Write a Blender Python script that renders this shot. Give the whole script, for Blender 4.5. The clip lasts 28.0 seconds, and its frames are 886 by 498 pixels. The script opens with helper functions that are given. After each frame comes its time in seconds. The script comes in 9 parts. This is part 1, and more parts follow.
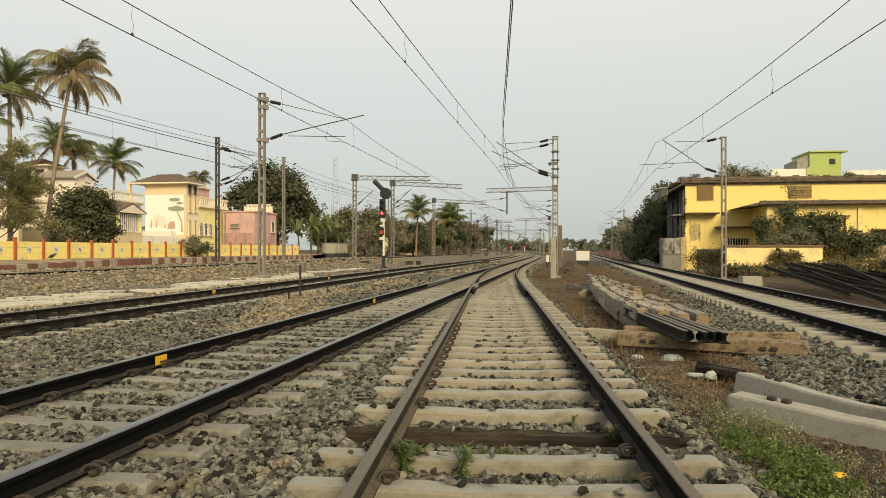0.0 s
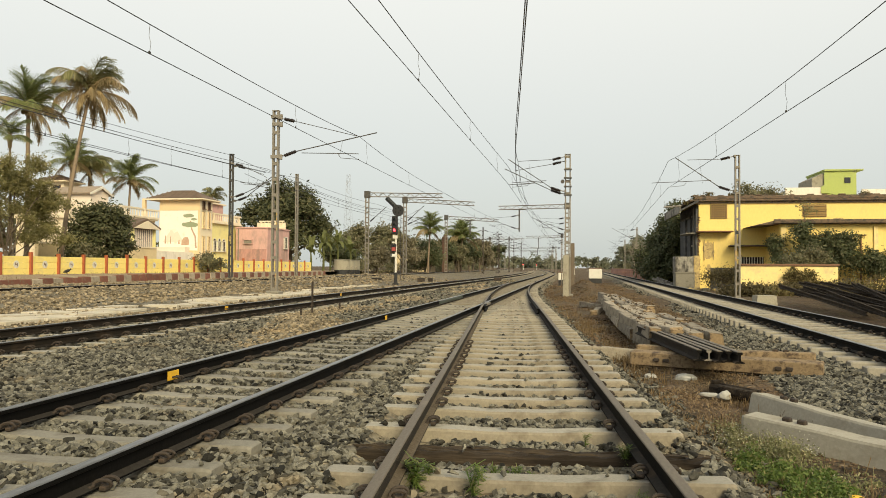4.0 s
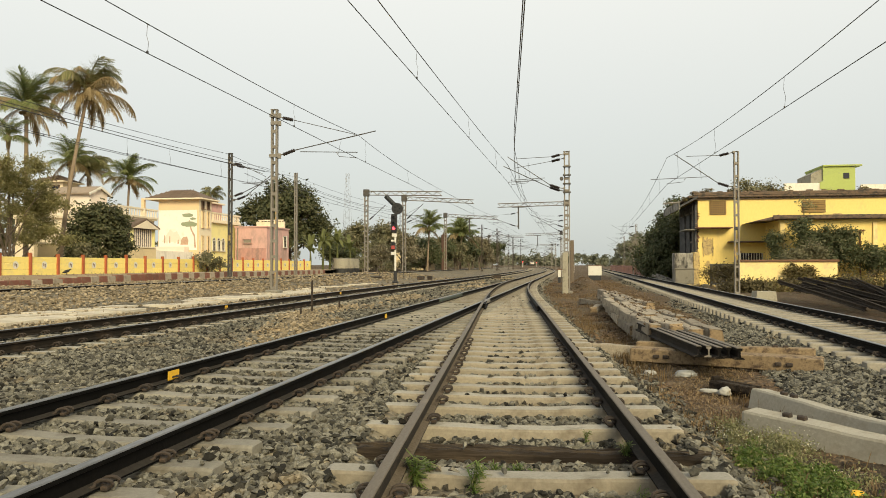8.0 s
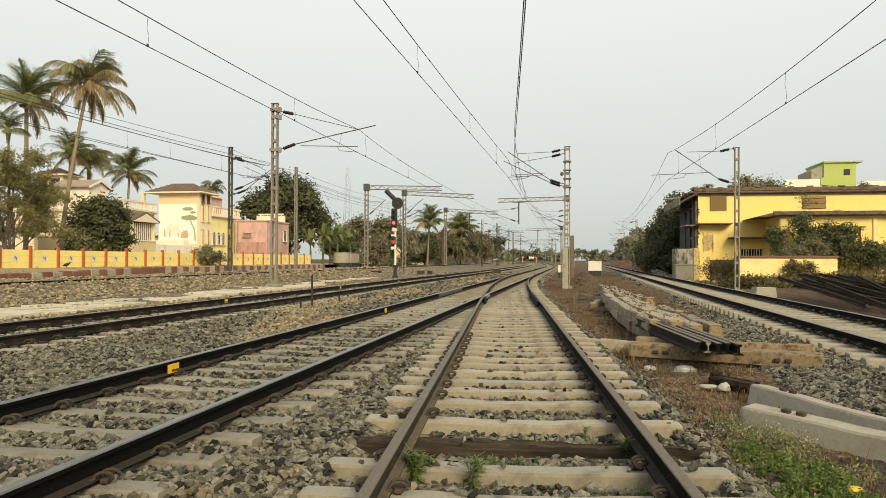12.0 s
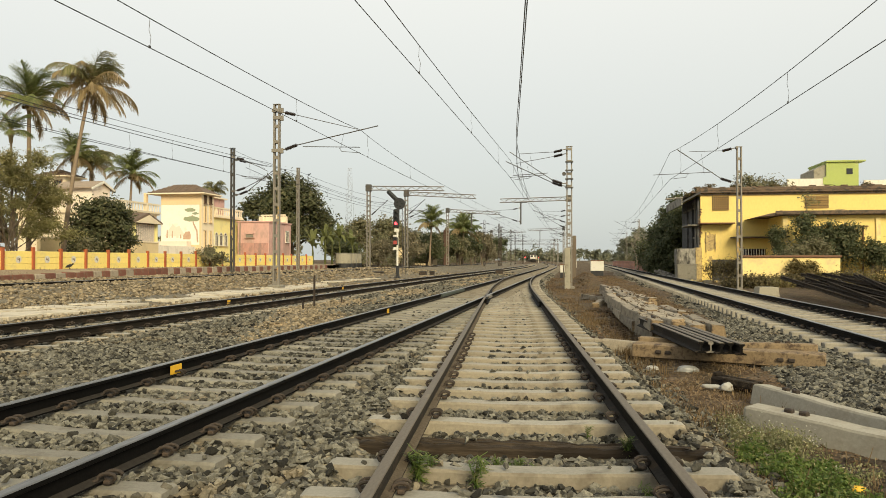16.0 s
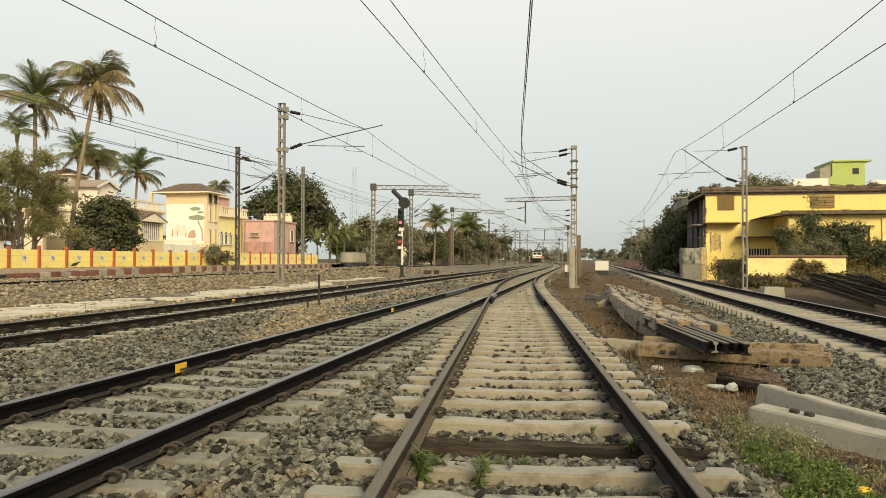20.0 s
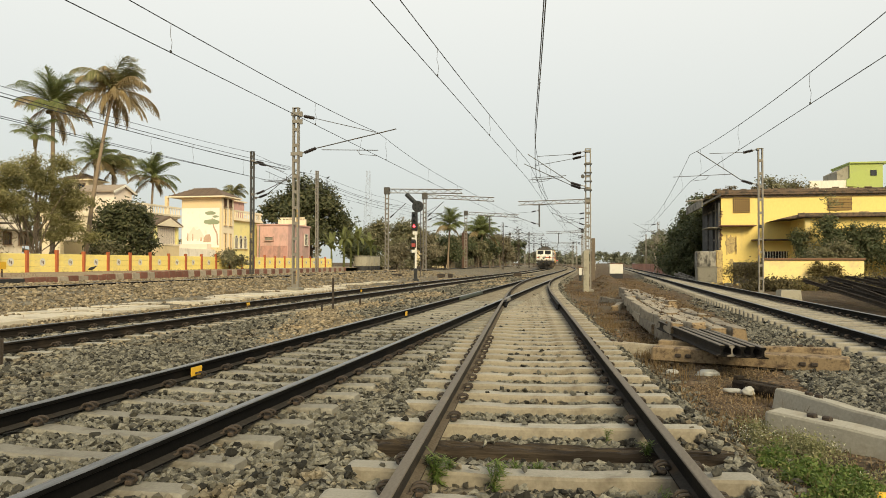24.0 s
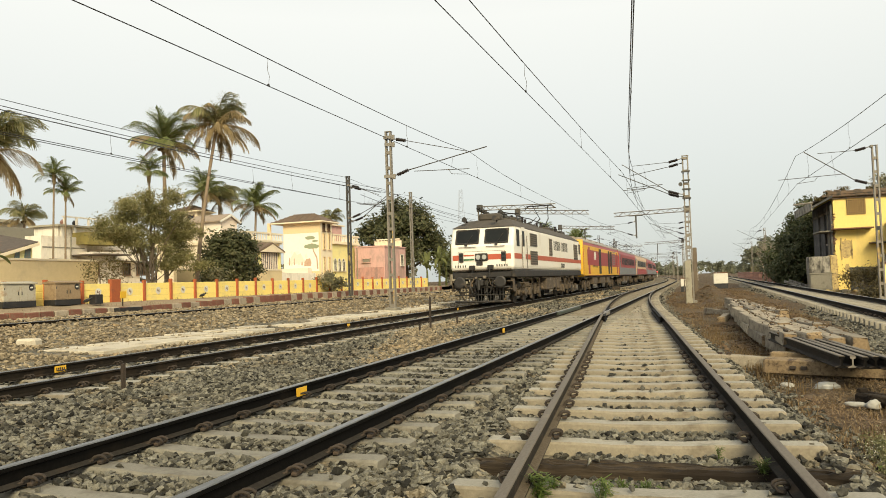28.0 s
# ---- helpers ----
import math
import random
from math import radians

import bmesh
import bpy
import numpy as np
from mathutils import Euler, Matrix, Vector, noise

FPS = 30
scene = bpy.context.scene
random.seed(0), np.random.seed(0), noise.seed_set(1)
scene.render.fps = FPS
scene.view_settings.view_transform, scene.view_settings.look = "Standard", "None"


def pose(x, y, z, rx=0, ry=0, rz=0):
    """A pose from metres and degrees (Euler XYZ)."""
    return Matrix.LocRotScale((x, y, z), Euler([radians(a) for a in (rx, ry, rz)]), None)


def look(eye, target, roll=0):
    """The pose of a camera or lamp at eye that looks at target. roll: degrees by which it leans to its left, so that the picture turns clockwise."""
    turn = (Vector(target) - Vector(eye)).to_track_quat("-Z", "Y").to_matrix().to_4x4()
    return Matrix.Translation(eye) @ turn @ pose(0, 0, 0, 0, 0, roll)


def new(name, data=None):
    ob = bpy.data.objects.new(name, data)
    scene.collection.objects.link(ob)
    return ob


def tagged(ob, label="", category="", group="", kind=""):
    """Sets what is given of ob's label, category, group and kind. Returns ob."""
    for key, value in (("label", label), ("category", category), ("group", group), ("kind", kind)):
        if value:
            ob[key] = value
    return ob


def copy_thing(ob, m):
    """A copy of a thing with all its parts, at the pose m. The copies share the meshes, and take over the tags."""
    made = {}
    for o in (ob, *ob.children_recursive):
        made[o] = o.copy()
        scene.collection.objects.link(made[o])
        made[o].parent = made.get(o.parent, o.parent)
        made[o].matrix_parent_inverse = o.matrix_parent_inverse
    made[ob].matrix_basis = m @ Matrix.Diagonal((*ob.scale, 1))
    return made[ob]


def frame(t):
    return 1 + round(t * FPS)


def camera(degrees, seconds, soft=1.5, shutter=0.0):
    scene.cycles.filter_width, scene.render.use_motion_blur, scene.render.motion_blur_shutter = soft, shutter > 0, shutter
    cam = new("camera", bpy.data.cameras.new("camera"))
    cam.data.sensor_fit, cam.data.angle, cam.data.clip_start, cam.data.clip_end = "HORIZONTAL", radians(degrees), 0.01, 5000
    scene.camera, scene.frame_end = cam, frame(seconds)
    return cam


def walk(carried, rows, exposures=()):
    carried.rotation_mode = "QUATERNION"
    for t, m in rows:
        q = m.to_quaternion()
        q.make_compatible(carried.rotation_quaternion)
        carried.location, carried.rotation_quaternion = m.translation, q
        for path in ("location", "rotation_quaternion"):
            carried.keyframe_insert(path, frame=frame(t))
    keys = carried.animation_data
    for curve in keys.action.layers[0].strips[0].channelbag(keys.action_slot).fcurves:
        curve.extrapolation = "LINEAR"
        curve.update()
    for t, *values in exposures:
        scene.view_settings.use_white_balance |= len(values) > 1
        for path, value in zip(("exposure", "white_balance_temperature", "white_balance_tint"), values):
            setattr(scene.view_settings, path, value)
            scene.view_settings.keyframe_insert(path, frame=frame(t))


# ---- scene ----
cam = camera(62.15, 28.0, soft=0.9)
EYE = 1.19  # metres above the rails
PATH = [
    (0.0, pose(0, 0, EYE, 90.07, -0.01, 8.95)),
    (0.5, pose(0, 0, EYE, 90.38, -0.10, 9.21)),
    (1.0, pose(0, 0, EYE, 90.77, -0.17, 8.96)),
    (1.5, pose(0, 0, EYE, 90.74, -0.21, 9.33)),
    (2.0, pose(0, 0, EYE, 91.10, -0.16, 9.56)),
    (2.5, pose(0, 0, EYE, 91.12, -0.25, 9.70)),
    (3.0, pose(0, 0, EYE, 91.19, -0.23, 9.73)),
    (3.5, pose(0, 0, EYE, 91.41, -0.36, 9.87)),
    (5.5, pose(0, 0, EYE, 91.21, -0.14, 9.99)),
    (6.0, pose(0, 0, EYE, 91.13, -0.10, 10.04)),
    (6.5, pose(0, 0, EYE, 91.13, -0.13, 10.10)),
    (7.0, pose(0, 0, EYE, 90.95, -0.11, 10.18)),
    (7.5, pose(0, 0, EYE, 91.14, -0.13, 9.98)),
    (8.0, pose(0, 0, EYE, 91.24, 0.04, 9.85)),
    (8.5, pose(0, 0, EYE, 91.18, 0.07, 9.91)),
    (9.0, pose(0, 0, EYE, 91.11, 0.26, 9.84)),
    (9.5, pose(0, 0, EYE, 91.08, 0.23, 10.01)),
    (10.0, pose(0, 0, EYE, 91.01, 0.12, 9.97)),
    (10.5, pose(0, 0, EYE, 90.82, -0.15, 9.53)),
    (11.0, pose(0, 0, EYE, 90.69, -0.43, 9.41)),
    (11.5, pose(0, 0, EYE, 91.00, -0.15, 9.51)),
    (12.0, pose(0, 0, EYE, 90.83, -0.20, 9.85)),
    (12.5, pose(0, 0, EYE, 90.90, -0.00, 9.74)),
    (14.5, pose(0, 0, EYE, 91.52, -0.30, 10.06)),
    (15.0, pose(0, 0, EYE, 91.48, -0.45, 10.11)),
    (15.5, pose(0, 0, EYE, 91.34, -0.26, 10.05)),
    (16.0, pose(0, 0, EYE, 90.86, -0.06, 10.02)),
    (16.5, pose(0, 0, EYE, 90.66, -0.37, 10.35)),
    (17.0, pose(0, 0, EYE, 90.93, -0.35, 10.30)),
    (17.5, pose(0, 0, EYE, 90.99, -0.38, 10.41)),
    (18.0, pose(0, 0, EYE, 90.92, -0.48, 10.48)),
    (18.5, pose(0, 0, EYE, 90.80, -0.51, 10.58)),
    (19.0, pose(0, 0, EYE, 90.73, -0.14, 10.43)),
    (19.5, pose(0, 0, EYE, 90.96, -0.17, 10.29)),
    (20.0, pose(0, 0, EYE, 90.80, -0.18, 10.37)),
    (20.5, pose(0, 0, EYE, 90.80, -0.11, 10.39)),
    (21.0, pose(0, 0, EYE, 91.00, -0.13, 10.51)),
    (21.5, pose(0, 0, EYE, 90.87, -0.37, 10.34)),
    (23.5, pose(0, 0, EYE, 91.45, -0.11, 10.86)),
    (24.0, pose(0, 0, EYE, 91.07, -0.07, 11.44)),
    (24.5, pose(0, 0, EYE, 91.44, 0.03, 11.64)),
    (25.0, pose(0, 0, EYE, 91.52, 0.05, 11.95)),
    (25.5, pose(0, 0, EYE, 91.63, 0.45, 12.89)),
    (26.0, pose(0, 0, EYE, 92.15, 0.86, 14.24)),
    (26.5, pose(0, 0, EYE, 92.57, 1.01, 15.58)),
    (27.0, pose(0, 0, EYE, 92.52, 1.34, 16.25)),
    (27.5, pose(0, 0, EYE, 92.46, 1.43, 17.46)),
    (28.0, pose(0, 0, EYE, 92.52, 1.86, 18.86)),
]
walk(cam, PATH, exposures=[(0.0, -0.13), (0.4, -0.06), (1.0, 0.0), (25.0, 0.0), (26.0, 0.1), (28.0, 0.11)])

# ---- sky and sun: a hazy late afternoon, the sun low behind the right shoulder ----
SUN_UP, SUN_FROM = 31.0, 150.0   # elevation; compass angle from +y towards +x
world = bpy.data.worlds.new("sky")
scene.world = world
world.use_nodes = True
wn, wl = world.node_tree.nodes, world.node_tree.links
sky = wn.new("ShaderNodeTexSky")
sky.sky_type, sky.sun_disc = "NISHITA", False
sky.sun_elevation, sky.sun_rotation = radians(SUN_UP), radians(SUN_FROM)
sky.dust_density, sky.air_density, sky.ozone_density = 3.0, 1.0, 1.0
dim = wn.new("ShaderNodeMix")
dim.data_type = "RGBA"
dim.inputs["Factor"].default_value = 0.85
scale = wn.new("ShaderNodeVectorMath")
scale.operation = "SCALE"
scale.inputs["Scale"].default_value = 0.11
wl.new(sky.outputs[0], scale.inputs[0])
# haze: an even veil, a little whiter high up than at the horizon
geo_n = wn.new("ShaderNodeTexCoord")
sep = wn.new("ShaderNodeSeparateXYZ")
wl.new(geo_n.outputs["Generated"], sep.inputs[0])
veil = wn.new("ShaderNodeValToRGB")
veil.color_ramp.elements[0].position, veil.color_ramp.elements[0].color = 0.0, (0.655, 0.695, 0.655, 1)
veil.color_ramp.elements[1].position, veil.color_ramp.elements[1].color = 0.34, (1.0, 1.0, 0.92, 1)
for at_z, tone in ((0.6, (0.84, 0.85, 0.80, 1)), (1.0, (0.74, 0.76, 0.73, 1))):
    veil.color_ramp.elements.new(at_z).color = tone
wl.new(sep.outputs["Z"], veil.inputs[0])
wl.new(scale.outputs[0], dim.inputs["A"])
wl.new(veil.outputs[0], dim.inputs["B"])
bg = wn["Background"]
wl.new(dim.outputs["Result"], bg.inputs["Color"])
bg.inputs["Strength"].default_value = 1.0

sun_data = bpy.data.lights.new("sun", "SUN")
sun_data.energy, sun_data.angle, sun_data.color = 4.1, radians(24.0), (1.0, 0.86, 0.55)
sun = new("sun", sun_data)
a = radians(SUN_FROM)
sun.matrix_world = look((0, 0, 0), (-math.sin(a) * math.cos(radians(SUN_UP)), -math.cos(a) * math.cos(radians(SUN_UP)), -math.sin(radians(SUN_UP))))


# ---- materials ----
def ramp_node(nt, fac, stops):
    r = nt.nodes.new("ShaderNodeValToRGB")
    while len(r.color_ramp.elements) < len(stops):
        r.color_ramp.elements.new(0.5)
    for e, (p, c) in zip(r.color_ramp.elements, stops):
        e.position, e.color = p, (*c, 1)
    nt.links.new(fac, r.inputs[0])
    return r.outputs[0]


def noise_node(nt, size, detail=4.0, rough=0.6, stretch=None):
    n = nt.nodes.new("ShaderNodeTexNoise")
    n.inputs["Scale"].default_value, n.inputs["Detail"].default_value, n.inputs["Roughness"].default_value = 1 / size, detail, rough
    co = nt.nodes.new("ShaderNodeTexCoord")
    out = co.outputs["Object"]
    if stretch:
        mp = nt.nodes.new("ShaderNodeMapping")
        mp.inputs["Scale"].default_value = stretch
        nt.links.new(out, mp.inputs[0])
        out = mp.outputs[0]
    nt.links.new(out, n.inputs["Vector"])
    return n.outputs["Fac"]


def mix_node(nt, fac, a, b, mode="MIX"):
    m = nt.nodes.new("ShaderNodeMix")
    m.data_type, m.blend_type = "RGBA", mode
    for sock, val in ((m.inputs["Factor"], fac), (m.inputs["A"], a), (m.inputs["B"], b)):
        if isinstance(val, bpy.types.NodeSocket):
            nt.links.new(val, sock)
        elif isinstance(val, tuple):
            sock.default_value = (*val, 1)
        else:
            sock.default_value = val
    return m.outputs["Result"]


def material(name, col, col2=None, stain=None, rough=0.8, metal=0.0, grain=0.02, patch=0.6, bump=0.3, bump_size=None,
             vary=0.0, island=0.0, stain_at=(0.55, 0.7), stretch=None, gloss=0.5, emit=None, through_light=0.0):
    """Paint, wood, stone or metal: two colours in a fine grain, stains in large patches, relief, and a change from piece to piece."""
    m = bpy.data.materials.new(name)
    m.use_nodes = True
    nt = m.node_tree
    b = nt.nodes["Principled BSDF"]
    b.inputs["Roughness"].default_value, b.inputs["Metallic"].default_value = rough, metal
    b.inputs["Specular IOR Level"].default_value = gloss
    fine = noise_node(nt, grain, 5, 0.65, stretch)
    out = ramp_node(nt, fine, [(0.3, col), (0.7, col2 or tuple(c * 0.75 for c in col))])
    if stain:
        big = noise_node(nt, patch, 4, 0.7, stretch)
        k = ramp_node(nt, big, [(stain_at[0], (0, 0, 0)), (stain_at[1], (1, 1, 1))])
        out = mix_node(nt, k, out, stain)
    if vary or island:
        if vary:
            src = nt.nodes.new("ShaderNodeObjectInfo").outputs["Random"]
        else:
            src = nt.nodes.new("ShaderNodeNewGeometry").outputs["Random Per Island"]
        w = vary or island
        k = ramp_node(nt, src, [(0.0, (1 - w, 1 - w, 1 - w)), (1.0, (1 + w * 0.6, 1 + w * 0.6, 1 + w * 0.55))])
        out = mix_node(nt, 1.0, out, k, "MULTIPLY")
    nt.links.new(out, b.inputs["Base Color"])
    if bump:
        bp = nt.nodes.new("ShaderNodeBump")
        bp.inputs["Strength"].default_value = bump
        bp.inputs["Distance"].default_value = (bump_size or grain) * 0.5
        nt.links.new(noise_node(nt, bump_size or grain, 4, 0.6, stretch), bp.inputs["Height"])
        nt.links.new(bp.outputs[0], b.inputs["Normal"])
    if through_light:
        b.inputs["Transmission Weight"].default_value = 0
        b.inputs["Subsurface Weight"].default_value = 0
    if emit:
        b.inputs["Emission Color"].default_value = (*emit[0], 1)
        b.inputs["Emission Strength"].default_value = emit[1]
    return m


def leaf_material(name, col, col2, dry=None, thin=0.35):
    """Leaves: colour changes from leaf to leaf; some light passes through."""
    m = bpy.data.materials.new(name)
    m.use_nodes = True
    nt = m.node_tree
    b = nt.nodes["Principled BSDF"]
    b.inputs["Roughness"].default_value = 0.6
    b.inputs["Specular IOR Level"].default_value = 0.3
    isl = nt.nodes.new("ShaderNodeNewGeometry").outputs["Random Per Island"]
    stops = [(0.0, col), (0.8, col2)] + ([(0.95, dry)] if dry else [])
    out = ramp_node(nt, isl, stops)
    big = noise_node(nt, 0.9, 2)
    out = mix_node(nt, 1.0, out, ramp_node(nt, big, [(0.3, (0.75, 0.75, 0.75)), (0.7, (1.2, 1.2, 1.15))]), "MULTIPLY")
    nt.links.new(out, b.inputs["Base Color"])
    tr = nt.nodes.new("ShaderNodeBsdfTranslucent")
    nt.links.new(out, tr.inputs["Color"])
    mx = nt.nodes.new("ShaderNodeMixShader")
    mx.inputs[0].default_value = thin
    nt.links.new(b.outputs[0], mx.inputs[1])
    nt.links.new(tr.outputs[0], mx.inputs[2])
    nt.links.new(mx.outputs[0], nt.nodes["Material Output"].inputs["Surface"])
    return m



def ground_material(name, stops, tint, tint2, cell):
    """Broken stone or clods: cells of random tone, dark joints, and broad patches of dust."""
    m = bpy.data.materials.new(name)
    m.use_nodes = True
    nt = m.node_tree
    b = nt.nodes["Principled BSDF"]
    b.inputs["Roughness"].default_value = 0.95
    b.inputs["Specular IOR Level"].default_value = 0.2
    co = nt.nodes.new("ShaderNodeTexCoord")
    tones = []
    for size in (cell, cell * 4.3):
        v = nt.nodes.new("ShaderNodeTexVoronoi")
        v.inputs["Scale"].default_value = 1 / size
        nt.links.new(co.outputs["Object"], v.inputs["Vector"])
        sp = nt.nodes.new("ShaderNodeSeparateColor")
        nt.links.new(v.outputs["Color"], sp.inputs[0])
        tones.append((sp.outputs[0], v.outputs["Distance"]))
    add = nt.nodes.new("ShaderNodeMath")
    add.operation = "MULTIPLY_ADD"
    add.inputs[1].default_value = 0.72
    half = nt.nodes.new("ShaderNodeMath")
    half.operation = "MULTIPLY"
    half.inputs[1].default_value = 0.28
    nt.links.new(tones[1][0], half.inputs[0])
    nt.links.new(tones[0][0], add.inputs[0])
    nt.links.new(half.outputs[0], add.inputs[2])
    out = ramp_node(nt, add.outputs[0], stops)
    for size, col in ((6.5, tuple(c * 0.55 for c in tint2)), (2.6, tint), (0.9, tint2)):
        k = ramp_node(nt, noise_node(nt, size, 4, 0.65), [(0.46, (0, 0, 0)), (0.68, (0.7, 0.7, 0.7))])
        out = mix_node(nt, k, out, col)
    nt.links.new(out, b.inputs["Base Color"])
    bp = nt.nodes.new("ShaderNodeBump")
    bp.inputs["Strength"].default_value = 1.0
    bp.inputs["Distance"].default_value = cell * 0.7
    inv = nt.nodes.new("ShaderNodeMath")
    inv.operation = "SUBTRACT"
    inv.inputs[0].default_value = 1.0
    nt.links.new(tones[0][1], inv.inputs[1])
    nt.links.new(inv.outputs[0], bp.inputs["Height"])
    nt.links.new(bp.outputs[0], b.inputs["Normal"])
    return m


M = {}
M["soil"] = ground_material("soil", [(0.0, (0.035, 0.026, 0.017)), (0.45, (0.092, 0.066, 0.04)), (0.75, (0.14, 0.103, 0.064)), (1.0, (0.21, 0.17, 0.118))], (0.105, 0.088, 0.05), (0.135, 0.085, 0.05), 0.07)
M["ballast"] = ground_material("ballast", [(0.0, (0.045, 0.04, 0.03)), (0.35, (0.13, 0.115, 0.083)), (0.7, (0.23, 0.203, 0.147)), (1.0, (0.35, 0.31, 0.235))], (0.27, 0.20, 0.118), (0.16, 0.148, 0.12), 0.09)
M["stone"] = material("stone", (0.19, 0.178, 0.145), (0.075, 0.072, 0.06), (0.172, 0.135, 0.086), 0.9, grain=0.018, patch=1.2, bump=0.8, island=0.92, gloss=0.25)
M["stone_warm"] = material("brown_stone", (0.31, 0.25, 0.165), (0.21, 0.172, 0.118), (0.30, 0.215, 0.12), 0.9, grain=0.02, patch=2.0, bump=0.4, island=0.6, gloss=0.2)
M["clod"] = material("dry_earth_clod", (0.155, 0.106, 0.066), (0.10, 0.07, 0.045), (0.19, 0.145, 0.095), 0.95, grain=0.04, patch=1.5, bump=0.3, island=0.5, gloss=0.1)
M["humus"] = ground_material("humus", [(0.0, (0.018, 0.014, 0.01)), (0.45, (0.045, 0.034, 0.023)), (0.75, (0.07, 0.052, 0.034)), (1.0, (0.13, 0.105, 0.07))], (0.05, 0.042, 0.025), (0.08, 0.06, 0.038), 0.05)
M["bark"] = material("grey_brown_bark", (0.17, 0.13, 0.09), (0.11, 0.085, 0.06), (0.22, 0.18, 0.13), 0.95, grain=0.05, patch=0.4, bump=0.6, stretch=(1, 1, 0.3))
M["sleeper"] = material("sleeper_concrete", (0.295, 0.256, 0.188), (0.22, 0.19, 0.138), (0.135, 0.107, 0.073), 0.88, grain=0.03, patch=0.3, bump=0.35, vary=0.17, stain_at=(0.5, 0.74))
M["sleeper_pale_top"] = material("pale_sleeper_top", (0.36, 0.335, 0.275), (0.28, 0.26, 0.21), (0.18, 0.157, 0.118), 0.88, grain=0.025, patch=0.3, bump=0.4, vary=0.17, stain_at=(0.54, 0.76))
M["sleeper_grey"] = material("grey_sleeper_concrete", (0.262, 0.243, 0.195), (0.20, 0.185, 0.148), (0.13, 0.112, 0.083), 0.9, grain=0.03, patch=0.3, bump=0.35, vary=0.2, stain_at=(0.5, 0.72))
M["sleeper_pale"] = material("sleeper_pale_concrete", (0.30, 0.272, 0.216), (0.235, 0.212, 0.167), (0.17, 0.14, 0.10), 0.85, grain=0.03, patch=0.6, bump=0.25, vary=0.12)
M["old_wood"] = material("old_wood", (0.085, 0.064, 0.043), (0.012, 0.009, 0.007), (0.02, 0.015, 0.011), 0.95, grain=0.045, patch=0.16, bump=1.0, stretch=(0.07, 1, 1), vary=0.2, stain_at=(0.44, 0.58), gloss=0.2)
M["rail_brown"] = material("rusty_brown_rail", (0.024, 0.019, 0.014), (0.013, 0.011, 0.009), (0.042, 0.03, 0.02), 0.8, 0.0, grain=0.03, patch=0.8, bump=0.15, gloss=0.08)
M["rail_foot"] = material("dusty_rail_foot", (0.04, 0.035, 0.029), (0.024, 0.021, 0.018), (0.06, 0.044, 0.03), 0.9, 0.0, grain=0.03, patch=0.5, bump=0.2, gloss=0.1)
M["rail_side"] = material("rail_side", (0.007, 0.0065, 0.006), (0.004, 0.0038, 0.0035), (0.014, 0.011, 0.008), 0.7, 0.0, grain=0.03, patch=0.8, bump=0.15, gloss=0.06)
M["rail_rust"] = material("rail_rust", (0.03, 0.024, 0.018), (0.016, 0.013, 0.01), (0.055, 0.04, 0.027), 0.85, 0.0, grain=0.02, patch=0.35, bump=0.2, gloss=0.2)
M["rail_crown"] = material("dusty_rail_crown", (0.15, 0.125, 0.092), (0.10, 0.083, 0.062), (0.19, 0.155, 0.11), 0.62, 0.0, grain=0.015, patch=0.3, bump=0.12, gloss=0.35, stretch=(1, 0.3, 1))
M["rail_dust"] = material("tan_dusty_rail_foot", (0.135, 0.107, 0.076), (0.08, 0.064, 0.046), (0.05, 0.038, 0.027), 0.95, grain=0.03, patch=0.2, bump=0.25, gloss=0.1)
M["rail_top"] = material("rail_top", (0.27, 0.265, 0.255), (0.14, 0.137, 0.128), None, 0.34, 0.8, grain=0.02, bump=0.04, stretch=(1, 0.1, 1))
M["rust"] = material("rust", (0.05, 0.035, 0.025), (0.026, 0.02, 0.015), (0.095, 0.06, 0.037), 0.85, grain=0.02, patch=0.12, bump=0.4, vary=0.3)
M["grey_wood"] = material("grey_weathered_wood", (0.19, 0.155, 0.115), (0.09, 0.072, 0.052), (0.05, 0.04, 0.03), 0.92, grain=0.05, patch=0.25, bump=0.9, stretch=(1, 0.25, 1))
M["joint_green"] = material("joint_green", (0.045, 0.062, 0.047), (0.03, 0.042, 0.033), (0.075, 0.07, 0.05), 0.6, grain=0.03, patch=0.3, bump=0.2)
M["concrete"] = material("concrete", (0.36, 0.33, 0.25), (0.28, 0.255, 0.195), (0.2, 0.17, 0.125), 0.9, grain=0.05, patch=0.8, bump=0.3, vary=0.12)
M["concrete_old"] = material("old_concrete", (0.27, 0.25, 0.2), (0.18, 0.165, 0.13), (0.085, 0.078, 0.066), 0.92, grain=0.06, patch=0.9, bump=0.5, vary=0.15)
M["galv"] = material("galvanised_steel", (0.25, 0.225, 0.185), (0.19, 0.17, 0.14), (0.16, 0.125, 0.09), 0.6, 0.15, grain=0.05, patch=0.7, bump=0.1, vary=0.1)
M["galv_dark"] = material("dark_steel", (0.085, 0.08, 0.07), (0.06, 0.055, 0.05), (0.10, 0.075, 0.05), 0.6, 0.2, grain=0.05, patch=0.5, bump=0.1)
M["insulator"] = material("brown_porcelain", (0.022, 0.015, 0.012), (0.016, 0.011, 0.009), None, 0.3, grain=0.05, bump=0.0)
M["wire"] = material("wire", (0.05, 0.048, 0.045), (0.035, 0.033, 0.03), None, 0.55, 0.3, grain=0.2, bump=0.0)
M["black"] = material("black_paint", (0.02, 0.02, 0.021), (0.014, 0.014, 0.014), (0.035, 0.03, 0.026), 0.6, grain=0.05, patch=0.5, bump=0.05)
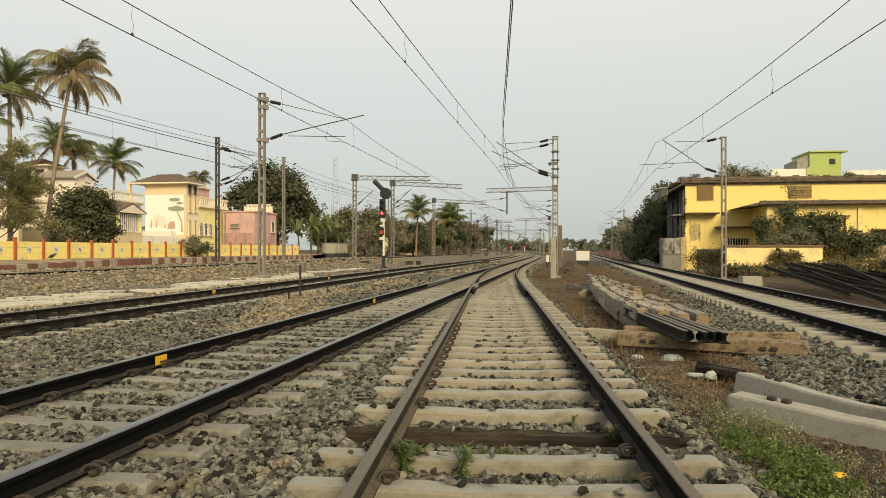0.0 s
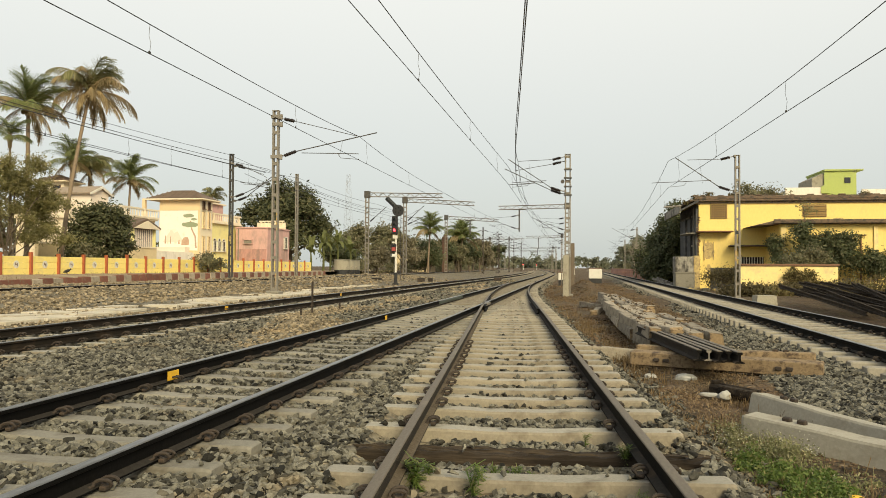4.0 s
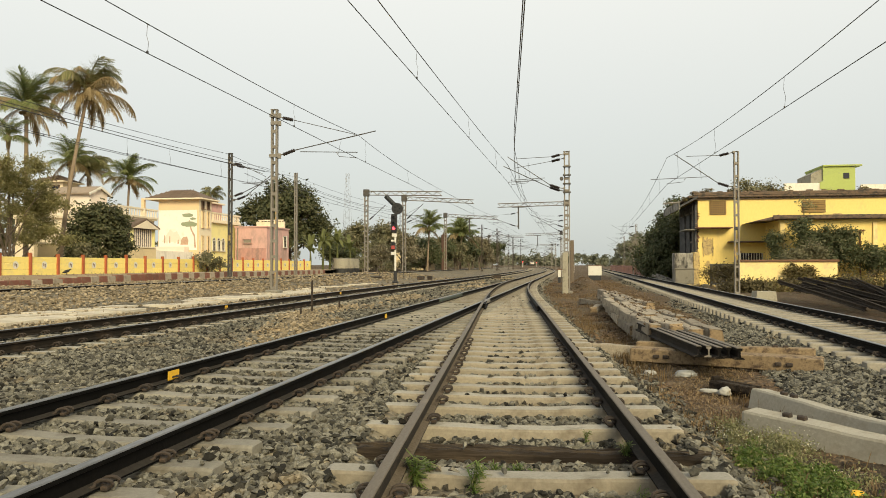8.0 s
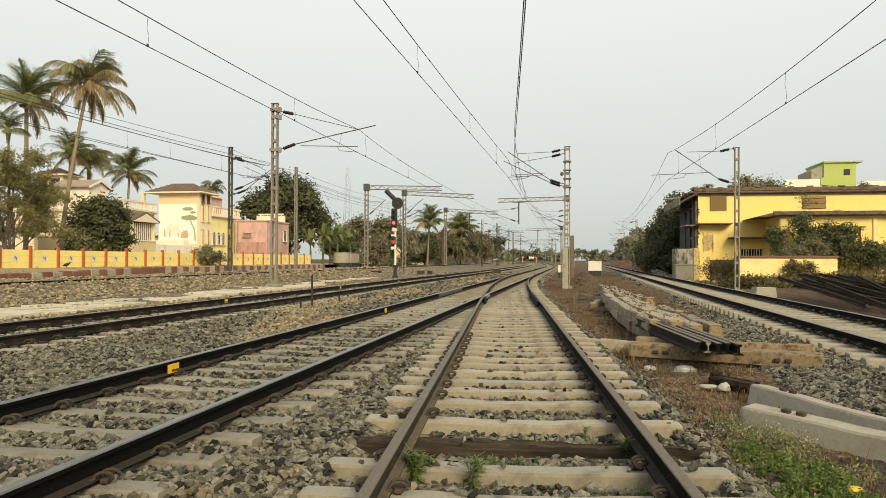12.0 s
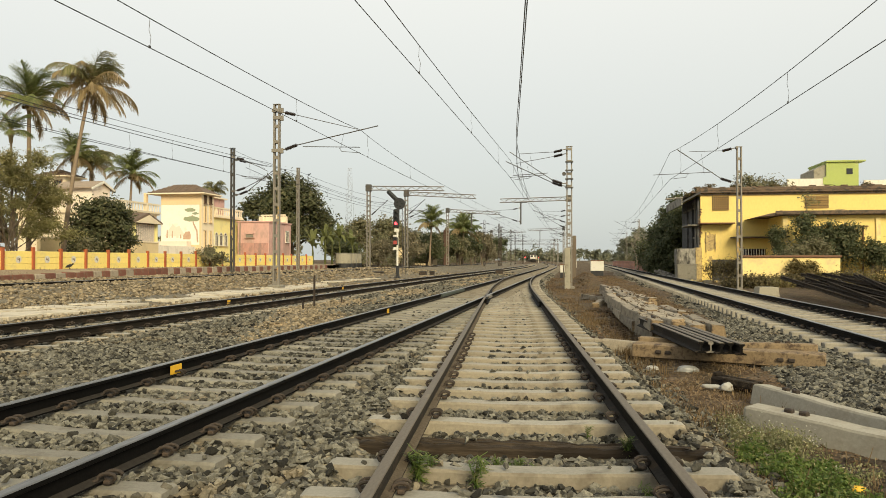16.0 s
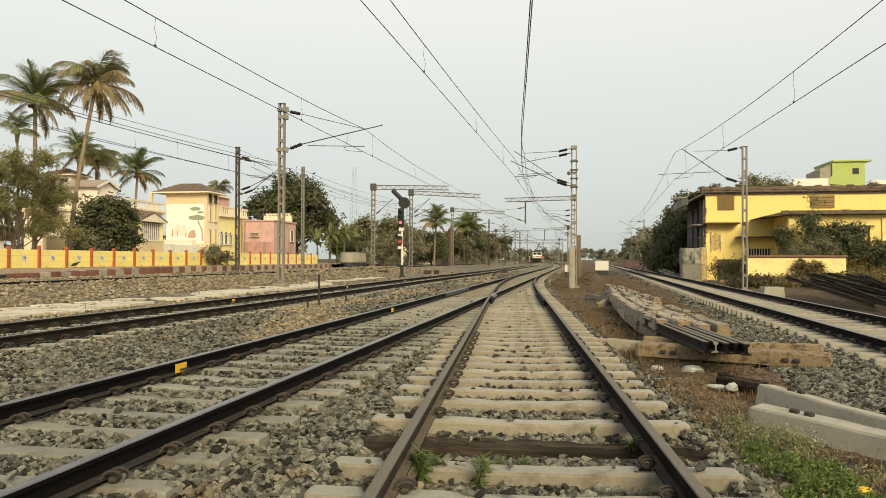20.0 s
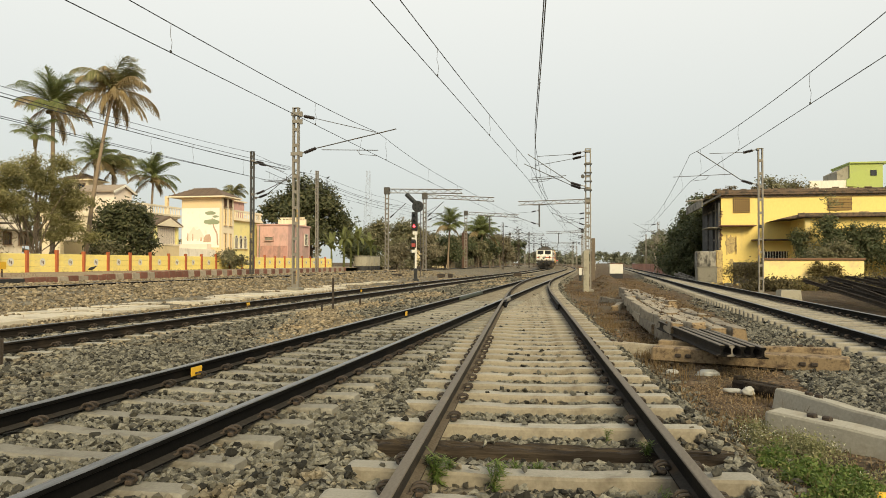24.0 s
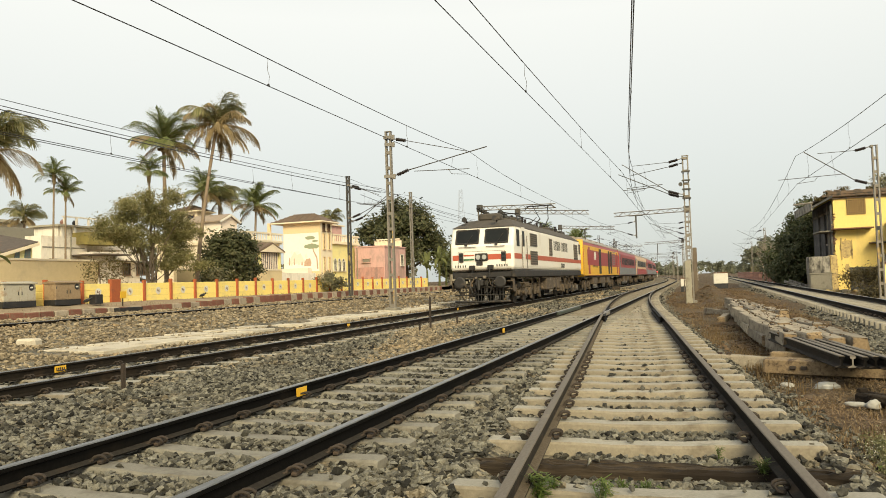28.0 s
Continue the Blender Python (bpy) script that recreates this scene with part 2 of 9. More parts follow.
M["white"] = material("white_paint", (0.68, 0.65, 0.56), (0.6, 0.57, 0.49), (0.4, 0.35, 0.27), 0.6, grain=0.05, patch=0.4, bump=0.1, stain_at=(0.55, 0.85))
M["yellow_mark"] = material("yellow_marker", (0.72, 0.42, 0.02), (0.6, 0.34, 0.02), None, 0.6, grain=0.05, bump=0.05)
M["yellow_wall"] = material("yellow_paint", (0.88, 0.71, 0.22), (0.82, 0.65, 0.19), (0.72, 0.58, 0.24), 0.8, grain=0.1, patch=0.9, bump=0.1, vary=0.06)
M["orange_post"] = material("brick_red_paint", (0.40, 0.105, 0.035), (0.32, 0.085, 0.03), (0.25, 0.08, 0.04), 0.8, grain=0.08, patch=0.5, bump=0.15, vary=0.12)
M["brown_badge"] = material("grey_brown_paint", (0.20, 0.13, 0.10), (0.14, 0.10, 0.085), None, 0.85, grain=0.05, bump=0.05)
M["kerb_red"] = material("kerb_red", (0.21, 0.085, 0.055), (0.16, 0.065, 0.045), (0.2, 0.145, 0.095), 0.9, grain=0.07, patch=0.4, bump=0.4, vary=0.2)
M["kerb_white"] = material("kerb_white", (0.40, 0.34, 0.255), (0.31, 0.26, 0.195), (0.21, 0.155, 0.105), 0.9, grain=0.07, patch=0.4, bump=0.4, vary=0.15)


# ---- building blocks ----
class MB:
    """Collects the faces of one mesh."""

    def __init__(self):
        self.v, self.f = [], []

    def add(self, vs, fs, m=None):
        k = len(self.v)
        self.v += [tuple(m @ Vector(p)) for p in vs] if m else [tuple(p) for p in vs]
        self.f += [tuple(i + k for i in q) for q in fs]
        return self

    def box(self, c, s, m=None, ch=0.0):
        x, y, z = s[0] / 2, s[1] / 2, s[2] / 2
        if ch <= 0:
            vs = [(sx * x, sy * y, sz * z) for sx in (-1, 1) for sy in (-1, 1) for sz in (-1, 1)]
            fs = [(0, 1, 3, 2), (4, 6, 7, 5), (0, 4, 5, 1), (2, 3, 7, 6), (0, 2, 6, 4), (1, 5, 7, 3)]
        else:
            vs, idx = [], {}
            for sx in (-1, 1):
                for sy in (-1, 1):
                    for sz in (-1, 1):
                        for ax in range(3):
                            p = [sx * (x - ch), sy * (y - ch), sz * (z - ch)]
                            p[ax] = (sx * x, sy * y, sz * z)[ax]
                            idx[sx, sy, sz, ax] = len(vs)
                            vs.append(tuple(p))
            fs = []
            for ax in range(3):
                b, d = (ax + 1) % 3, (ax + 2) % 3
                for s0 in (-1, 1):
                    def key(sb, sd, a2=ax, s2=s0):
                        k = [0, 0, 0]
                        k[a2], k[(a2 + 1) % 3], k[(a2 + 2) % 3] = s2, sb, sd
                        return tuple(k)
                    q = [idx[(*key(-1, -1), ax)], idx[(*key(1, -1), ax)], idx[(*key(1, 1), ax)], idx[(*key(-1, 1), ax)]]
                    fs.append(tuple(q if s0 > 0 else q[::-1]))
                # edges along this axis
                for sb in (-1, 1):
                    for sd in (-1, 1):
                        k0, k1 = [0, 0, 0], [0, 0, 0]
                        k0[ax], k1[ax] = -1, 1
                        k0[b] = k1[b] = sb
                        k0[d] = k1[d] = sd
                        q = [idx[(*k0, b)], idx[(*k1, b)], idx[(*k1, d)], idx[(*k0, d)]]
                        fs.append(tuple(q if sb * sd > 0 else q[::-1]))
            for sx in (-1, 1):
                for sy in (-1, 1):
                    for sz in (-1, 1):
                        q = [idx[sx, sy, sz, 0], idx[sx, sy, sz, 1], idx[sx, sy, sz, 2]]
                        fs.append(tuple(q if sx * sy * sz > 0 else q[::-1]))
        t = Matrix.Translation(c)
        return self.add(vs, fs, (m @ t) if m else t)

    def tube(self, pts, r, n=8, cap=True):
        pts = [Vector(p) for p in pts]
        rs = r if isinstance(r, (list, tuple)) else [r] * len(pts)
        vs, fs = [], []
        for i, p in enumerate(pts):
            d = (pts[min(i + 1, len(pts) - 1)] - pts[max(i - 1, 0)]).normalized()
            u = d.orthogonal().normalized() if abs(d.z) < 0.95 else Vector((1, 0, 0))
            if abs(d.z) < 0.95:
                u = d.cross(Vector((0, 0, 1))).normalized()
            u = (u - d * u.dot(d)).normalized()
            w = d.cross(u)
            for k in range(n):
                an = 2 * math.pi * k / n
                vs.append(tuple(p + (u * math.cos(an) + w * math.sin(an)) * rs[i]))
        for i in range(len(pts) - 1):
            for k in range(n):
                fs.append((i * n + k, i * n + (k + 1) % n, (i + 1) * n + (k + 1) % n, (i + 1) * n + k))
        if cap:
            fs.append(tuple(range(n - 1, -1, -1)))
            fs.append(tuple((len(pts) - 1) * n + k for k in range(n)))
        return self.add(vs, fs)

    def sweep(self, prof, path, cap=True):
        """prof: closed ring of (side, up); path: rows of (x, y, z, heading in radians, 0 = +y)."""
        n, vs, fs = len(prof), [], []
        for x, y, z, h in path:
            cs, sn = math.cos(h), math.sin(h)
            for s, u in prof:
                vs.append((x + s * cs, y + s * sn, z + u))
        for i in range(len(path) - 1):
            for k in range(n):
                fs.append((i * n + k, i * n + (k + 1) % n, (i + 1) * n + (k + 1) % n, (i + 1) * n + k))
        if cap:
            fs.append(tuple(range(n - 1, -1, -1)))
            fs.append(tuple((len(path) - 1) * n + k for k in range(n)))
        return self.add(vs, fs)

    def prism(self, poly, axis, a, b, m=None):
        """A closed polygon pushed along an axis from a to b. axis x: poly is (y, z); y: (x, z); z: (x, y)."""
        n = len(poly)
        def put(p, t):
            return {"x": (t, p[0], p[1]), "y": (p[0], t, p[1]), "z": (p[0], p[1], t)}[axis]
        vs = [put(p, a) for p in poly] + [put(p, b) for p in poly]
        fs = [(k, (k + 1) % n, n + (k + 1) % n, n + k) for k in range(n)] + [tuple(range(n - 1, -1, -1)), tuple(range(n, 2 * n))]
        return self.add(vs, fs, m)

    def ball(self, c, r, n=8):
        vs, fs = [(c[0], c[1], c[2] - r)], []
        rings = n // 2
        for i in range(1, rings):
            an = math.pi * i / rings
            for k in range(n):
                t = 2 * math.pi * k / n
                vs.append((c[0] + r * math.sin(an) * math.cos(t), c[1] + r * math.sin(an) * math.sin(t), c[2] - r * math.cos(an)))
        vs.append((c[0], c[1], c[2] + r))
        for k in range(n):
            fs.append((0, 1 + (k + 1) % n, 1 + k))
            fs.append((len(vs) - 1, len(vs) - 1 - n + k, len(vs) - 1 - n + (k + 1) % n))
        for i in range(rings - 2):
            for k in range(n):
                p, q = 1 + i * n + k, 1 + i * n + (k + 1) % n
                fs.append((p, q, q + n, p + n))
        return self.add(vs, fs)

    def mesh(self, name, mat, smooth=False):
        me = bpy.data.meshes.new(name)
        me.from_pydata(self.v, [], self.f)
        if mat:
            me.materials.append(M[mat] if isinstance(mat, str) else mat)
        if smooth:
            me.polygons.foreach_set("use_smooth", [True] * len(me.polygons))
        me.update()
        return me


def fixed(me):
    """Turns all faces outwards."""
    bm = bmesh.new()
    bm.from_mesh(me)
    bmesh.ops.recalc_face_normals(bm, faces=bm.faces)
    bm.to_mesh(me)
    bm.free()
    return me


def part(name, mb, mat, parent, label="", m=None, smooth=False):
    me = fixed(mb.mesh(name, mat, smooth)) if isinstance(mb, MB) else mb
    ob = new(name, me)
    ob.parent = parent
    if m:
        ob.matrix_basis = m
    if label:
        tagged(ob, label)
    return ob


def thing(name, label, category, m=None, group="", kind=""):
    ob = new(name)
    ob.empty_display_size = 0.2
    if m:
        ob.matrix_basis = m
    return tagged(ob, label, category, group, kind)


def solid(name, mb, mat, label, category, m=None, group="", kind="", smooth=False):
    ob = new(name, fixed(mb.mesh(name, mat, smooth)) if isinstance(mb, MB) else mb)
    if m:
        ob.matrix_basis = m
    return tagged(ob, label, category, group, kind)

# ---- the lines of the tracks ----
def bend(y):
    """The tracks turn a little to the left beyond 115 m."""
    if y < 115:
        return 0.0
    return -0.05 * (y - 115) ** 2 / 180 if y < 205 else -2.25 - 0.05 * (y - 205)


def x_t1(y):
    """Centre of the diverging track that the camera looks along; it joins the second one."""
    if y < 27:
        return -0.32 - 0.087 * (y - 5.2)
    return -3.75 + 1.53 * ((62 - y) / 35) ** 2 if y < 62 else -3.75


def x_t2(y):
    return -3.75 + bend(y)


def x_t3(y):
    k = min(max((y - 35) / 45, 0.0), 1.0)
    return -9.45 + 0.45 * k * k * (3 - 2 * k) + bend(y)


def x_t4(y):
    return -19.6 + bend(y)


def x_t5(y):
    return 5.25 + 0.0155 * y


T4_UP = 0.385


def z_t1(y):
    """The turnout track lies a little lower towards the camera."""
    k = min(max((y - 7) / 16, 0.0), 1.0)
    return -0.042 * (1 - k * k * (3 - 2 * k))


GAUGE = 1.676


def ramp(points, x):
    if x <= points[0][0]:
        return points[0][1]
    for (a, p), (b, q) in zip(points, points[1:]):
        if x <= b:
            return p + (q - p) * (x - a) / (b - a)
    return points[-1][1]


def ballast_z(x, y):
    """Top of the ballast between and beside the left tracks."""
    r = x - x_t1(min(y, 60)) if y < 60 else x - x_t2(y)
    base = ramp([(-23.5, 0.27), (-21.5, 0.335), (-19.3, 0.345), (-18.75, 0.275), (-17.9, 0.26), (-16.2, 0.12), (-14.2, -0.06), (-12, -0.14), (-11, -0.225), (-8, -0.225), (-7, -0.19), (-6, -0.20), (-5.3, -0.235)], x - bend(y))
    if -1.3 < r < 1.3 and y < 62:
        base = -0.288 + z_t1(y) * 1.1 + 0.03 * min(max((y - 6.5) / 1.5, 0.0), 1.0) * min(max((40 - y) / 8, 0.0), 1.0)
    elif r > 1.3:
        base = ramp([(1.3, -0.27), (1.52, -0.31), (1.85, -0.60), (2.6, -0.75)], r)
    elif abs(x - x_t2(y)) < 1.25:
        base = -0.225 if y < 15 else -0.25
    elif r > -2.3 and x > x_t2(y) + 1.4:
        base = -0.245
    return base


def right_z(x, y):
    """Ballast of the track on the right."""
    return ramp([(-2.6, -0.6), (-1.7, -0.42), (-1.25, -0.30), (-1.0, -0.23), (1.0, -0.23), (1.7, -0.28), (3.4, -0.75)], x - x_t5(y))


def soil_z(x, y):
    """Bare ground, with a low mound under the old sleepers and heaps further on."""
    up = 0.08 * math.exp(-((x - 2.2) / 1.3) ** 2) * min(max((y - 9.5) / 1.5, 0.0), 1.0) if -2 < x < 6 and 9 < y < 60 else 0.0
    if 0.5 < x < 6 and 24 < y < 120:
        up += 0.15 * max(0.0, noise.noise((x * 0.55, y * 0.16, 2.0)) + 0.25) * min(1.0, (y - 24) / 8)
    if -3 < x < 5 and 38 < y < 58:
        up += 0.78 * math.exp(-((x - 0.75) / 1.05) ** 2 - ((y - 48) / 3.2) ** 2)
    return up + ramp([(-400, 0.6), (-27, 0.6), (-24.5, 0.1), (-18, 0.0), (-14, -0.3), (-9, -0.45), (0, -0.5), (3.4, -0.43), (8, -0.6), (400, -0.6)], x)


def sheet(name, xs, ys, z_at, mat, rough_up, label, category):
    """A ground sheet over a grid, with uneven height."""
    nx, ny = len(xs), len(ys)
    vs = []
    for y in ys:
        for x in xs:
            xx = x(y) if callable(x) else x
            h = noise.noise((xx * 1.3, y * 1.3, 0.5)) * rough_up + noise.noise((xx * 6, y * 6, 7.5)) * rough_up * 0.5
            vs.append((xx, y, z_at(xx, y) + h))
    fs = [(j * nx + i, j * nx + i + 1, (j + 1) * nx + i + 1, (j + 1) * nx + i) for j in range(ny - 1) for i in range(nx - 1)]
    me = bpy.data.meshes.new(name)
    me.from_pydata(vs, [], fs)
    me.materials.append(M[mat])
    me.polygons.foreach_set("use_smooth", [True] * len(fs))
    return tagged(new(name, me), label, category, kind="structure")


def steps(*marks):
    """Marks of (from, to, step), joined."""
    out = []
    for a0, b0, s in marks:
        k = a0
        while k < b0 - 1e-6:
            out.append(k)
            k += s
    return out + [marks[-1][1]]


sheet("ground", steps((-1500, -100, 140), (-100, -30, 5), (-30, -2, 1.0), (-2, 6, 0.25), (6, 30, 1.2), (30, 100, 5), (100, 1500, 140)),
      steps((-60, 0, 4), (0, 20, 0.25), (20, 60, 0.5), (60, 120, 2), (120, 200, 8), (200, 3000, 140)), soil_z, "soil", 0.05,
      "bare brown soil with dry grass beside the tracks", "ground")


def across(k):
    """Grid lines from the left edge of the ballast to its right shoulder."""
    return lambda y: (-23.5 + bend(y)) * (1 - k) + ((x_t1(y) if y < 62 else x_t2(y)) + 2.6) * k


sheet("ballast_bed", [across(i / 150) for i in range(151)], steps((-12, 0, 1), (0, 30, 0.2), (30, 60, 0.7), (60, 220, 3), (220, 620, 14)), ballast_z, "ballast", 0.035,
      "grey and brown crushed stone ballast under the tracks", "ballast")


def right_across(k):
    return lambda y: x_t5(y) - 2.6 + 6.0 * k


sheet("ballast_bed", [right_across(i / 40) for i in range(41)], steps((-12, 0, 1), (0, 40, 0.25), (40, 100, 2), (100, 620, 14)), right_z, "ballast", 0.03,
      "grey crushed stone ballast of the single track", "ballast")


# a thin sheet of darker earth in the weeds
vs, fs = [], []
for i in range(25):
    for j in range(21):
        x, y = 1.45 + 1.5 * i / 24, 4.6 + 2.1 * j / 20
        h = noise.noise((x * 1.3, y * 1.3, 0.5)) * 0.05 + noise.noise((x * 6, y * 6, 7.5)) * 0.025
        vs.append((x, y, soil_z(x, y) + h + 0.012 + 0.012 * noise.noise((x * 19, y * 19, 3.0))))
for i in range(24):
    for j in range(20):
        u, v = (i - 11.5) / 11.5, (j - 9.5) / 9.5
        if u * u + v * v < 0.72 + 0.6 * noise.noise((i * 0.31, j * 0.31, 5.0)):
            fs.append((i * 21 + j, (i + 1) * 21 + j, (i + 1) * 21 + j + 1, i * 21 + j + 1))
solid("dark_earth", MB().add(vs, fs), "humus", "dark earth among the weeds", "ground", kind="structure", smooth=True)


# ---- loose stones ----
def rock_shapes(count):
    """Angular broken stones: hulls of a few points, fourteen faces each."""
    out, tris = [], []
    while len(out) < count:
        p = np.random.normal(size=(9, 3))
        p = p / np.linalg.norm(p, axis=1)[:, None] * np.array([1.25, np.random.uniform(0.7, 1.0), np.random.uniform(0.5, 0.85)])
        bm = bmesh.new()
        for q in p:
            bm.verts.new(q)
        bmesh.ops.convex_hull(bm, input=bm.verts)
        bmesh.ops.triangulate(bm, faces=bm.faces)
        bmesh.ops.recalc_face_normals(bm, faces=bm.faces)
        bm.verts.index_update()
        if len(bm.verts) == 9 and len(bm.faces) == 14:
            out.append(np.array([v.co[:] for v in bm.verts]))
            tris.append(np.array([[v.index for v in fa.verts] for fa in bm.faces]))
        bm.free()
    return np.array(out), np.array(tris)


def stones(name, spots, mat, label):
    """spots: rows of x, y, z, size."""
    shapes, tris = rock_shapes(16)
    spots = np.array(spots)
    n = len(spots)
    an = np.random.uniform(0, 2 * np.pi, n)
    tilt = np.random.normal(0, 0.5, n)
    c, s, ct, st = np.cos(an), np.sin(an), np.cos(tilt), np.sin(tilt)
    rot = np.zeros((n, 3, 3))
    rot[:, 0, 0], rot[:, 0, 1], rot[:, 0, 2] = c, -s * ct, s * st
    rot[:, 1, 0], rot[:, 1, 1], rot[:, 1, 2] = s, c * ct, -c * st
    rot[:, 2, 1], rot[:, 2, 2] = st, ct
    sel = np.random.randint(0, len(shapes), n)
    pick = shapes[sel]
    vs = np.einsum("nij,nkj->nki", rot, pick) * spots[:, 3][:, None, None] + spots[:, None, :3]
    k = pick.shape[1]
    fs = (tris[sel] + (np.arange(n) * k)[:, None, None]).reshape(-1, 3)
    me = bpy.data.meshes.new(name)
    me.vertices.add(n * k)
    me.vertices.foreach_set("co", vs.reshape(-1))
    me.loops.add(len(fs) * 3)
    me.loops.foreach_set("vertex_index", fs.reshape(-1).astype(np.int32))
    me.polygons.add(len(fs))
    me.polygons.foreach_set("loop_start", np.arange(0, len(fs) * 3, 3, dtype=np.int32))
    me.materials.append(M[mat])
    me.update(calc_edges=True)
    me.shade_flat()
    return tagged(new(name, me), label, "stones", kind="stuff")


SLEEPER_STEP = 0.645
WOOD_AT = 5.76
T1_AT = [1.82 - 0.645 * k for k in range(16, 0, -1)] + [1.82, 2.46, 3.11, 3.75, 4.40, 5.06, 6.52, 7.42, 8.06] + [8.06 + SLEEPER_STEP * k for k in range(1, 82)]


def on_sleeper(x, y):
    """Whether a place lies on a sleeper or rail of the near tracks."""
    r = x - x_t1(y)
    if abs(r) < 1.40 and y < 30:
        k = y - r * 0.087
        if abs(k - WOOD_AT) < 0.14 or any(abs(k - s) < 0.125 for s in T1_AT[:52]) or abs(abs(r) - GAUGE / 2 - 0.03) < 0.09:
            return True
    r = x - x_t2(y)
    if abs(r) < 1.40:
        k = (y - 0.2) / SLEEPER_STEP
        if abs(k - round(k)) < 0.17 or abs(abs(r) - GAUGE / 2 - 0.03) < 0.09:
            return True
    r = x - x_t3(y)
    if abs(r) < 1.40:
        k = (y - 0.1) / SLEEPER_STEP
        if abs(k - round(k)) < 0.15 or abs(abs(r) - GAUGE / 2 - 0.03) < 0.09:
            return True
    return False


spots, warm = [], []
rng = random.Random(4)
for lo, hi, per_m2, size in ((1.5, 5.5, 800, 0.034), (5.5, 8.5, 620, 0.035), (8.5, 14, 330, 0.037), (14, 24, 120, 0.044), (24, 42, 34, 0.060), (42, 80, 9, 0.085)):
    area = (hi ** 2 - lo ** 2) * 0.5 * radians(82)
    for _ in range(int(area * per_m2)):
        d = math.sqrt(rng.uniform(lo * lo, hi * hi))
        an = radians(rng.uniform(-52, 30))
        x, y = d * math.sin(an), d * math.cos(an)
        if x > x_t1(y) + 2.3:
            if abs(x - x_t5(y)) < 1.4 or x < x_t5(y) - 2.3 or x > x_t5(y) + 2.6:
                continue
            z = right_z(x, y)
        else:
            on_top = on_sleeper(x, y)
            if x < -22 or (on_top and (rng.random() > 0.015 or y > 12)):
                continue
            if -14.2 < x < -11.9 and y > 12 and rng.random() > 0.12:
                continue
            z = ballast_z(x, y)
            if on_top:
                z = max(z, -0.175 + (z_t1(y) if x > x_t1(y) - 1.4 else 0.0))
                if abs(abs(x - x_t1(y)) - 0.87) < 0.12 or abs(abs(x - x_t2(y)) - 0.87) < 0.12 or abs(abs(x - x_t3(y)) - 0.87) < 0.12:
                    continue
            if x > x_t1(y) + 1.5 and rng.random() < (x - x_t1(y) - 1.5) * 1.6:
                continue
            z = max(z, soil_z(x, y)) if x > x_t1(y) + 1.5 else z
        s = size * rng.uniform(0.6, 1.35)
        if abs(x - x_t1(y)) < 1.3 and y > 7:
            if rng.random() < min(0.5, (y - 16) * 0.05):
                continue
            z -= 0.008
        elif abs(x - x_t2(y)) < 1.3 and y > 15:
            if rng.random() < min(0.5, (y - 15) * 0.04):
                continue
            z -= 0.01
        (warm if x < -10.6 - 1.2 * rng.random() or (-8.2 < x < -5.2 and y > 11 and noise.noise((x * 0.5, y * 0.16, 1.0)) > 0.3 * rng.random() - 0.05) else spots).append((x, y, z + s * rng.uniform(-0.1, 0.75), s))
# shoulder of the single track, spilling down to the soil
for _ in range(11000):
    y = 7.2 + 12.0 * rng.random() ** 1.2
    q = rng.random() ** 0.85
    x = x_t5(y) - 1.36 - (2.1 if y > 14 else 1.35) * q
    if x < x_t1(y) + 2.0 or noise.noise((x * 0.9, y * 0.6, 2.0)) < -0.75 + 1.1 * q * q:
        continue
    top = right_z(x_t5(y) - 1.36, y) + 0.07
    s = 0.04 * rng.uniform(0.6, 1.35)
    spots.append((x, y, max(soil_z(x, y), top * (1 - q) + soil_z(x, y) * q) + s * rng.uniform(-0.2, 0.4), s))
stones("ballast_stones", spots, "stone", "loose grey-brown broken ballast stones")
stones("ballast_stones", warm, "stone_warm", "loose brown broken ballast stones beside the platform")


clods = []
for _ in range(9000):
    y = 14 + 62 * rng.random() ** 1.3
    x = x_t1(y) + 1.8 + (x_t5(y) - 2.4 - x_t1(y) - 1.8) * rng.random()
    if noise.noise((x * 0.7, y * 0.22, 4.0)) < -0.05:
        continue
    s = rng.uniform(0.015, 0.05) * (1 + y * 0.016)
    clods.append((x, y, soil_z(x, y) + s * 0.25, s))
for _ in range(5000):
    y = 5.0 + 9.0 * rng.random()
    x = x_t1(y) + 1.6 + (x_t5(y) - 2.2 - x_t1(y) - 1.6) * rng.random()
    if noise.noise((x * 0.9, y * 0.7, 9.0)) > -0.02:
        s = rng.uniform(0.006, 0.022)
        clods.append((x, y, soil_z(x, y) + 0.03 * noise.noise((x * 1.3, y * 1.3, 0.5)) + s * 0.4, s))
stones("soil_clods", clods, "clod", "reddish-brown clods of dry earth")


# ---- tracks ----
RAIL = [(-0.036, -0.010), (-0.036, -0.036), (-0.012, -0.048), (-0.010, -0.085), (-0.012, -0.128), (-0.068, -0.150), (-0.068, -0.162),
        (0.068, -0.162), (0.068, -0.150), (0.012, -0.128), (0.010, -0.085), (0.012, -0.048), (0.036, -0.036), (0.036, -0.010)]
CROWN = [(-0.036, -0.010), (-0.033, -0.002), (-0.026, 0.0), (0.026, 0.0), (0.033, -0.002), (0.036, -0.010)]


def heading(fx, y):
    return math.atan2(-(fx(y + 0.5) - fx(y - 0.5)), 1.0)


def rail_rows(fx, side, ys, z):
    rows = []
    for y in ys:
        h = heading(fx, y)
        rows.append((fx(y) + side * math.cos(h), y + side * math.sin(h), z + (z_t1(y) if fx is x_t1 else 0.0), h))
    return rows


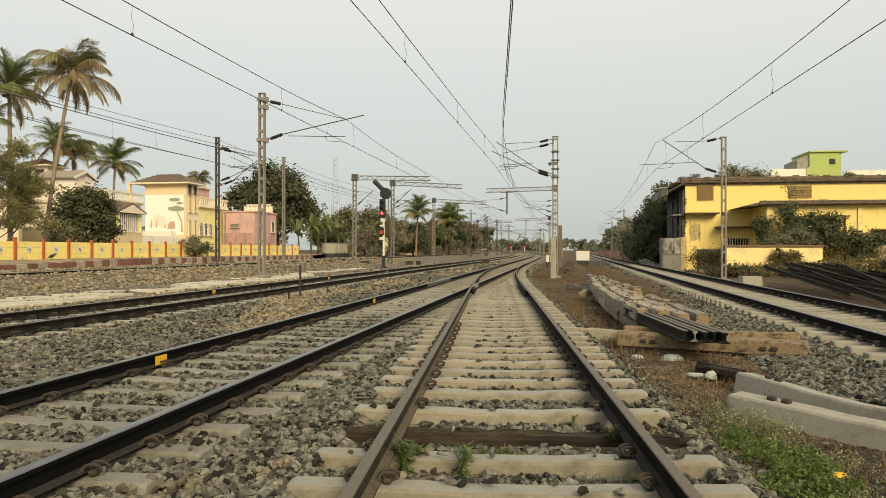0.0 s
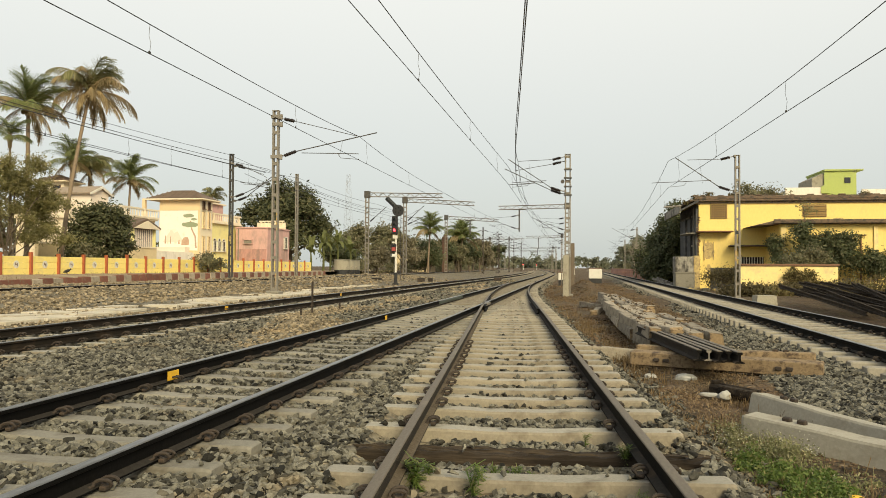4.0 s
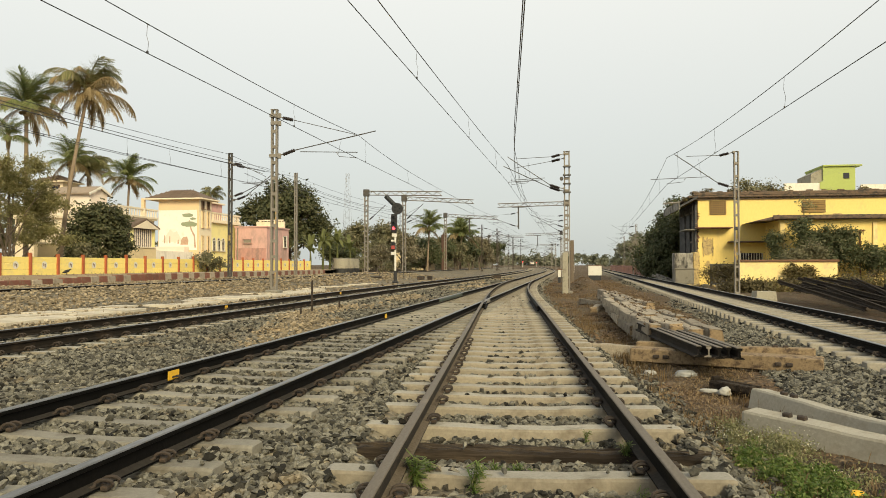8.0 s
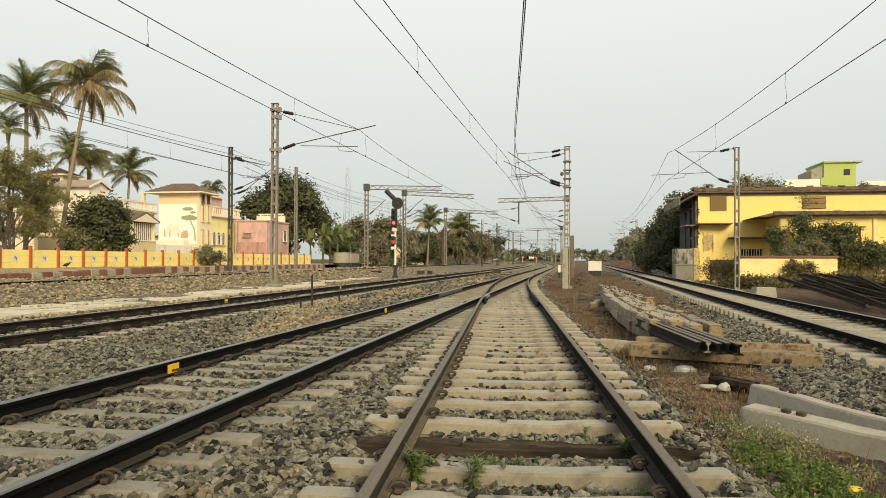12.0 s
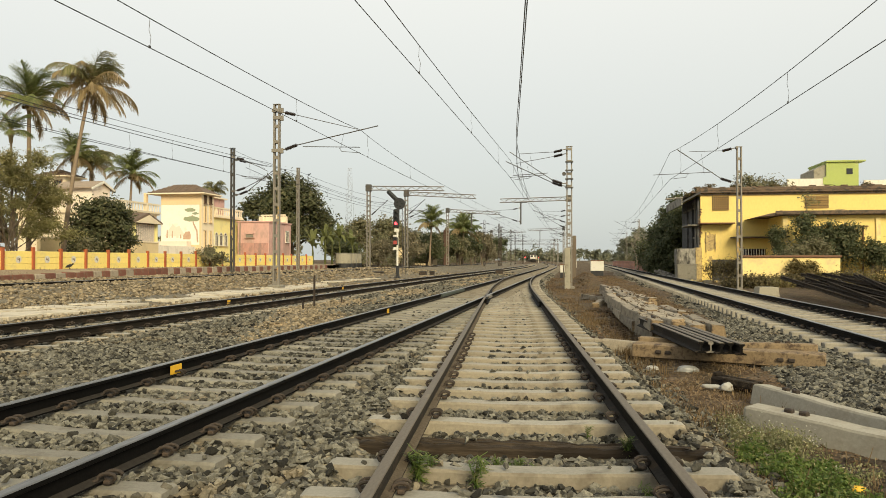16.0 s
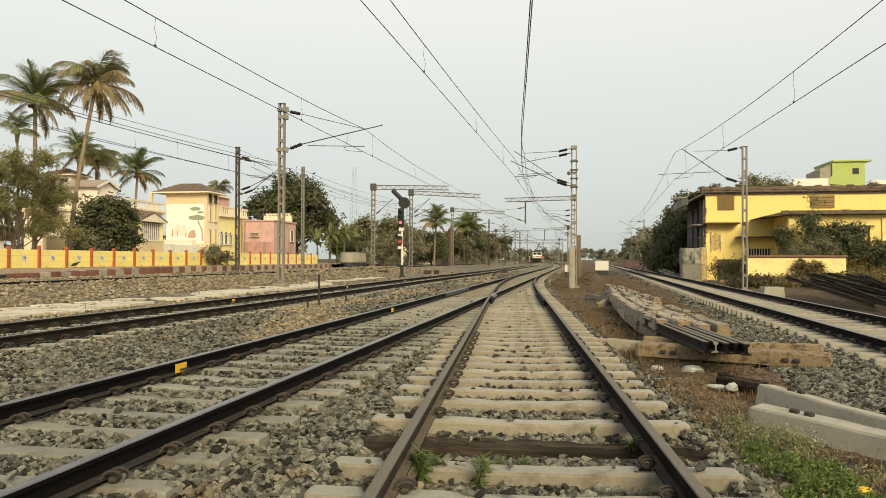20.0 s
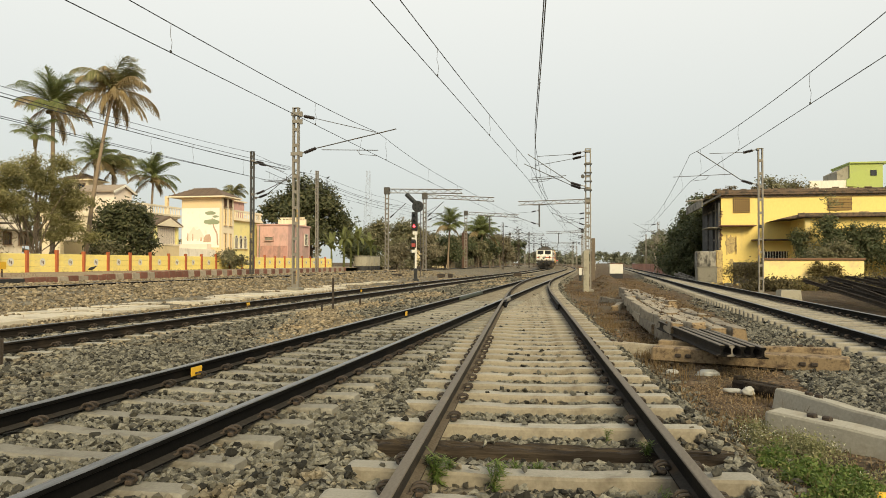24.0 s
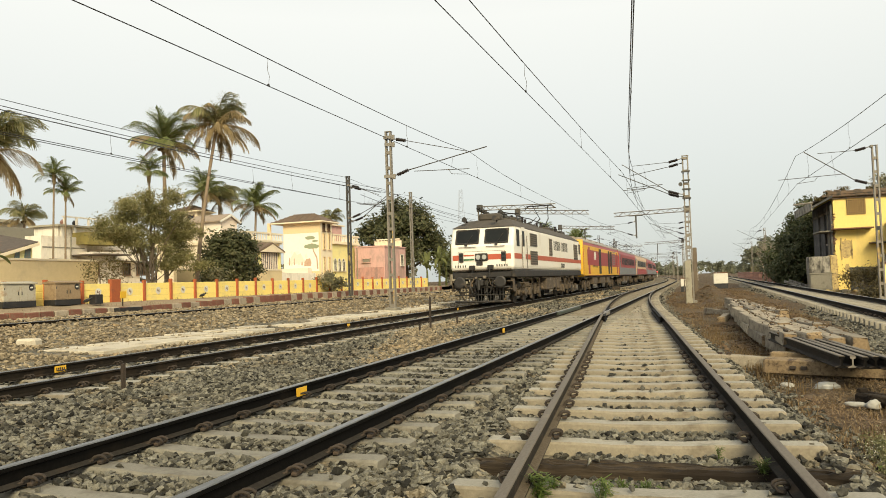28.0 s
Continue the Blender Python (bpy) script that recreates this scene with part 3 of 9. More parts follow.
def rail(track, fx, side, ys, z, side_mat, top_mat):
    rows = rail_rows(fx, side, ys, z)
    r = part("rail", MB().sweep(RAIL, rows), side_mat, track)
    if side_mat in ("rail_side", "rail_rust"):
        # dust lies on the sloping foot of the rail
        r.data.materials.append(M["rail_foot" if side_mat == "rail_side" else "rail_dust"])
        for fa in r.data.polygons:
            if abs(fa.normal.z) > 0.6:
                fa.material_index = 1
    part("rail_head", MB().sweep(CROWN, rows), top_mat, r, "worn steel running surface")


def sleeper_mesh(name, mat, long=2.75, foot=0.265, crown=0.185, deep=0.21, pale_top=None):
    """A concrete sleeper, tapered up, a little lower in the middle."""
    vs, fs = [], []
    cuts = [(-long / 2, 0.0, 0.92), (-long / 2 + 0.03, 0.012, 1.0), (-0.55, 0.0, 1.0), (-0.3, -0.014, 0.95), (0.3, -0.014, 0.95), (0.55, 0.0, 1.0), (long / 2 - 0.03, 0.012, 1.0), (long / 2, 0.0, 0.92)]
    for x, up, w in cuts:
        top = 0 + up - 0.006
        for yy, zz in ((-foot / 2 * w, -deep), (-crown / 2 * w - 0.012, top - 0.02), (-crown / 2 * w, top), (crown / 2 * w, top), (crown / 2 * w + 0.012, top - 0.02), (foot / 2 * w, -deep)):
            vs.append((x, yy, zz))
    for i in range(len(cuts) - 1):
        for k in range(6):
            fs.append((i * 6 + k, (i + 1) * 6 + k, (i + 1) * 6 + (k + 1) % 6, i * 6 + (k + 1) % 6))
    fs += [tuple(range(6)), tuple(range(len(vs) - 1, len(vs) - 7, -1))]
    me = fixed(MB().add(vs, fs).mesh(name, mat))
    # faces that look up take the paler, greyer concrete
    if pale_top:
        me.materials.append(M[pale_top])
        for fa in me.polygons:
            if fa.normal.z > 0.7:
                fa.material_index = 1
    return me


def clip_mesh():
    """A bent spring clip that holds the rail foot."""
    pts = [(-0.045, -0.075, 0.008), (-0.03, -0.07, 0.012)]
    for k in range(17):
        an = math.radians(200 - 34 * k)
        pts.append((0.03 + 0.048 * math.cos(an), -0.06 + 0.0068 * k, 0.03 + 0.026 * math.sin(an)))
    pts += [(0.06, 0.062, 0.012), (0.03, 0.066, 0.004)]
    mb = MB().tube(pts, 0.0115, 6)
    mb.box((0.03, 0.0, 0.0), (0.05, 0.09, 0.03), ch=0.008)
    return fixed(mb.mesh("rail_clip", "rust"))


CLIP = clip_mesh()
SLEEPER = sleeper_mesh("sleeper", "sleeper", foot=0.25, pale_top="sleeper_pale_top")
SLEEPER_GREY = sleeper_mesh("sleeper", "sleeper_grey")
SLEEPER_FLAT = sleeper_mesh("sleeper", "sleeper_pale", crown=0.2)


def sleepers(track, fx, places, z, me, clips_to=0.0):
    z0 = z
    for y in places:
        h = heading(fx, y)
        z = z0 + (z_t1(y) if fx is x_t1 else 0.0)
        part("sleeper", me, None, track, m=pose(fx(y), y, z - 0.178 + random.uniform(-0.006, 0.006), 0, random.uniform(-0.3, 0.3), math.degrees(h) + random.uniform(-0.6, 0.6)))
        if y < clips_to:
            for side in (-1, 1):
                for inner in (-1, 1):
                    cx = side * (GAUGE / 2 + 0.036) + inner * 0.075
                    part("rail_clip", CLIP, None, track, m=pose(fx(y) + cx * math.cos(h), y + cx * math.sin(h), z - 0.155, 0, 0, math.degrees(h) + (0 if inner > 0 else 180)))


def far_sleepers(track, fx, y0, y1, z, mat):
    mb = MB()
    y = y0
    while y < y1:
        mb.box((fx(y), y, z - 0.20), (2.75, 0.24, 0.05))
        y += SLEEPER_STEP
    tagged(part("far_sleeper_bed", mb, mat, track), kind="stuff")


def track(label, fx, ys, z, y_first, near, far, side_mat, top_mat, me, clips_to, far_mat, places=None):
    t = thing("railway_track", label, "railway track")
    for s in (-1, 1):
        # turnout's right rail: shade on its visible side is put into a darker material
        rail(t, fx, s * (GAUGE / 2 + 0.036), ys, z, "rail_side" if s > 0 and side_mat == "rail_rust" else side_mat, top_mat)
    n = math.ceil((near - y_first) / SLEEPER_STEP)
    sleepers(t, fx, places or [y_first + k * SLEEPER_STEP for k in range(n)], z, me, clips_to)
    if far > near:
        far_sleepers(t, fx, y_first + n * SLEEPER_STEP, far, z, far_mat)
    return t


near_ys = steps((-12, 27, 3), (27, 62, 1), (62, 110, 4), (110, 230, 5), (230, 620, 10))
turnout = track("rusty turnout track on concrete sleepers, joining the main track", x_t1, steps((-12, 24, 3), (24, 60, 1)), 0.0, 4.30 - 8 * SLEEPER_STEP, 60, 0, "rail_rust", "rail_crown", SLEEPER, 13.5, "sleeper", T1_AT)
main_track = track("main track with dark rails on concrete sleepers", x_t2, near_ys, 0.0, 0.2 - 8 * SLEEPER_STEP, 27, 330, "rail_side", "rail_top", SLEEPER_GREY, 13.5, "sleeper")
train_track = track("main track with dark rails, on which the express train comes", x_t3, near_ys, 0.0, 0.1 - 8 * SLEEPER_STEP, 45, 330, "rail_brown", "rail_top", SLEEPER, 24, "sleeper")
platform_track = track("platform track half buried in ballast", x_t4, near_ys, T4_UP, 0.3, 2, 300, "rail_brown", "rail_top", SLEEPER, 0, "sleeper")
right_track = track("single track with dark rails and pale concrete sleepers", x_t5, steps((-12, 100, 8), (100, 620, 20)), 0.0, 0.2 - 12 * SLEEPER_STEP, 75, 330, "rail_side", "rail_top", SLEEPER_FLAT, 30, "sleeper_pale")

def timber(long, wide, deep, seed):
    """A weathered baulk: split ends, worn arrises and long checks along the grain."""
    g = random.Random(seed)
    ring = [(-0.5, -0.5), (-0.5, 0.36), (-0.42, 0.49), (-0.2, 0.5), (-0.16, 0.42), (-0.12, 0.5), (0.14, 0.49), (0.18, 0.40), (0.22, 0.5), (0.41, 0.48), (0.5, 0.34), (0.5, -0.5)]
    n, vs, fs = len(ring), [], []
    cuts = 33
    for i in range(cuts):
        x = long * (i / (cuts - 1) - 0.5)
        worn = 0.86 if i in (0, cuts - 1) else 1.0
        for u, v in ring:
            end = g.uniform(-0.05, 0.05) if i in (0, cuts - 1) else 0.0
            vs.append((x + end, (u * worn + g.uniform(-0.03, 0.03)) * wide, (v * worn + g.uniform(-0.13, 0.05)) * deep))
    for i in range(cuts - 1):
        for k in range(n):
            fs.append((i * n + k, (i + 1) * n + k, (i + 1) * n + (k + 1) % n, i * n + (k + 1) % n))
    fs += [tuple(range(n)), tuple(range(len(vs) - 1, len(vs) - n - 1, -1))]
    return MB().add(vs, fs)


part("wooden_sleeper", timber(2.78, 0.24, 0.15, 6), "old_wood", turnout, "weathered dark timber sleeper with a split end", m=pose(-0.30, 5.80, -0.315, 0, 0.5, 5.2))
# the crossing nose and its check rails
for side, y0, y1, off in ((-1, 22.5, 30.0, 0.075), (1, 21.5, 27.5, -0.075)):
    rows = [(x_t1(y) + side * (GAUGE / 2 + 0.036) + off, y, 0.0, heading(x_t1, y)) for y in steps((y0, y1, 1.0))]
    part("check_rail", MB().sweep(RAIL, rows), "rail_side", turnout)
part("crossing_nose", MB().box((x_t1(24.6) - 0.80, 24.6, -0.05), (0.13, 1.6, 0.1), ch=0.02), "galv", turnout, "worn pale steel crossing nose")
part("insulated_joint", MB().box((x_t2(25) - GAUGE / 2 - 0.036, 28.4, -0.075), (0.14, 5.4, 0.13), ch=0.02), "joint_green", main_track, "dark green insulated rail joint")
for x, y, tr in ((x_t2(0) - GAUGE / 2 + 0.03, 7.92, main_track), (x_t2(0) - GAUGE / 2 + 0.03, 17.9, main_track), (x_t3(0) - GAUGE / 2 + 0.03, 20.8, train_track), (x_t3(0) - GAUGE / 2 + 0.03, 32.0, train_track), (x_t3(0) - GAUGE / 2 + 0.03, 9.78, train_track)):
    part("marker_plate", MB().box((x, y, -0.085), (0.008, 0.24 if y < 12 else 0.2, 0.105), ch=0.002), "yellow_mark", tr, "small yellow painted marker on the rail web")
for k in range(5):
    part("number_bar", MB().box((x_t3(0) - GAUGE / 2 + 0.036, 9.70 + 0.038 * k, -0.085), (0.004, 0.018, 0.055)), "black", train_track, "black painted number bar")

# ---- overhead line: masts, brackets, portals and wires ----
def insulator(a, b, n=7, r=0.09):
    """A ribbed insulator between two points."""
    a, b = Vector(a), Vector(b)
    pts, rs = [], []
    for i in range(n * 2 + 1):
        pts.append(a.lerp(b, i / (n * 2)))
        rs.append(r if i % 2 else r * 0.62)
    return MB().tube(pts, rs, 8)


def lattice_post(t, x, y, z, h, wide=0.30, deep=0.2, flange=0.075, rung=0.72, mat="galv"):
    """Two channels joined by batten plates."""
    for s in (-1, 1):
        part("channel", MB().box((x + s * (wide - flange) / 2, y, z + h / 2), (flange, deep, h), ch=0.008), mat, t)
    k, zz = 0, z + 0.25
    while zz < z + h - 0.1:
        part("batten", MB().box((x, y, zz), (wide - flange * 2 + 0.01, deep * 0.8, 0.14)), mat, t)
        zz += rung
    part("cap_plate", MB().box((x, y, z + h + 0.012), (wide + 0.03, deep + 0.03, 0.025)), mat, t)


def bracket(t, x, y, s, z_up, z_low, reach, z_cat, z_wire, over=0.85, tube_from=1.75, tube_to=0.25, tube_up=0.0, wire_on=0.0, arm_mat="galv_dark"):
    """A cantilever arm: stay, strut, register tube and steady arm. s: side to which it reaches."""
    c = part("cantilever", MB().tube([(x + s * 0.95, y, z_low + 0.22), (x + s * (reach + over), y, z_cat + 0.16)], 0.024, 6), arm_mat, t, "steel tube cantilever arm")
    part("insulator", insulator((x + s * 0.42, y, z_low + 0.04), (x + s * 0.97, y, z_low + 0.23)), "insulator", c, "ribbed dark brown insulator")
    part("fitting", MB().tube([(x + s * 0.12, y, z_low), (x + s * 0.42, y, z_low + 0.05)], 0.03, 6).box((x + s * 0.14, y, z_low), (0.1, 0.3, 0.14)), "galv", c)
    part("stay", MB().tube([(x + s * 0.85, y, z_up - 0.1), (x + s * (reach - 0.1), y, z_cat + 0.03)], 0.016, 6), arm_mat, c)
    part("insulator", insulator((x + s * 0.40, y, z_up), (x + s * 0.88, y, z_up - 0.11)), "insulator", c, "ribbed dark brown insulator")
    part("fitting", MB().tube([(x + s * 0.1, y, z_up + 0.06), (x + s * 0.42, y, z_up)], 0.025, 6).box((x + s * 0.14, y, z_up + 0.05), (0.1, 0.3, 0.12)), "galv", c)
    part("register_tube", MB().tube([(x + s * (reach - tube_from), y, z_wire + 0.27 + tube_up), (x + s * (reach + tube_to), y, z_wire + 0.17 + tube_up)], 0.018, 6), arm_mat, c)
    part("steady_arm", MB().tube([(x + s * (reach + wire_on - 1.0), y, z_wire + 0.22 + tube_up), (x + s * (reach + wire_on - 0.85), y, z_wire + 0.1), (x + s * (reach + wire_on), y, z_wire + 0.02)], 0.012, 5), arm_mat, c)
    part("drop_rod", MB().tube([(x + s * (reach - 0.9), y, z_wire + 0.22), (x + s * (reach - 0.75), y, z_cat - 0.12)], 0.006, 4), arm_mat, c)


def mast(label, x, y, z, h, brackets, wide=0.30, mat="galv", foot=True, arm_mat="galv_dark"):
    t = thing("overhead_line_mast", label, "line mast", group="overhead line masts")
    lattice_post(t, x, y, z, h, wide, mat=mat)
    if foot:
        part("footing", MB().box((x, y, z + 0.02), (0.62, 0.62, 0.3), ch=0.04), "concrete_old", t, "rough concrete footing")
    for b in brackets:
        bracket(t, x, y + b[0], *b[1:], arm_mat=arm_mat)
    return t


mast_l = mast("weathered grey lattice steel mast with a cantilever over the track", -13.4, 31.9, -0.12, 8.45, [(0.0, 1, 7.95, 6.22, 3.95, 7.05, 6.0, 0.85, 2.7, 0.0, 0.1)])
M["faded_yellow"] = material("faded_yellow_paint", (0.46, 0.30, 0.09), (0.36, 0.25, 0.11), (0.24, 0.19, 0.13), 0.85, grain=0.04, patch=0.15, bump=0.1, stain_at=(0.45, 0.6))
for k in range(4):
    part("number_bar", MB().box((-13.28, 31.79, 2.9 + 0.22 * k), (0.055, 0.012, 0.13)), "faded_yellow", mast_l, "faded yellow number patch")
for z, w in ((8.05, 0.5), (6.2, 0.52), (7.7, 0.4)):
    part("clamp_plate", MB().box((-13.34, 31.76, z), (w, 0.05, 0.16), ch=0.01).box((-13.12, 31.78, z - 0.02), (0.16, 0.1, 0.24), ch=0.02), "galv", mast_l, "bolted steel clamp")
part("yellow_band", MB().box((-13.30, 31.785, 0.6), (0.06, 0.012, 0.5)), "faded_yellow", mast_l, "yellow painted foot stripe")
mast_r = mast("weathered grey lattice mast with several cantilevers above a turnout", -0.2, 43.4, -0.5, 8.3,
              [(-0.15, -1, 7.6, 5.62, 3.0, 7.4, 6.0, 0.45), (0.12, -1, 7.38, 5.5, 3.2, 6.88, 5.92, 0.5)], 0.34)
part("boxed_foot", MB().box((-0.31, 43.15, 0.65), (0.33, 0.3, 2.5), ch=0.03), "concrete", mast_r, "pale concrete casing round the foot")
for k in range(4):
    part("pulley_fitting", MB().box((-0.2, 43.2, 6.9 - 0.5 * k), (0.46, 0.1, 0.09), ch=0.01), "galv_dark", mast_r)
part("pulley", MB().tube([(-0.5, 43.15, 6.2), (-0.5, 43.3, 6.2)], 0.11, 12), "galv_dark", mast_r, "round tensioning pulley")
mast_rr = mast("weathered grey lattice mast beside the single track", 9.1, 43.0, -0.62, 8.1, [(0.0, -1, 7.4, 5.52, 2.75, 7.26, 5.75, 0.55, 1.35, 1.85, 0.1, 0.95)], 0.28)
part("number_bar", MB().box((9.05, 42.88, 3.2), (0.14, 0.012, 0.2)), "black", mast_rr, "black number plate")
part("yellow_band", MB().box((9.0, 42.885, 1.9), (0.1, 0.012, 0.6)), "faded_yellow", mast_rr, "faded yellow stripe")
mast_d = mast("dark grey lattice mast by the platform edge", -22.4, 45.9, 0.15, 8.5, [(-0.2, 1, 7.95, 5.75, 2.7, 7.0, 6.35), (0.2, 1, 7.85, 5.55, 2.3, 7.25, 6.5)], 0.27, mat="galv_dark")
part("number_bar", MB().box((-22.4, 45.78, 3.0), (0.1, 0.012, 0.35)), "faded_yellow", mast_d, "yellow number patch")
mast("slender grey lattice mast without arms", -22.4, 57.8, 0.15, 8.65, [], 0.24)
for y, x in ((112, 9.6), (160, 11.2), (218, 14.0)):
    mast("grey lattice mast far along the single track", x, y, -0.6, 7.8, [(0.0, -1, 6.9, 5.4, 2.7, 6.9, 5.6)], 0.26, foot=False)
for y in (140, 185, 235, 290, 350, 420, 500):
    mast("grey lattice mast far along the main line", -1.0 + bend(y), y, -0.4, 8.4, [(-0.2, -1, 7.6, 6.1, 2.75, 7.05, 6.0), (0.6, -1, 7.2, 5.8, 2.2, 6.9, 6.0)], 0.3, foot=False)
    mast("grey lattice mast far along the platform line", -22.6 + bend(y), y + 9, 0.1, 8.4, [(0.0, 1, 7.7, 6.2, 2.9, 7.3, 6.4)], 0.28, foot=False)


for x, y, h in ((-15.2, 128, 8.2), (-14.2, 146, 8.4), (-14.6, 156, 8.3), (-13.4, 172, 8.4), (-13.0, 188, 8.2), (-11.6, 214, 8.6)):
    mast("weathered grey lattice mast between far tracks", x + bend(y), y, 0.0, h, [(0.0, 1, h - 0.6, h - 2.2, 2.6, 7.0, 6.0), (0.1, -1, h - 0.6, h - 2.2, 2.6, 7.0, 6.0)], 0.3, mat="rust", foot=False)


def truss(t, x0, x1, y, z0, z1, deep=0.42, side=0.3):
    """A light lattice boom from x0 to x1."""
    for sy in (-1, 1):
        for dz in (0, deep):
            part("chord", MB().tube([(x0, y + sy * side / 2, z0 + dz), (x1, y + sy * side / 2, z1 + dz)], 0.036, 4), "galv", t)
        n = max(4, int(abs(x1 - x0) / 0.5))
        for k in range(n):
            a, b = k / n, (k + 1) / n
            za, zb = z0 + (z1 - z0) * a, z0 + (z1 - z0) * b
            pa = (x0 + (x1 - x0) * a, y + sy * side / 2, za + (deep if k % 2 else 0))
            pb = (x0 + (x1 - x0) * b, y + sy * side / 2, zb + (0 if k % 2 else deep))
            part("lacing_bar", MB().tube([pa, pb], 0.02, 4), "galv", t)


def portal(label, x, y, z, h, reach, tip_drop, drop_at=None, drop_z=5.4, arms=()):
    t = thing("cantilever_gantry", label, "gantry", group="two-track gantries")
    lattice_post(t, x, y, z, h, 0.42, 0.3, 0.08, 0.55)
    s = 1 if reach > 0 else -1
    part("knee_box", MB().box((x, y, z + h - 0.15), (0.6, 0.45, 0.75), ch=0.03), "galv_dark", t)
    truss(t, x + s * 0.2, x + reach, y, z + h - 0.38, z + h - 0.38 - tip_drop)
    if drop_at is not None:
        zt = z + h - 0.4 - tip_drop * abs((drop_at - x) / reach)
        part("drop_arm", MB().box((drop_at, y, (zt + drop_z) / 2), (0.16, 0.2, zt - drop_z), ch=0.01), "galv_dark", t)
        part("arm_plate", MB().box((drop_at, y, zt - 0.02), (1.5, 0.3, 0.12), ch=0.01), "galv_dark", t)
    for b in arms:
        bracket(t, b[0], y, *b[1:])
    return t


def strut(t, x, y, z0, x1, z1, stay):
    """A slanting arm with its insulator, held by a stay from the post."""
    q = 0.3
    a = part("cantilever", MB().tube([(x + (x1 - x) * q, y, z0 + (z1 - z0) * q), (x1, y, z1)], 0.035, 6), "galv_dark", t, "slanting steel tube arm")
    part("insulator", insulator((x + (x1 - x) * 0.08, y, z0 + (z1 - z0) * 0.08), (x + (x1 - x) * q, y, z0 + (z1 - z0) * q)), "insulator", a, "ribbed dark brown insulator")
    part("stay", MB().tube([(x, y, stay), (x + (x1 - x) * 0.85, y, z0 + (z1 - z0) * 0.85)], 0.016, 5), "galv_dark", a)


near_gantry = portal("grey steel gantry reaching over the platform track", -21.8, 77, 0.2, 8.95, 8.3, 0.2)
strut(near_gantry, -21.6, 77, 5.95, -19.65, 7.65, 7.5)
next_gantry = portal("grey steel gantry reaching over two tracks", -19.2, 84, 0.2, 8.95, 8.2, 0.5)
strut(next_gantry, -19.0, 84, 6.45, -16.95, 8.3, 7.1)
strut(next_gantry, -19.0, 84, 6.1, -16.8, 7.1, 7.0)
portal("grey steel gantry with a drop arm over two tracks", -19.4, 114, 0.2, 8.95, 8.3, 0.55, -15.6, 6.3)
portal("grey steel gantry with a drop arm above the main tracks", -0.5, 87, -0.4, 8.95, -8.0, 0.15, -6.05, 5.4,
       arms=[(-6.05, -1, 7.3, 5.75, 3.3, 7.0, 6.0), (-0.5, -1, 7.0, 5.6, 3.2, 6.9, 6.0), (-0.5, -1, 6.4, 5.0, 2.6, 6.6, 5.7)])
for y in (170, 265):
    t = portal("grey steel gantry far along the main line", -1.2 + bend(y), y, -0.4, 8.9, -8.2, 0.2, -6.6 + bend(y), 5.6)
    t = portal("grey steel gantry far along the platform line", -20.5 + bend(y), y + 25, 0.1, 8.9, 9.2, 0.2)
t = thing("line_portal", "long grey lattice portal across all the tracks", "gantry")
yb = 330
lattice_post(t, -26.5 + bend(yb), yb, 0.0, 8.6, 0.5, 0.4, 0.1, 0.6)
lattice_post(t, 2.0 + bend(yb), yb, -0.5, 9.1, 0.5, 0.4, 0.1, 0.6)
truss(t, -26.5 + bend(yb), 2.0 + bend(yb), yb, 8.2, 8.2, 0.6, 0.4)


def sag(y, supports, high, low, power=1.0):
    """Height of a catenary between its supports."""
    for a0, b0 in zip(supports, supports[1:]):
        if a0 <= y <= b0:
            k = (y - (a0 + b0) / 2) / ((b0 - a0) / 2)
            return low + (high - low) * (k * k) ** power
    return high


def line(label, fx, supports, contact, high, low, y0, y1, dropper=9.0, cat_shift=0.0, first=0.0, power=1.0):
    t = thing("overhead_wires", label, "overhead wires", group="overhead wires")
    ys = steps((y0, 60, 2.0), (60, y1, 6.0))
    part("contact_wire", MB().tube([(fx(y), y, contact(y)) for y in ys], 0.012, 4), "wire", t)
    part("catenary_wire", MB().tube([(fx(y) + cat_shift, y, sag(y, supports, high, low, power)) for y in ys], 0.013, 4), "wire", t)
    y = y0 + first
    while y < min(y1, 150):
        za, zb = contact(y), sag(y, supports, high, low, power)
        if zb - za > 0.1:
            x = fx(y)
            part("dropper", MB().tube([(x, y, za), (x + 0.03, y, za + (zb - za) * 0.35), (x - 0.02, y, za + (zb - za) * 0.6), (x + cat_shift, y, zb)], 0.006, 3), "wire", t)
            part("dropper_clamp", MB().box((x, y, za + 0.02), (0.03, 0.06, 0.06)), "wire", t)
        y += dropper


line("dark contact and catenary wires over the train's track", lambda y: x_t3(y) + 0.0, [-23, 31.9, 87, 140, 195, 250, 310], lambda y: 6.0, 7.07, 6.66, -22, 300, first=1.2, power=2.0)
line("dark contact and catenary wires over the main track", lambda y: x_t2(y) + (-0.34 + 0.0135 * (y - 4) if y < 43 else 0.16 - 0.006 * min(y - 43, 44)), [-12, 43.4, 87, 140, 195, 250, 310], lambda y: 6.0, 7.02, 6.72, -11, 300, first=2.5)
line("dark contact and catenary wires over the turnout", lambda y: (x_t1(y) + 0.22 if y < 60 else x_t2(y)), [-12, 43.4, 87, 140], lambda y: 5.9 if y < 44 else 5.9 + 0.02 * (y - 44), 7.4, 6.4, -11, 110, first=4.0)
line("dark contact and catenary wires over the single track", lambda y: 6.2 - 0.0185 * y if y < 43 else 5.4 + 0.035 * (y - 43), [-10, 43, 112, 160, 218], lambda y: 5.25 + 0.0115 * min(y, 43), 7.25, 6.32, -9, 210, first=3.4)
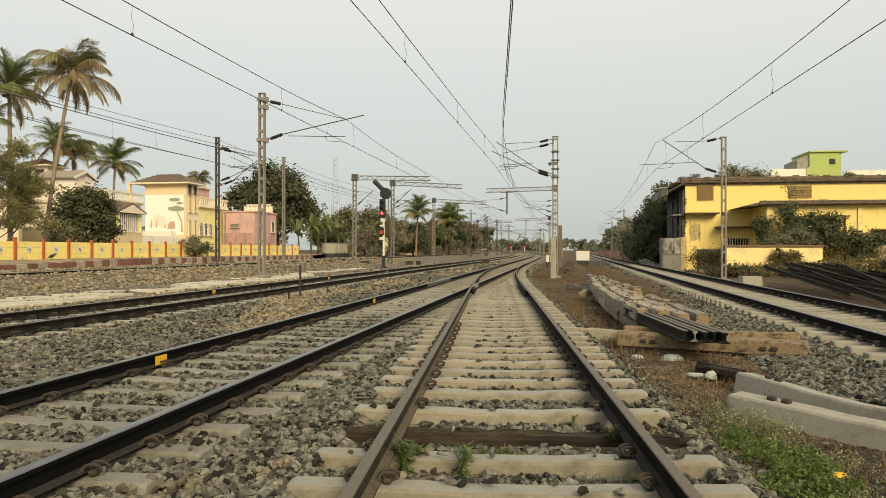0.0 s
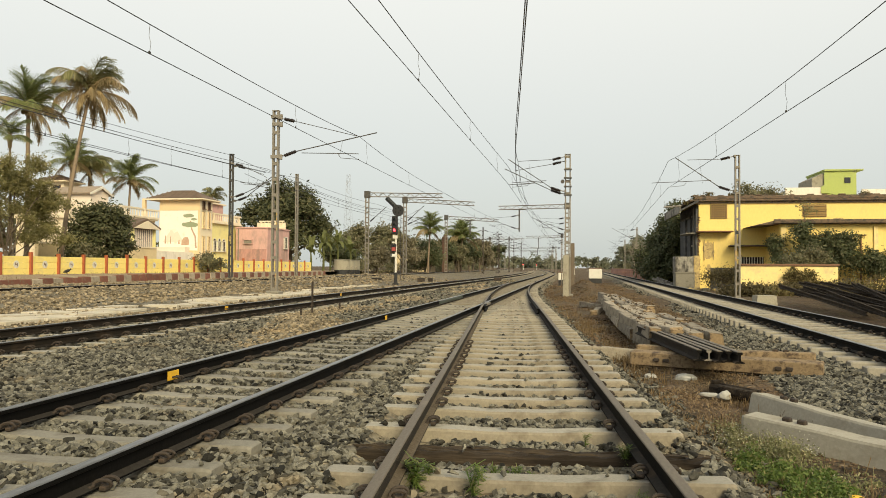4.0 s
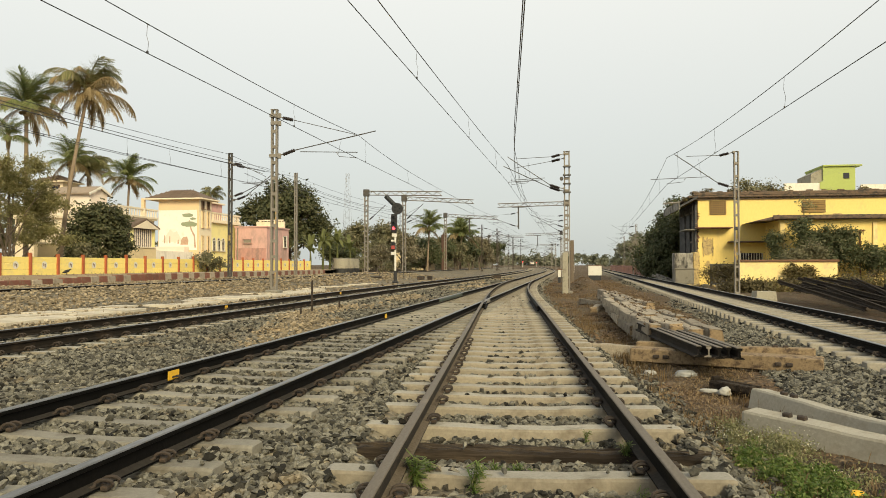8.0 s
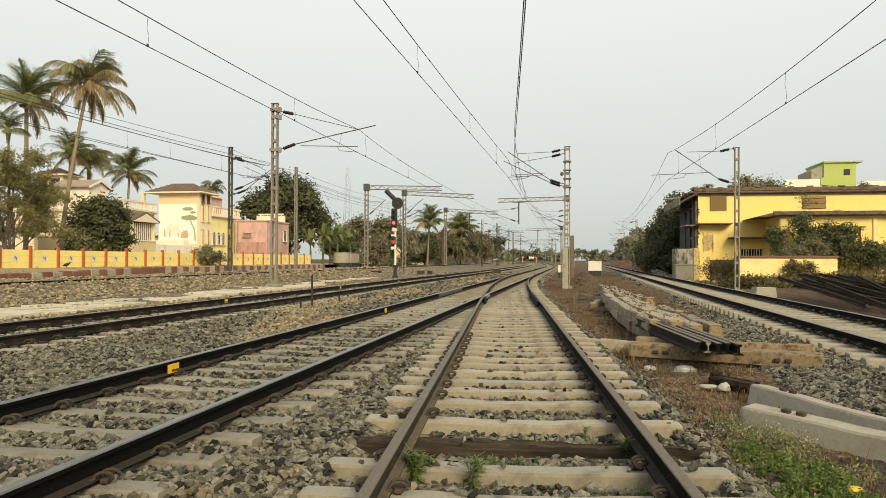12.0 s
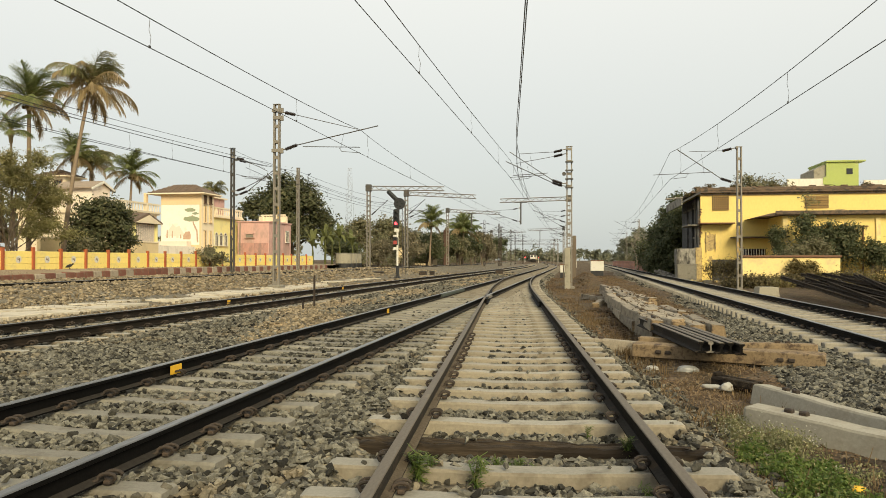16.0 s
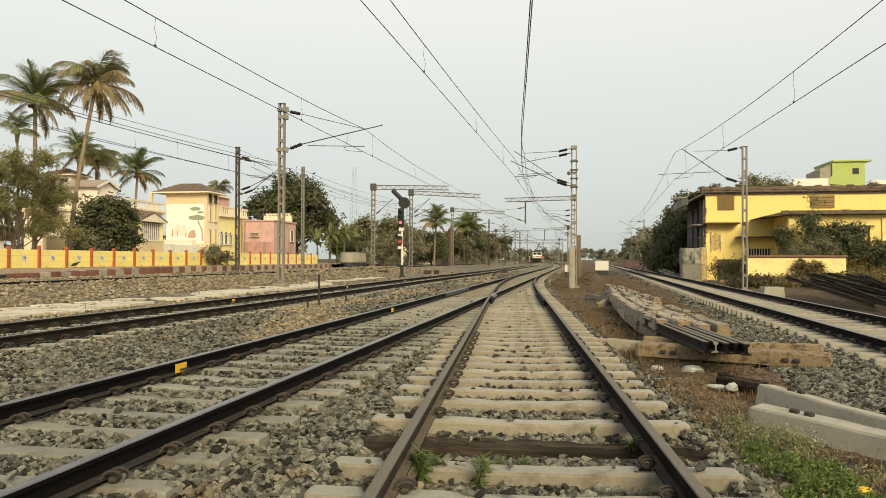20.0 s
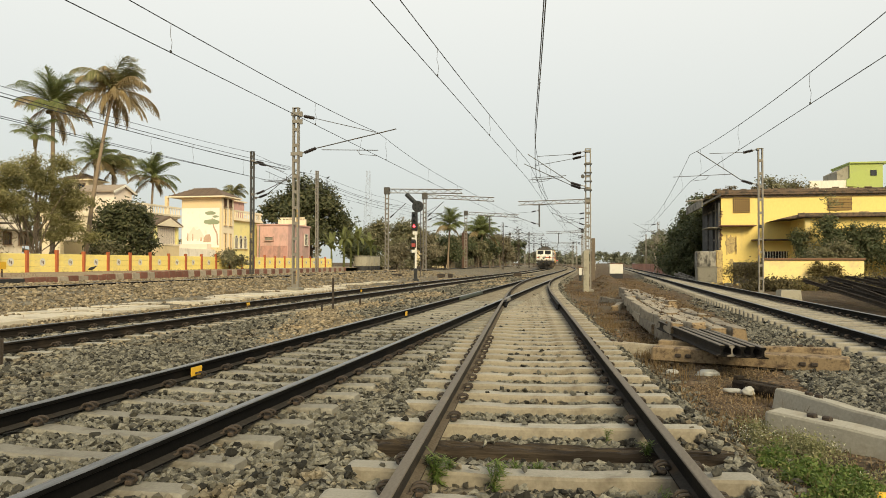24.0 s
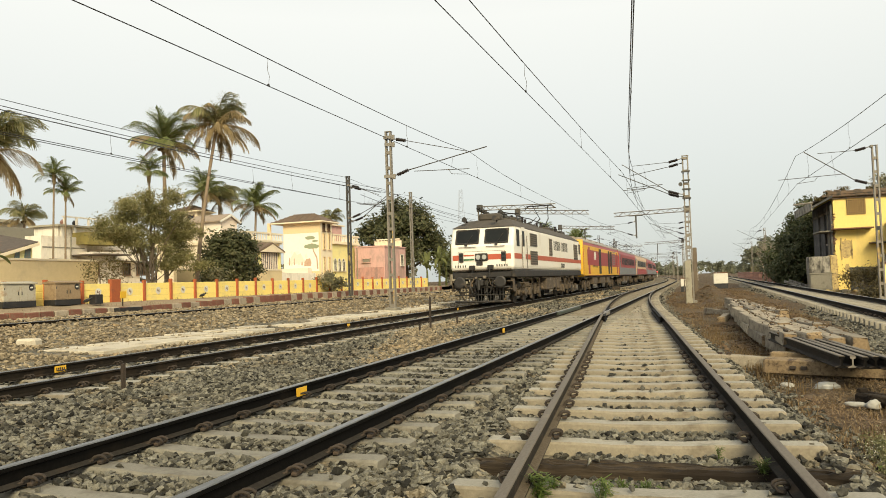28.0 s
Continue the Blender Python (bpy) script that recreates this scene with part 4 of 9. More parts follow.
line("dark contact and catenary wires over the platform track", lambda y: x_t4(y) + 0.0, [-9, 46, 84, 114, 150, 194, 244, 300], lambda y: 6.13 + 0.00022 * min(abs(y - 17), 29) ** 2, 7.35, 6.8, -8, 290, first=2.0)
line("second pair of dark wires over the platform", lambda y: x_t4(y) - 0.25, [-9, 46, 84, 114, 150, 194], lambda y: 6.13 + 0.013 * max(0.0, y - 27) if y < 46 else 6.38, 7.62, 7.0, -8, 190, first=6.0)
def slung(y, spans, high, dip):
    """Height of a wire slung between posts."""
    for a0, b0 in zip(spans, spans[1:]):
        if a0 <= y <= b0:
            return high - dip * (1 - ((2 * y - a0 - b0) / (b0 - a0)) ** 2)
    return high


SPANS = [46, 57.8, 84, 114, 149, 194, 244, 299]
solid("earth_wire", MB().tube([(-22.3 + bend(y), y, slung(y, SPANS, 8.5, 0.25)) for y in steps((46, 299, 4.0))], 0.012, 4), "wire", "thin dark earth wire slung from mast to mast", "cable")
solid("feeder_wire", MB().tube([(-21.5 + bend(y), y, slung(y, SPANS, 7.35, 0.3)) for y in steps((46, 299, 4.0))], 0.016, 4), "wire", "thick dark feeder cable slung along the platform line", "cable")
solid("earth_wire", MB().tube([(-22.3, y, 7.95 + 0.00082 * (y - 18.5) ** 2) for y in steps((-8, 46, 2.0))], 0.012, 4), "wire", "thin dark earth wire slung from mast to mast", "cable")
solid("feeder_wire", MB().tube([(-20.0, y, 6.92 + 0.0006 * (y - 18) ** 2) for y in steps((-8, 46, 2.0))], 0.016, 4), "wire", "thick dark feeder cable slung along the platform line", "cable")


# ---- colour light signal ----
M["lamp_red"] = material("red_signal_lamp", (0.6, 0.03, 0.03), None, None, 0.4, emit=((1.0, 0.05, 0.06), 6.0), bump=0)
M["lens_dark"] = material("dark_signal_lens", (0.015, 0.02, 0.018), None, None, 0.2, bump=0)


M["signal_red"] = material("faded_red_paint", (0.36, 0.06, 0.045), (0.28, 0.05, 0.04), None, 0.7, grain=0.05, bump=0.05)


def signal_post():
    t = thing("railway_signal", "black colour light signal showing red on a white post", "signal", pose(-12.55, 52, 0.0))
    part("base", MB().box((0, 0, 0.3), (0.21, 0.21, 0.95), ch=0.02).box((0, 0, -0.08), (0.4, 0.36, 0.16), ch=0.02), "black", t)
    part("post", MB().tube([(0, 0, 0.5), (0, 0, 3.3)], 0.075, 10), "white", t, "white painted tubular post")
    part("post_top", MB().tube([(0.02, 0.05, 3.3), (0.02, 0.05, 5.0)], 0.06, 8), "black", t)
    lower = part("call_on_signal", MB().box((-0.12, -0.08, 2.55), (0.34, 0.22, 0.55), ch=0.03), "black", t)
    part("lens", MB().tube([(-0.12, -0.2, 2.7), (-0.12, -0.24, 2.7)], 0.07, 10), "lens_dark", lower)
    part("red_plate", MB().box((-0.12, -0.195, 2.46), (0.28, 0.012, 0.26), ch=0.004), "signal_red", lower, "faded red plate")
    part("sign_board", MB().box((-0.1, -0.12, 2.02), (0.34, 0.02, 0.22), ch=0.005), "white", t, "small white notice plate")
    part("sign_board", MB().box((-0.02, -0.12, 3.35), (0.36, 0.02, 0.24), ch=0.005), "white", t, "small white notice plate")
    part("number_bar", MB().box((-0.12, -0.135, 2.95), (0.3, 0.02, 0.12)), "white", t, "white number plate")
    head = part("signal_head", MB().box((-0.08, 0, 4.22), (0.42, 0.26, 1.35), ch=0.05), "black", t, "tall black lamp housing")
    for k, mt in enumerate(("lamp_red", "lens_dark", "lens_dark")):
        z = 3.85 + 0.38 * k
        part("lens", MB().tube([(-0.08, -0.13, z), (-0.08, -0.155, z)], 0.105, 14), mt, head, "glowing red lamp" if k == 0 else "")
        hood = MB()
        for i in range(9):
            an = math.pi * i / 8
            hood.box((-0.08 + 0.13 * math.cos(an), -0.24, z + 0.13 * math.sin(an)), (0.05, 0.26, 0.05))
        part("hood", hood, "black", head)
    part("route_disc", MB().tube([(0.14, -0.02, 5.28), (0.14, 0.1, 5.28)], 0.42, 20), "black", t, "round black route indicator")
    for k in range(5):
        an = 2 * math.pi * k / 5
        part("lens", MB().tube([(0.14 + 0.2 * math.cos(an), -0.03, 5.28 + 0.2 * math.sin(an)), (0.14 + 0.2 * math.cos(an), -0.05, 5.28 + 0.2 * math.sin(an))], 0.05, 8), "lens_dark", t)
    part("route_arm", MB().tube([(-0.1, 0.03, 5.6), (-0.72, 0.03, 6.2)], 0.17, 10), "black", t, "slanting black route lamp arm")
    for k in range(4):
        q = (k + 0.5) / 4
        part("lens", MB().tube([(-0.1 - 0.62 * q, -0.12, 5.6 + 0.6 * q), (-0.1 - 0.62 * q, -0.16, 5.6 + 0.6 * q)], 0.07, 8), "lens_dark", t)
    lad = part("ladder", MB().tube([(0.3, 0.25, 0.2), (0.3, 0.25, 5.1)], 0.02, 4).tube([(0.55, 0.25, 0.2), (0.55, 0.25, 5.1)], 0.02, 4), "galv_dark", t)
    for k in range(15):
        part("rung", MB().tube([(0.3, 0.25, 0.5 + 0.3 * k), (0.55, 0.25, 0.5 + 0.3 * k)], 0.012, 4), "galv_dark", lad)
    part("guard_hoop", MB().tube([(0.42, 0.25, 5.1), (0.62, 0.0, 5.4), (0.75, 0.0, 4.6), (0.62, 0.1, 3.9)], 0.015, 4), "galv_dark", t)


signal_post()
for x, y in ((-12.6, 330.0), (-6.4, 380.0)):
    t = thing("railway_signal", "small distant signal with a red and white post", "signal", pose(x + bend(y), y, -0.2))
    part("post", MB().tube([(0, 0, 0), (0, 0, 2.6)], 0.12, 8), "white", t)
    part("signal_head", MB().box((0, -0.1, 3.0), (0.5, 0.3, 1.3), ch=0.05), "black", t)
    part("lens", MB().tube([(0, -0.26, 2.7), (0, -0.3, 2.7)], 0.2, 10), "lamp_red", t, "glowing red lamp")

# upright pieces of old rail and low boxes between the tracks
for x, y, h in ((-7.23, 19.9, 0.95), (-7.67, 8.38, 0.38), (-7.45, 19.6, 0.22), (-7.33, 22.7, 0.25)):
    solid("rail_stump", MB().box((0, 0, h / 2 - 0.15), (0.016, 0.05, h + 0.3), ch=0.004).box((0, 0.028, h / 2 - 0.15), (0.055, 0.012, h + 0.3)), "rust", "rusty upright stump of old rail in the ballast", "rail post", pose(x, y, -0.2, 0, 0, random.uniform(-20, 20)), group="rail stumps")
for x, y, w in ((-16.3, 59.5, 1.5), (-12.6, 61.5, 0.6), (-12.0, 62.5, 0.4), (-6.9, 70.0, 0.7)):
    t = thing("track_box", "low dark rusted track-side box", "track box", pose(x, y, -0.1))
    part("body", MB().box((0, 0, 0.16), (w, 0.4, 0.3), ch=0.03), "rust", t)
    part("lid", MB().box((0, 0, 0.33), (w + 0.06, 0.46, 0.05), ch=0.01), "galv_dark", t)

# ---- platform, kerb, boundary wall ----
M["platform"] = material("platform_earth", (0.31, 0.235, 0.15), (0.225, 0.17, 0.108), (0.36, 0.30, 0.2), 0.95, grain=0.08, patch=1.5, bump=0.6, bump_size=0.1)
M["slab"] = material("worn_slab", (0.56, 0.50, 0.39), (0.46, 0.41, 0.315), (0.28, 0.225, 0.155), 0.9, grain=0.05, patch=0.9, bump=0.35, vary=0.1, stain_at=(0.52, 0.72))
M["cream"] = material("cream_plaster", (0.78, 0.68, 0.50), (0.72, 0.62, 0.45), (0.62, 0.53, 0.39), 0.85, grain=0.2, patch=1.8, bump=0.08, stain_at=(0.5, 0.85))
M["peach"] = material("peach_plaster", (0.74, 0.56, 0.33), (0.68, 0.51, 0.30), (0.62, 0.50, 0.34), 0.85, grain=0.2, patch=1.5, bump=0.08)
M["lemon"] = material("lemon_plaster", (0.80, 0.72, 0.32), (0.74, 0.66, 0.29), (0.62, 0.56, 0.3), 0.85, grain=0.2, patch=1.5, bump=0.08)
M["pink"] = material("pink_plaster", (0.60, 0.37, 0.325), (0.53, 0.32, 0.28), (0.40, 0.27, 0.235), 0.85, grain=0.2, patch=1.3, bump=0.08, stain_at=(0.48, 0.62), stretch=(1, 1, 0.45))
M["pink_damp"] = material("damp_pink_plaster", (0.50, 0.27, 0.23), (0.40, 0.22, 0.19), (0.27, 0.18, 0.155), 0.9, grain=0.15, patch=0.8, bump=0.15, stain_at=(0.45, 0.6), stretch=(1, 1, 0.4))
M["tan"] = material("tan_plaster", (0.66, 0.53, 0.31), (0.60, 0.48, 0.28), (0.5, 0.40, 0.25), 0.88, grain=0.2, patch=2.0, bump=0.08)
M["white_plaster"] = material("white_plaster", (0.80, 0.74, 0.63), (0.70, 0.64, 0.54), (0.36, 0.32, 0.26), 0.85, grain=0.2, patch=0.9, bump=0.1, stain_at=(0.52, 0.8), stretch=(1, 1, 0.45))
M["mural_white"] = material("mural_ground", (0.82, 0.77, 0.68), (0.78, 0.73, 0.64), (0.74, 0.64, 0.52), 0.85, grain=0.3, patch=1.0, bump=0.03)
M["mural_tree"] = material("mural_foliage", (0.30, 0.33, 0.20), (0.24, 0.27, 0.17), None, 0.9, grain=0.1, bump=0)
M["mural_brown"] = material("mural_brown", (0.42, 0.26, 0.18), (0.5, 0.36, 0.25), (0.35, 0.2, 0.13), 0.9, grain=0.2, patch=0.5, bump=0)
M["mural_pale"] = material("mural_rose", (0.74, 0.64, 0.54), (0.70, 0.60, 0.49), None, 0.9, grain=0.3, bump=0)
M["rose_white"] = material("rose_white_plaster", (0.76, 0.66, 0.55), (0.70, 0.60, 0.50), (0.58, 0.48, 0.39), 0.85, grain=0.2, patch=1.6, bump=0.08, stain_at=(0.5, 0.85))
M["roof_tile_pale"] = material("pale_brown_roof_tile", (0.33, 0.26, 0.19), (0.25, 0.195, 0.145), (0.2, 0.15, 0.11), 0.9, grain=0.1, patch=0.7, bump=0.5)
M["roof_tile"] = material("brown_roof_tile", (0.17, 0.115, 0.08), (0.12, 0.085, 0.06), (0.20, 0.16, 0.12), 0.9, grain=0.1, patch=0.8, bump=0.5, vary=0.2)
M["dark_glass"] = material("dark_window_glass", (0.03, 0.032, 0.035), (0.02, 0.02, 0.022), None, 0.15, grain=0.4, bump=0.0)
M["brown_frame"] = material("brown_frame", (0.15, 0.09, 0.05), (0.11, 0.065, 0.04), None, 0.7, grain=0.06, bump=0.1)
M["grey_box"] = material("grey_steel_box", (0.47, 0.43, 0.34), (0.40, 0.37, 0.29), (0.3, 0.22, 0.14), 0.6, 0.1, grain=0.1, patch=0.6, bump=0.05)
M["brown_box"] = material("rusty_brown_steel_box", (0.33, 0.24, 0.14), (0.27, 0.19, 0.11), (0.2, 0.13, 0.075), 0.7, 0.1, grain=0.1, patch=0.5, bump=0.1)
M["teal_patch"] = material("teal_curtain", (0.08, 0.19, 0.19), (0.20, 0.13, 0.10), (0.1, 0.25, 0.25), 0.9, grain=0.15, patch=0.3, bump=0.1)
M["red_tub"] = material("faded_plastic_tub", (0.30, 0.16, 0.12), (0.24, 0.13, 0.1), None, 0.6, grain=0.05, bump=0.05)
M["olive_wall"] = material("olive_plaster", (0.32, 0.26, 0.075), (0.28, 0.225, 0.065), (0.2, 0.16, 0.06), 0.85, grain=0.2, patch=1.0, bump=0.1)
M["sheet_roof"] = material("dark_sheet_roof", (0.10, 0.08, 0.065), (0.07, 0.055, 0.045), (0.13, 0.09, 0.06), 0.85, grain=0.2, patch=0.9, bump=0.4)

PLAT = 0.70


def edge_z(y):
    """Height of the kerb's top: it rises a little with the platform."""
    k = min(max((y - 28) / 13, 0.0), 1.0)
    return 0.52 + 0.17 * k * k * (3 - 2 * k)


def platform_z(x, y):
    k = min(max((-24.5 - x) / 1.2, 0.0), 1.0)
    return edge_z(y) - 0.03 + (PLAT - edge_z(y) + 0.03) * k


sheet("platform", steps((-90, -30, 6), (-30, -24.5, 0.25)) + [-24.45], steps((2, 90, 0.5)), platform_z, "platform", 0.03, "low earth platform behind a painted kerb", "platform")
kerb = thing("kerb", "low stone platform edge painted red and white in turn", "kerb", kind="structure")
KR, KW = MB().box((0, 0, 0), (0.30, 0.68, 0.46), ch=0.025).mesh("kerb_block", "kerb_red"), MB().box((0, 0, 0), (0.30, 0.68, 0.46), ch=0.025).mesh("kerb_block", "kerb_white")
for me in (KR, KW):
    fixed(me)
for k in range(84):
    y = 12.0 + 0.70 * k
    dirt = random.random() < 0.1
    part("kerb_block", KR if (k % 2 or dirt) else KW, None, kerb, m=pose(-24.35 + random.uniform(-0.012, 0.012), y, edge_z(y) - 0.23 + random.uniform(-0.025, 0.015), random.uniform(-1, 1), 0, random.uniform(-1, 1)))

wall = thing("boundary_wall", "yellow precast concrete boundary wall with brick-red posts", "wall", kind="structure")
SLAB = fixed(MB().box((0, 0, 0), (0.05, 1.86, 0.305), ch=0.012).mesh("wall_slab", "yellow_wall"))
POST = fixed(MB().box((0, 0, 0), (0.15, 0.17, 1.12), ch=0.015).mesh("wall_post", "orange_post"))
BROAD = fixed(MB().box((0, 0, 0), (0.2, 0.62, 1.2), ch=0.015).mesh("broad_post", "orange_post"))
ROUNDEL = fixed(MB().tube([(0.0, 0, 0), (0.006, 0, 0)], 0.19, 16).mesh("roundel", "white"))
BADGE = fixed(MB().box((0, -0.05, 0.03), (0.006, 0.05, 0.13)).box((0, 0.05, -0.02), (0.006, 0.05, 0.15)).box((0, 0, 0.0), (0.006, 0.10, 0.025)).mesh("badge", "brown_badge"))
BAY = 2.0
for k in range(34):
    y = 6.4 + BAY * k
    if y > 72:
        break
    broad = abs(y - 28.4) < 0.1
    part("wall_post", BROAD if broad else POST, None, wall, m=pose(-26.4, y, PLAT + 0.5 + (0.05 if k % 4 == 1 else 0)))
    if y + BAY > 73:
        break
    for r in range(3):
        part("wall_slab", SLAB, None, wall, m=pose(-26.43 + random.uniform(-0.006, 0.006), y + BAY / 2, PLAT + 0.13 + 0.31 * r))
    ro = part("roundel", ROUNDEL, None, wall, "white round emblem with a dark figure", m=pose(-26.402, y + BAY / 2 + random.uniform(-0.05, 0.05), PLAT + 0.5))
    part("badge", BADGE, None, ro, m=pose(0.012, 0, 0))

# paved strip beside the train's track, of worn slabs
strip = thing("concrete_path", "strip of worn pale concrete slabs in the ballast", "path", kind="structure")
for k in range(26):
    y = 13.2 + 1.42 * k
    for j, (x, w) in enumerate(((-13.55, 1.05), (-12.45, 1.0))):
        if (k * 7 + j * 3) % 11 == 5 or (y > 37 and j):
            continue
        part("slab", MB().box((0, 0, 0), (w * random.uniform(0.72, 1.0), random.uniform(1.0, 1.36), 0.12), ch=0.012), "slab", strip, m=pose(x + random.uniform(-0.05, 0.05), y, -0.105 + random.uniform(-0.035, 0.02), random.uniform(-1.2, 1.2), random.uniform(-1.2, 1.2), random.uniform(-4, 4)))
solid("stone_block", MB().box((0, 0, 0.1), (0.5, 0.32, 0.24), ch=0.05), "slab", "pale squared stone block on the ballast", "stone", pose(-14.9, 13.3, -0.06, 0, 0, 12))


# ---- signalling cabinets ----
def cabinet(label, y, mat, wide, disc):
    t = thing("signal_cabinet", label, "cabinet", pose(-25.8, y, PLAT, 0, 0, 0), group="trackside cabinets")
    h = 0.93
    part("body", MB().box((0, 0, h / 2 + 0.0), (0.62, wide, h), ch=0.012), mat, t)
    part("plinth", MB().box((0.004, 0, 0.12), (0.64, wide + 0.02, 0.24), ch=0.006), "black", t, "black painted foot")
    part("roof", MB().prism([(-0.37, h), (-0.37, h + 0.05), (0, h + 0.11), (0.37, h + 0.05), (0.37, h)], "y", -wide / 2 - 0.05, wide / 2 + 0.05), mat, t)
    for s in (-1, 1):
        d = part("door", MB().box((0.318, s * wide / 4, 0.57), (0.016, wide / 2 - 0.04, 0.62), ch=0.004), mat, t)
        part("handle", MB().box((0.335, s * 0.08, 0.56), (0.03, 0.03, 0.14), ch=0.006), "galv_dark", d)
        part("hinge", MB().box((0.33, s * (wide / 2 - 0.05), 0.75), (0.02, 0.03, 0.1)), "galv_dark", d)
    part("disc", MB().tube([(0.33, wide / 2 - 0.22, 0.78), (0.336, wide / 2 - 0.22, 0.78)], 0.13, 16), "black", t, "round dark number disc")
    part("number_bar", MB().box((0.338, wide / 2 - 0.22, 0.78), (0.004, 0.14, 0.06)), "white", t)


cabinet("grey steel trackside cabinet with a black foot", 22.35, "grey_box", 1.5, True)
cabinet("rust-brown steel trackside cabinet with a black foot", 24.75, "brown_box", 1.35, True)
solid("battery_box", MB().box((0, 0, 0.2), (0.4, 0.42, 0.42), ch=0.02), "black", "small square black box on the platform", "box", pose(-25.2, 26.0, PLAT))
t = thing("fouling_marker", "small orange plate on a short stake", "marker", pose(-24.6, 26.95, PLAT - 0.1))
part("stake", MB().box((0, 0, 0.2), (0.04, 0.04, 0.5)), "rust", t)
part("plate", MB().box((0.03, 0, 0.45), (0.02, 0.38, 0.32), ch=0.01), "yellow_mark", t)
solid("dark_trough", MB().box((0, 0, 0.08), (0.35, 1.35, 0.18), ch=0.02), "black", "low dark trough cover beside the kerb", "trough", pose(-23.95, 26.6, 0.32, 0, 0, -4))
for dx, dy, nm in ((-24.3, 24.6, 0.0), (-25.2, 33.5, 0.0)):
    b = thing("crow", "small black crow standing by the wall", "bird", pose(dx, dy, PLAT, 0, 0, 20 if nm == 0 else 90))
    part("body", MB().tube([(-0.2, 0, 0.10), (-0.08, 0, 0.15), (0.06, 0, 0.2), (0.14, 0, 0.24)], [0.015, 0.07, 0.075, 0.03], 8), "black", b)
    part("head", MB().ball((0.16, 0, 0.27), 0.045), "black", b)
    part("beak", MB().tube([(0.19, 0, 0.27), (0.26, 0, 0.25)], [0.018, 0.003], 5), "black", b)
    for s in (-1, 1):
        part("leg", MB().tube([(0, s * 0.03, 0.0), (0, s * 0.03, 0.14)], 0.008, 4), "black", b)

# water tanks past the wall's end
for k, (x, y) in enumerate(((-24.27, 76.0), (-24.45, 78.4), (-24.59, 80.8))):
    t = thing("water_trough", "squat weathered concrete tank with a dark foot", "tank", pose(x, y, 0.5), group="concrete tanks")
    part("body", MB().tube([(0, 0, 0.3), (0, 0, 1.3), (0, 0, 1.38)], [0.86, 0.86, 0.83], 20), "concrete", t)
    part("foot", MB().tube([(0, 0, -0.3), (0, 0, 0.32)], 0.88, 20), "black", t, "black painted foot")
    part("lid", MB().tube([(0, 0, 1.36), (0, 0, 1.44)], [0.9, 0.88], 20), "concrete_old", t)


# ---- houses ----
def window(parent, face, x, y, z, w, h, frame="white", bars=2, arch=False, glass="dark_glass"):
    """A window on a wall face. face: 'E' looks to +x, 'S' looks to -y."""
    def put(mb, c, s, **kw):
        if face == "E":
            return mb.box((x + c[1], y + c[0], z + c[2]), (s[1], s[0], s[2]), **kw)
        return mb.box((x + c[0], y - c[1], z + c[2]), (s[0], s[1], s[2]), **kw)
    win = part("window", put(MB(), (0, 0.012, h / 2), (w, 0.02, h)), glass, parent, "dark glazed window")
    fr = MB()
    for sx in (-1, 1):
        put(fr, (sx * (w / 2 + 0.03), 0.04, h / 2), (0.08, 0.1, h + 0.16))
    put(fr, (0, 0.04, h + 0.04), (w + 0.14, 0.1, 0.08))
    part("frame", fr, frame, win)
    part("sill", put(MB(), (0, 0.07, -0.05), (w + 0.25, 0.2, 0.08)), frame, win)
    for k in range(bars):
        part("bar", put(MB(), (w * ((k + 1) / (bars + 1) - 0.5), 0.03, h / 2), (0.035, 0.03, h)), frame, win)
    if arch:
        arc = MB()
        pts = [(x + 0.03, y + w / 2 * math.cos(math.pi * k / 8), z + h + w / 2 * math.sin(math.pi * k / 8)) for k in range(9)]
        if face == "E":
            arc.tube(pts, 0.05, 4)
            part("arch", arc, frame, win)
            part("arch_glass", MB().prism([(p[1], p[2]) for p in pts], "x", x + 0.002, x + 0.022), glass, win)


def balustrade(parent, x0, y0, x1, y1, z, mat, h=0.85, step=0.3):
    """A parapet of small pillars under a rail."""
    n = max(2, int(math.hypot(x1 - x0, y1 - y0) / step))
    rail_mb = MB()
    a = math.atan2(y1 - y0, x1 - x0)
    length = math.hypot(x1 - x0, y1 - y0)
    m = Matrix.Translation(((x0 + x1) / 2, (y0 + y1) / 2, z)) @ Matrix.Rotation(a, 4, "Z")
    rail_mb.box((0, 0, h), (length, 0.2, 0.14), m).box((0, 0, 0.08), (length, 0.2, 0.16), m)
    r = part("parapet", rail_mb, mat, parent)
    for k in range(n):
        q = (k + 0.5) / n
        thick = 0.22 if k % 8 == 0 else 0.1
        part("baluster", MB().tube([(x0 + (x1 - x0) * q, y0 + (y1 - y0) * q, z + 0.14), (x0 + (x1 - x0) * q, y0 + (y1 - y0) * q, z + h - 0.05)], thick * 0.6, 6), mat, r)


def house(name, label, x0, x1, y0, y1, z0, z1, mat, m=None):
    t = thing(name, label, "house", m, group="houses behind the wall")
    part("wall_shell", MB().box(((x0 + x1) / 2, (y0 + y1) / 2, (z0 + z1) / 2), (x1 - x0, y1 - y0, z1 - z0)), mat, t)
    return t


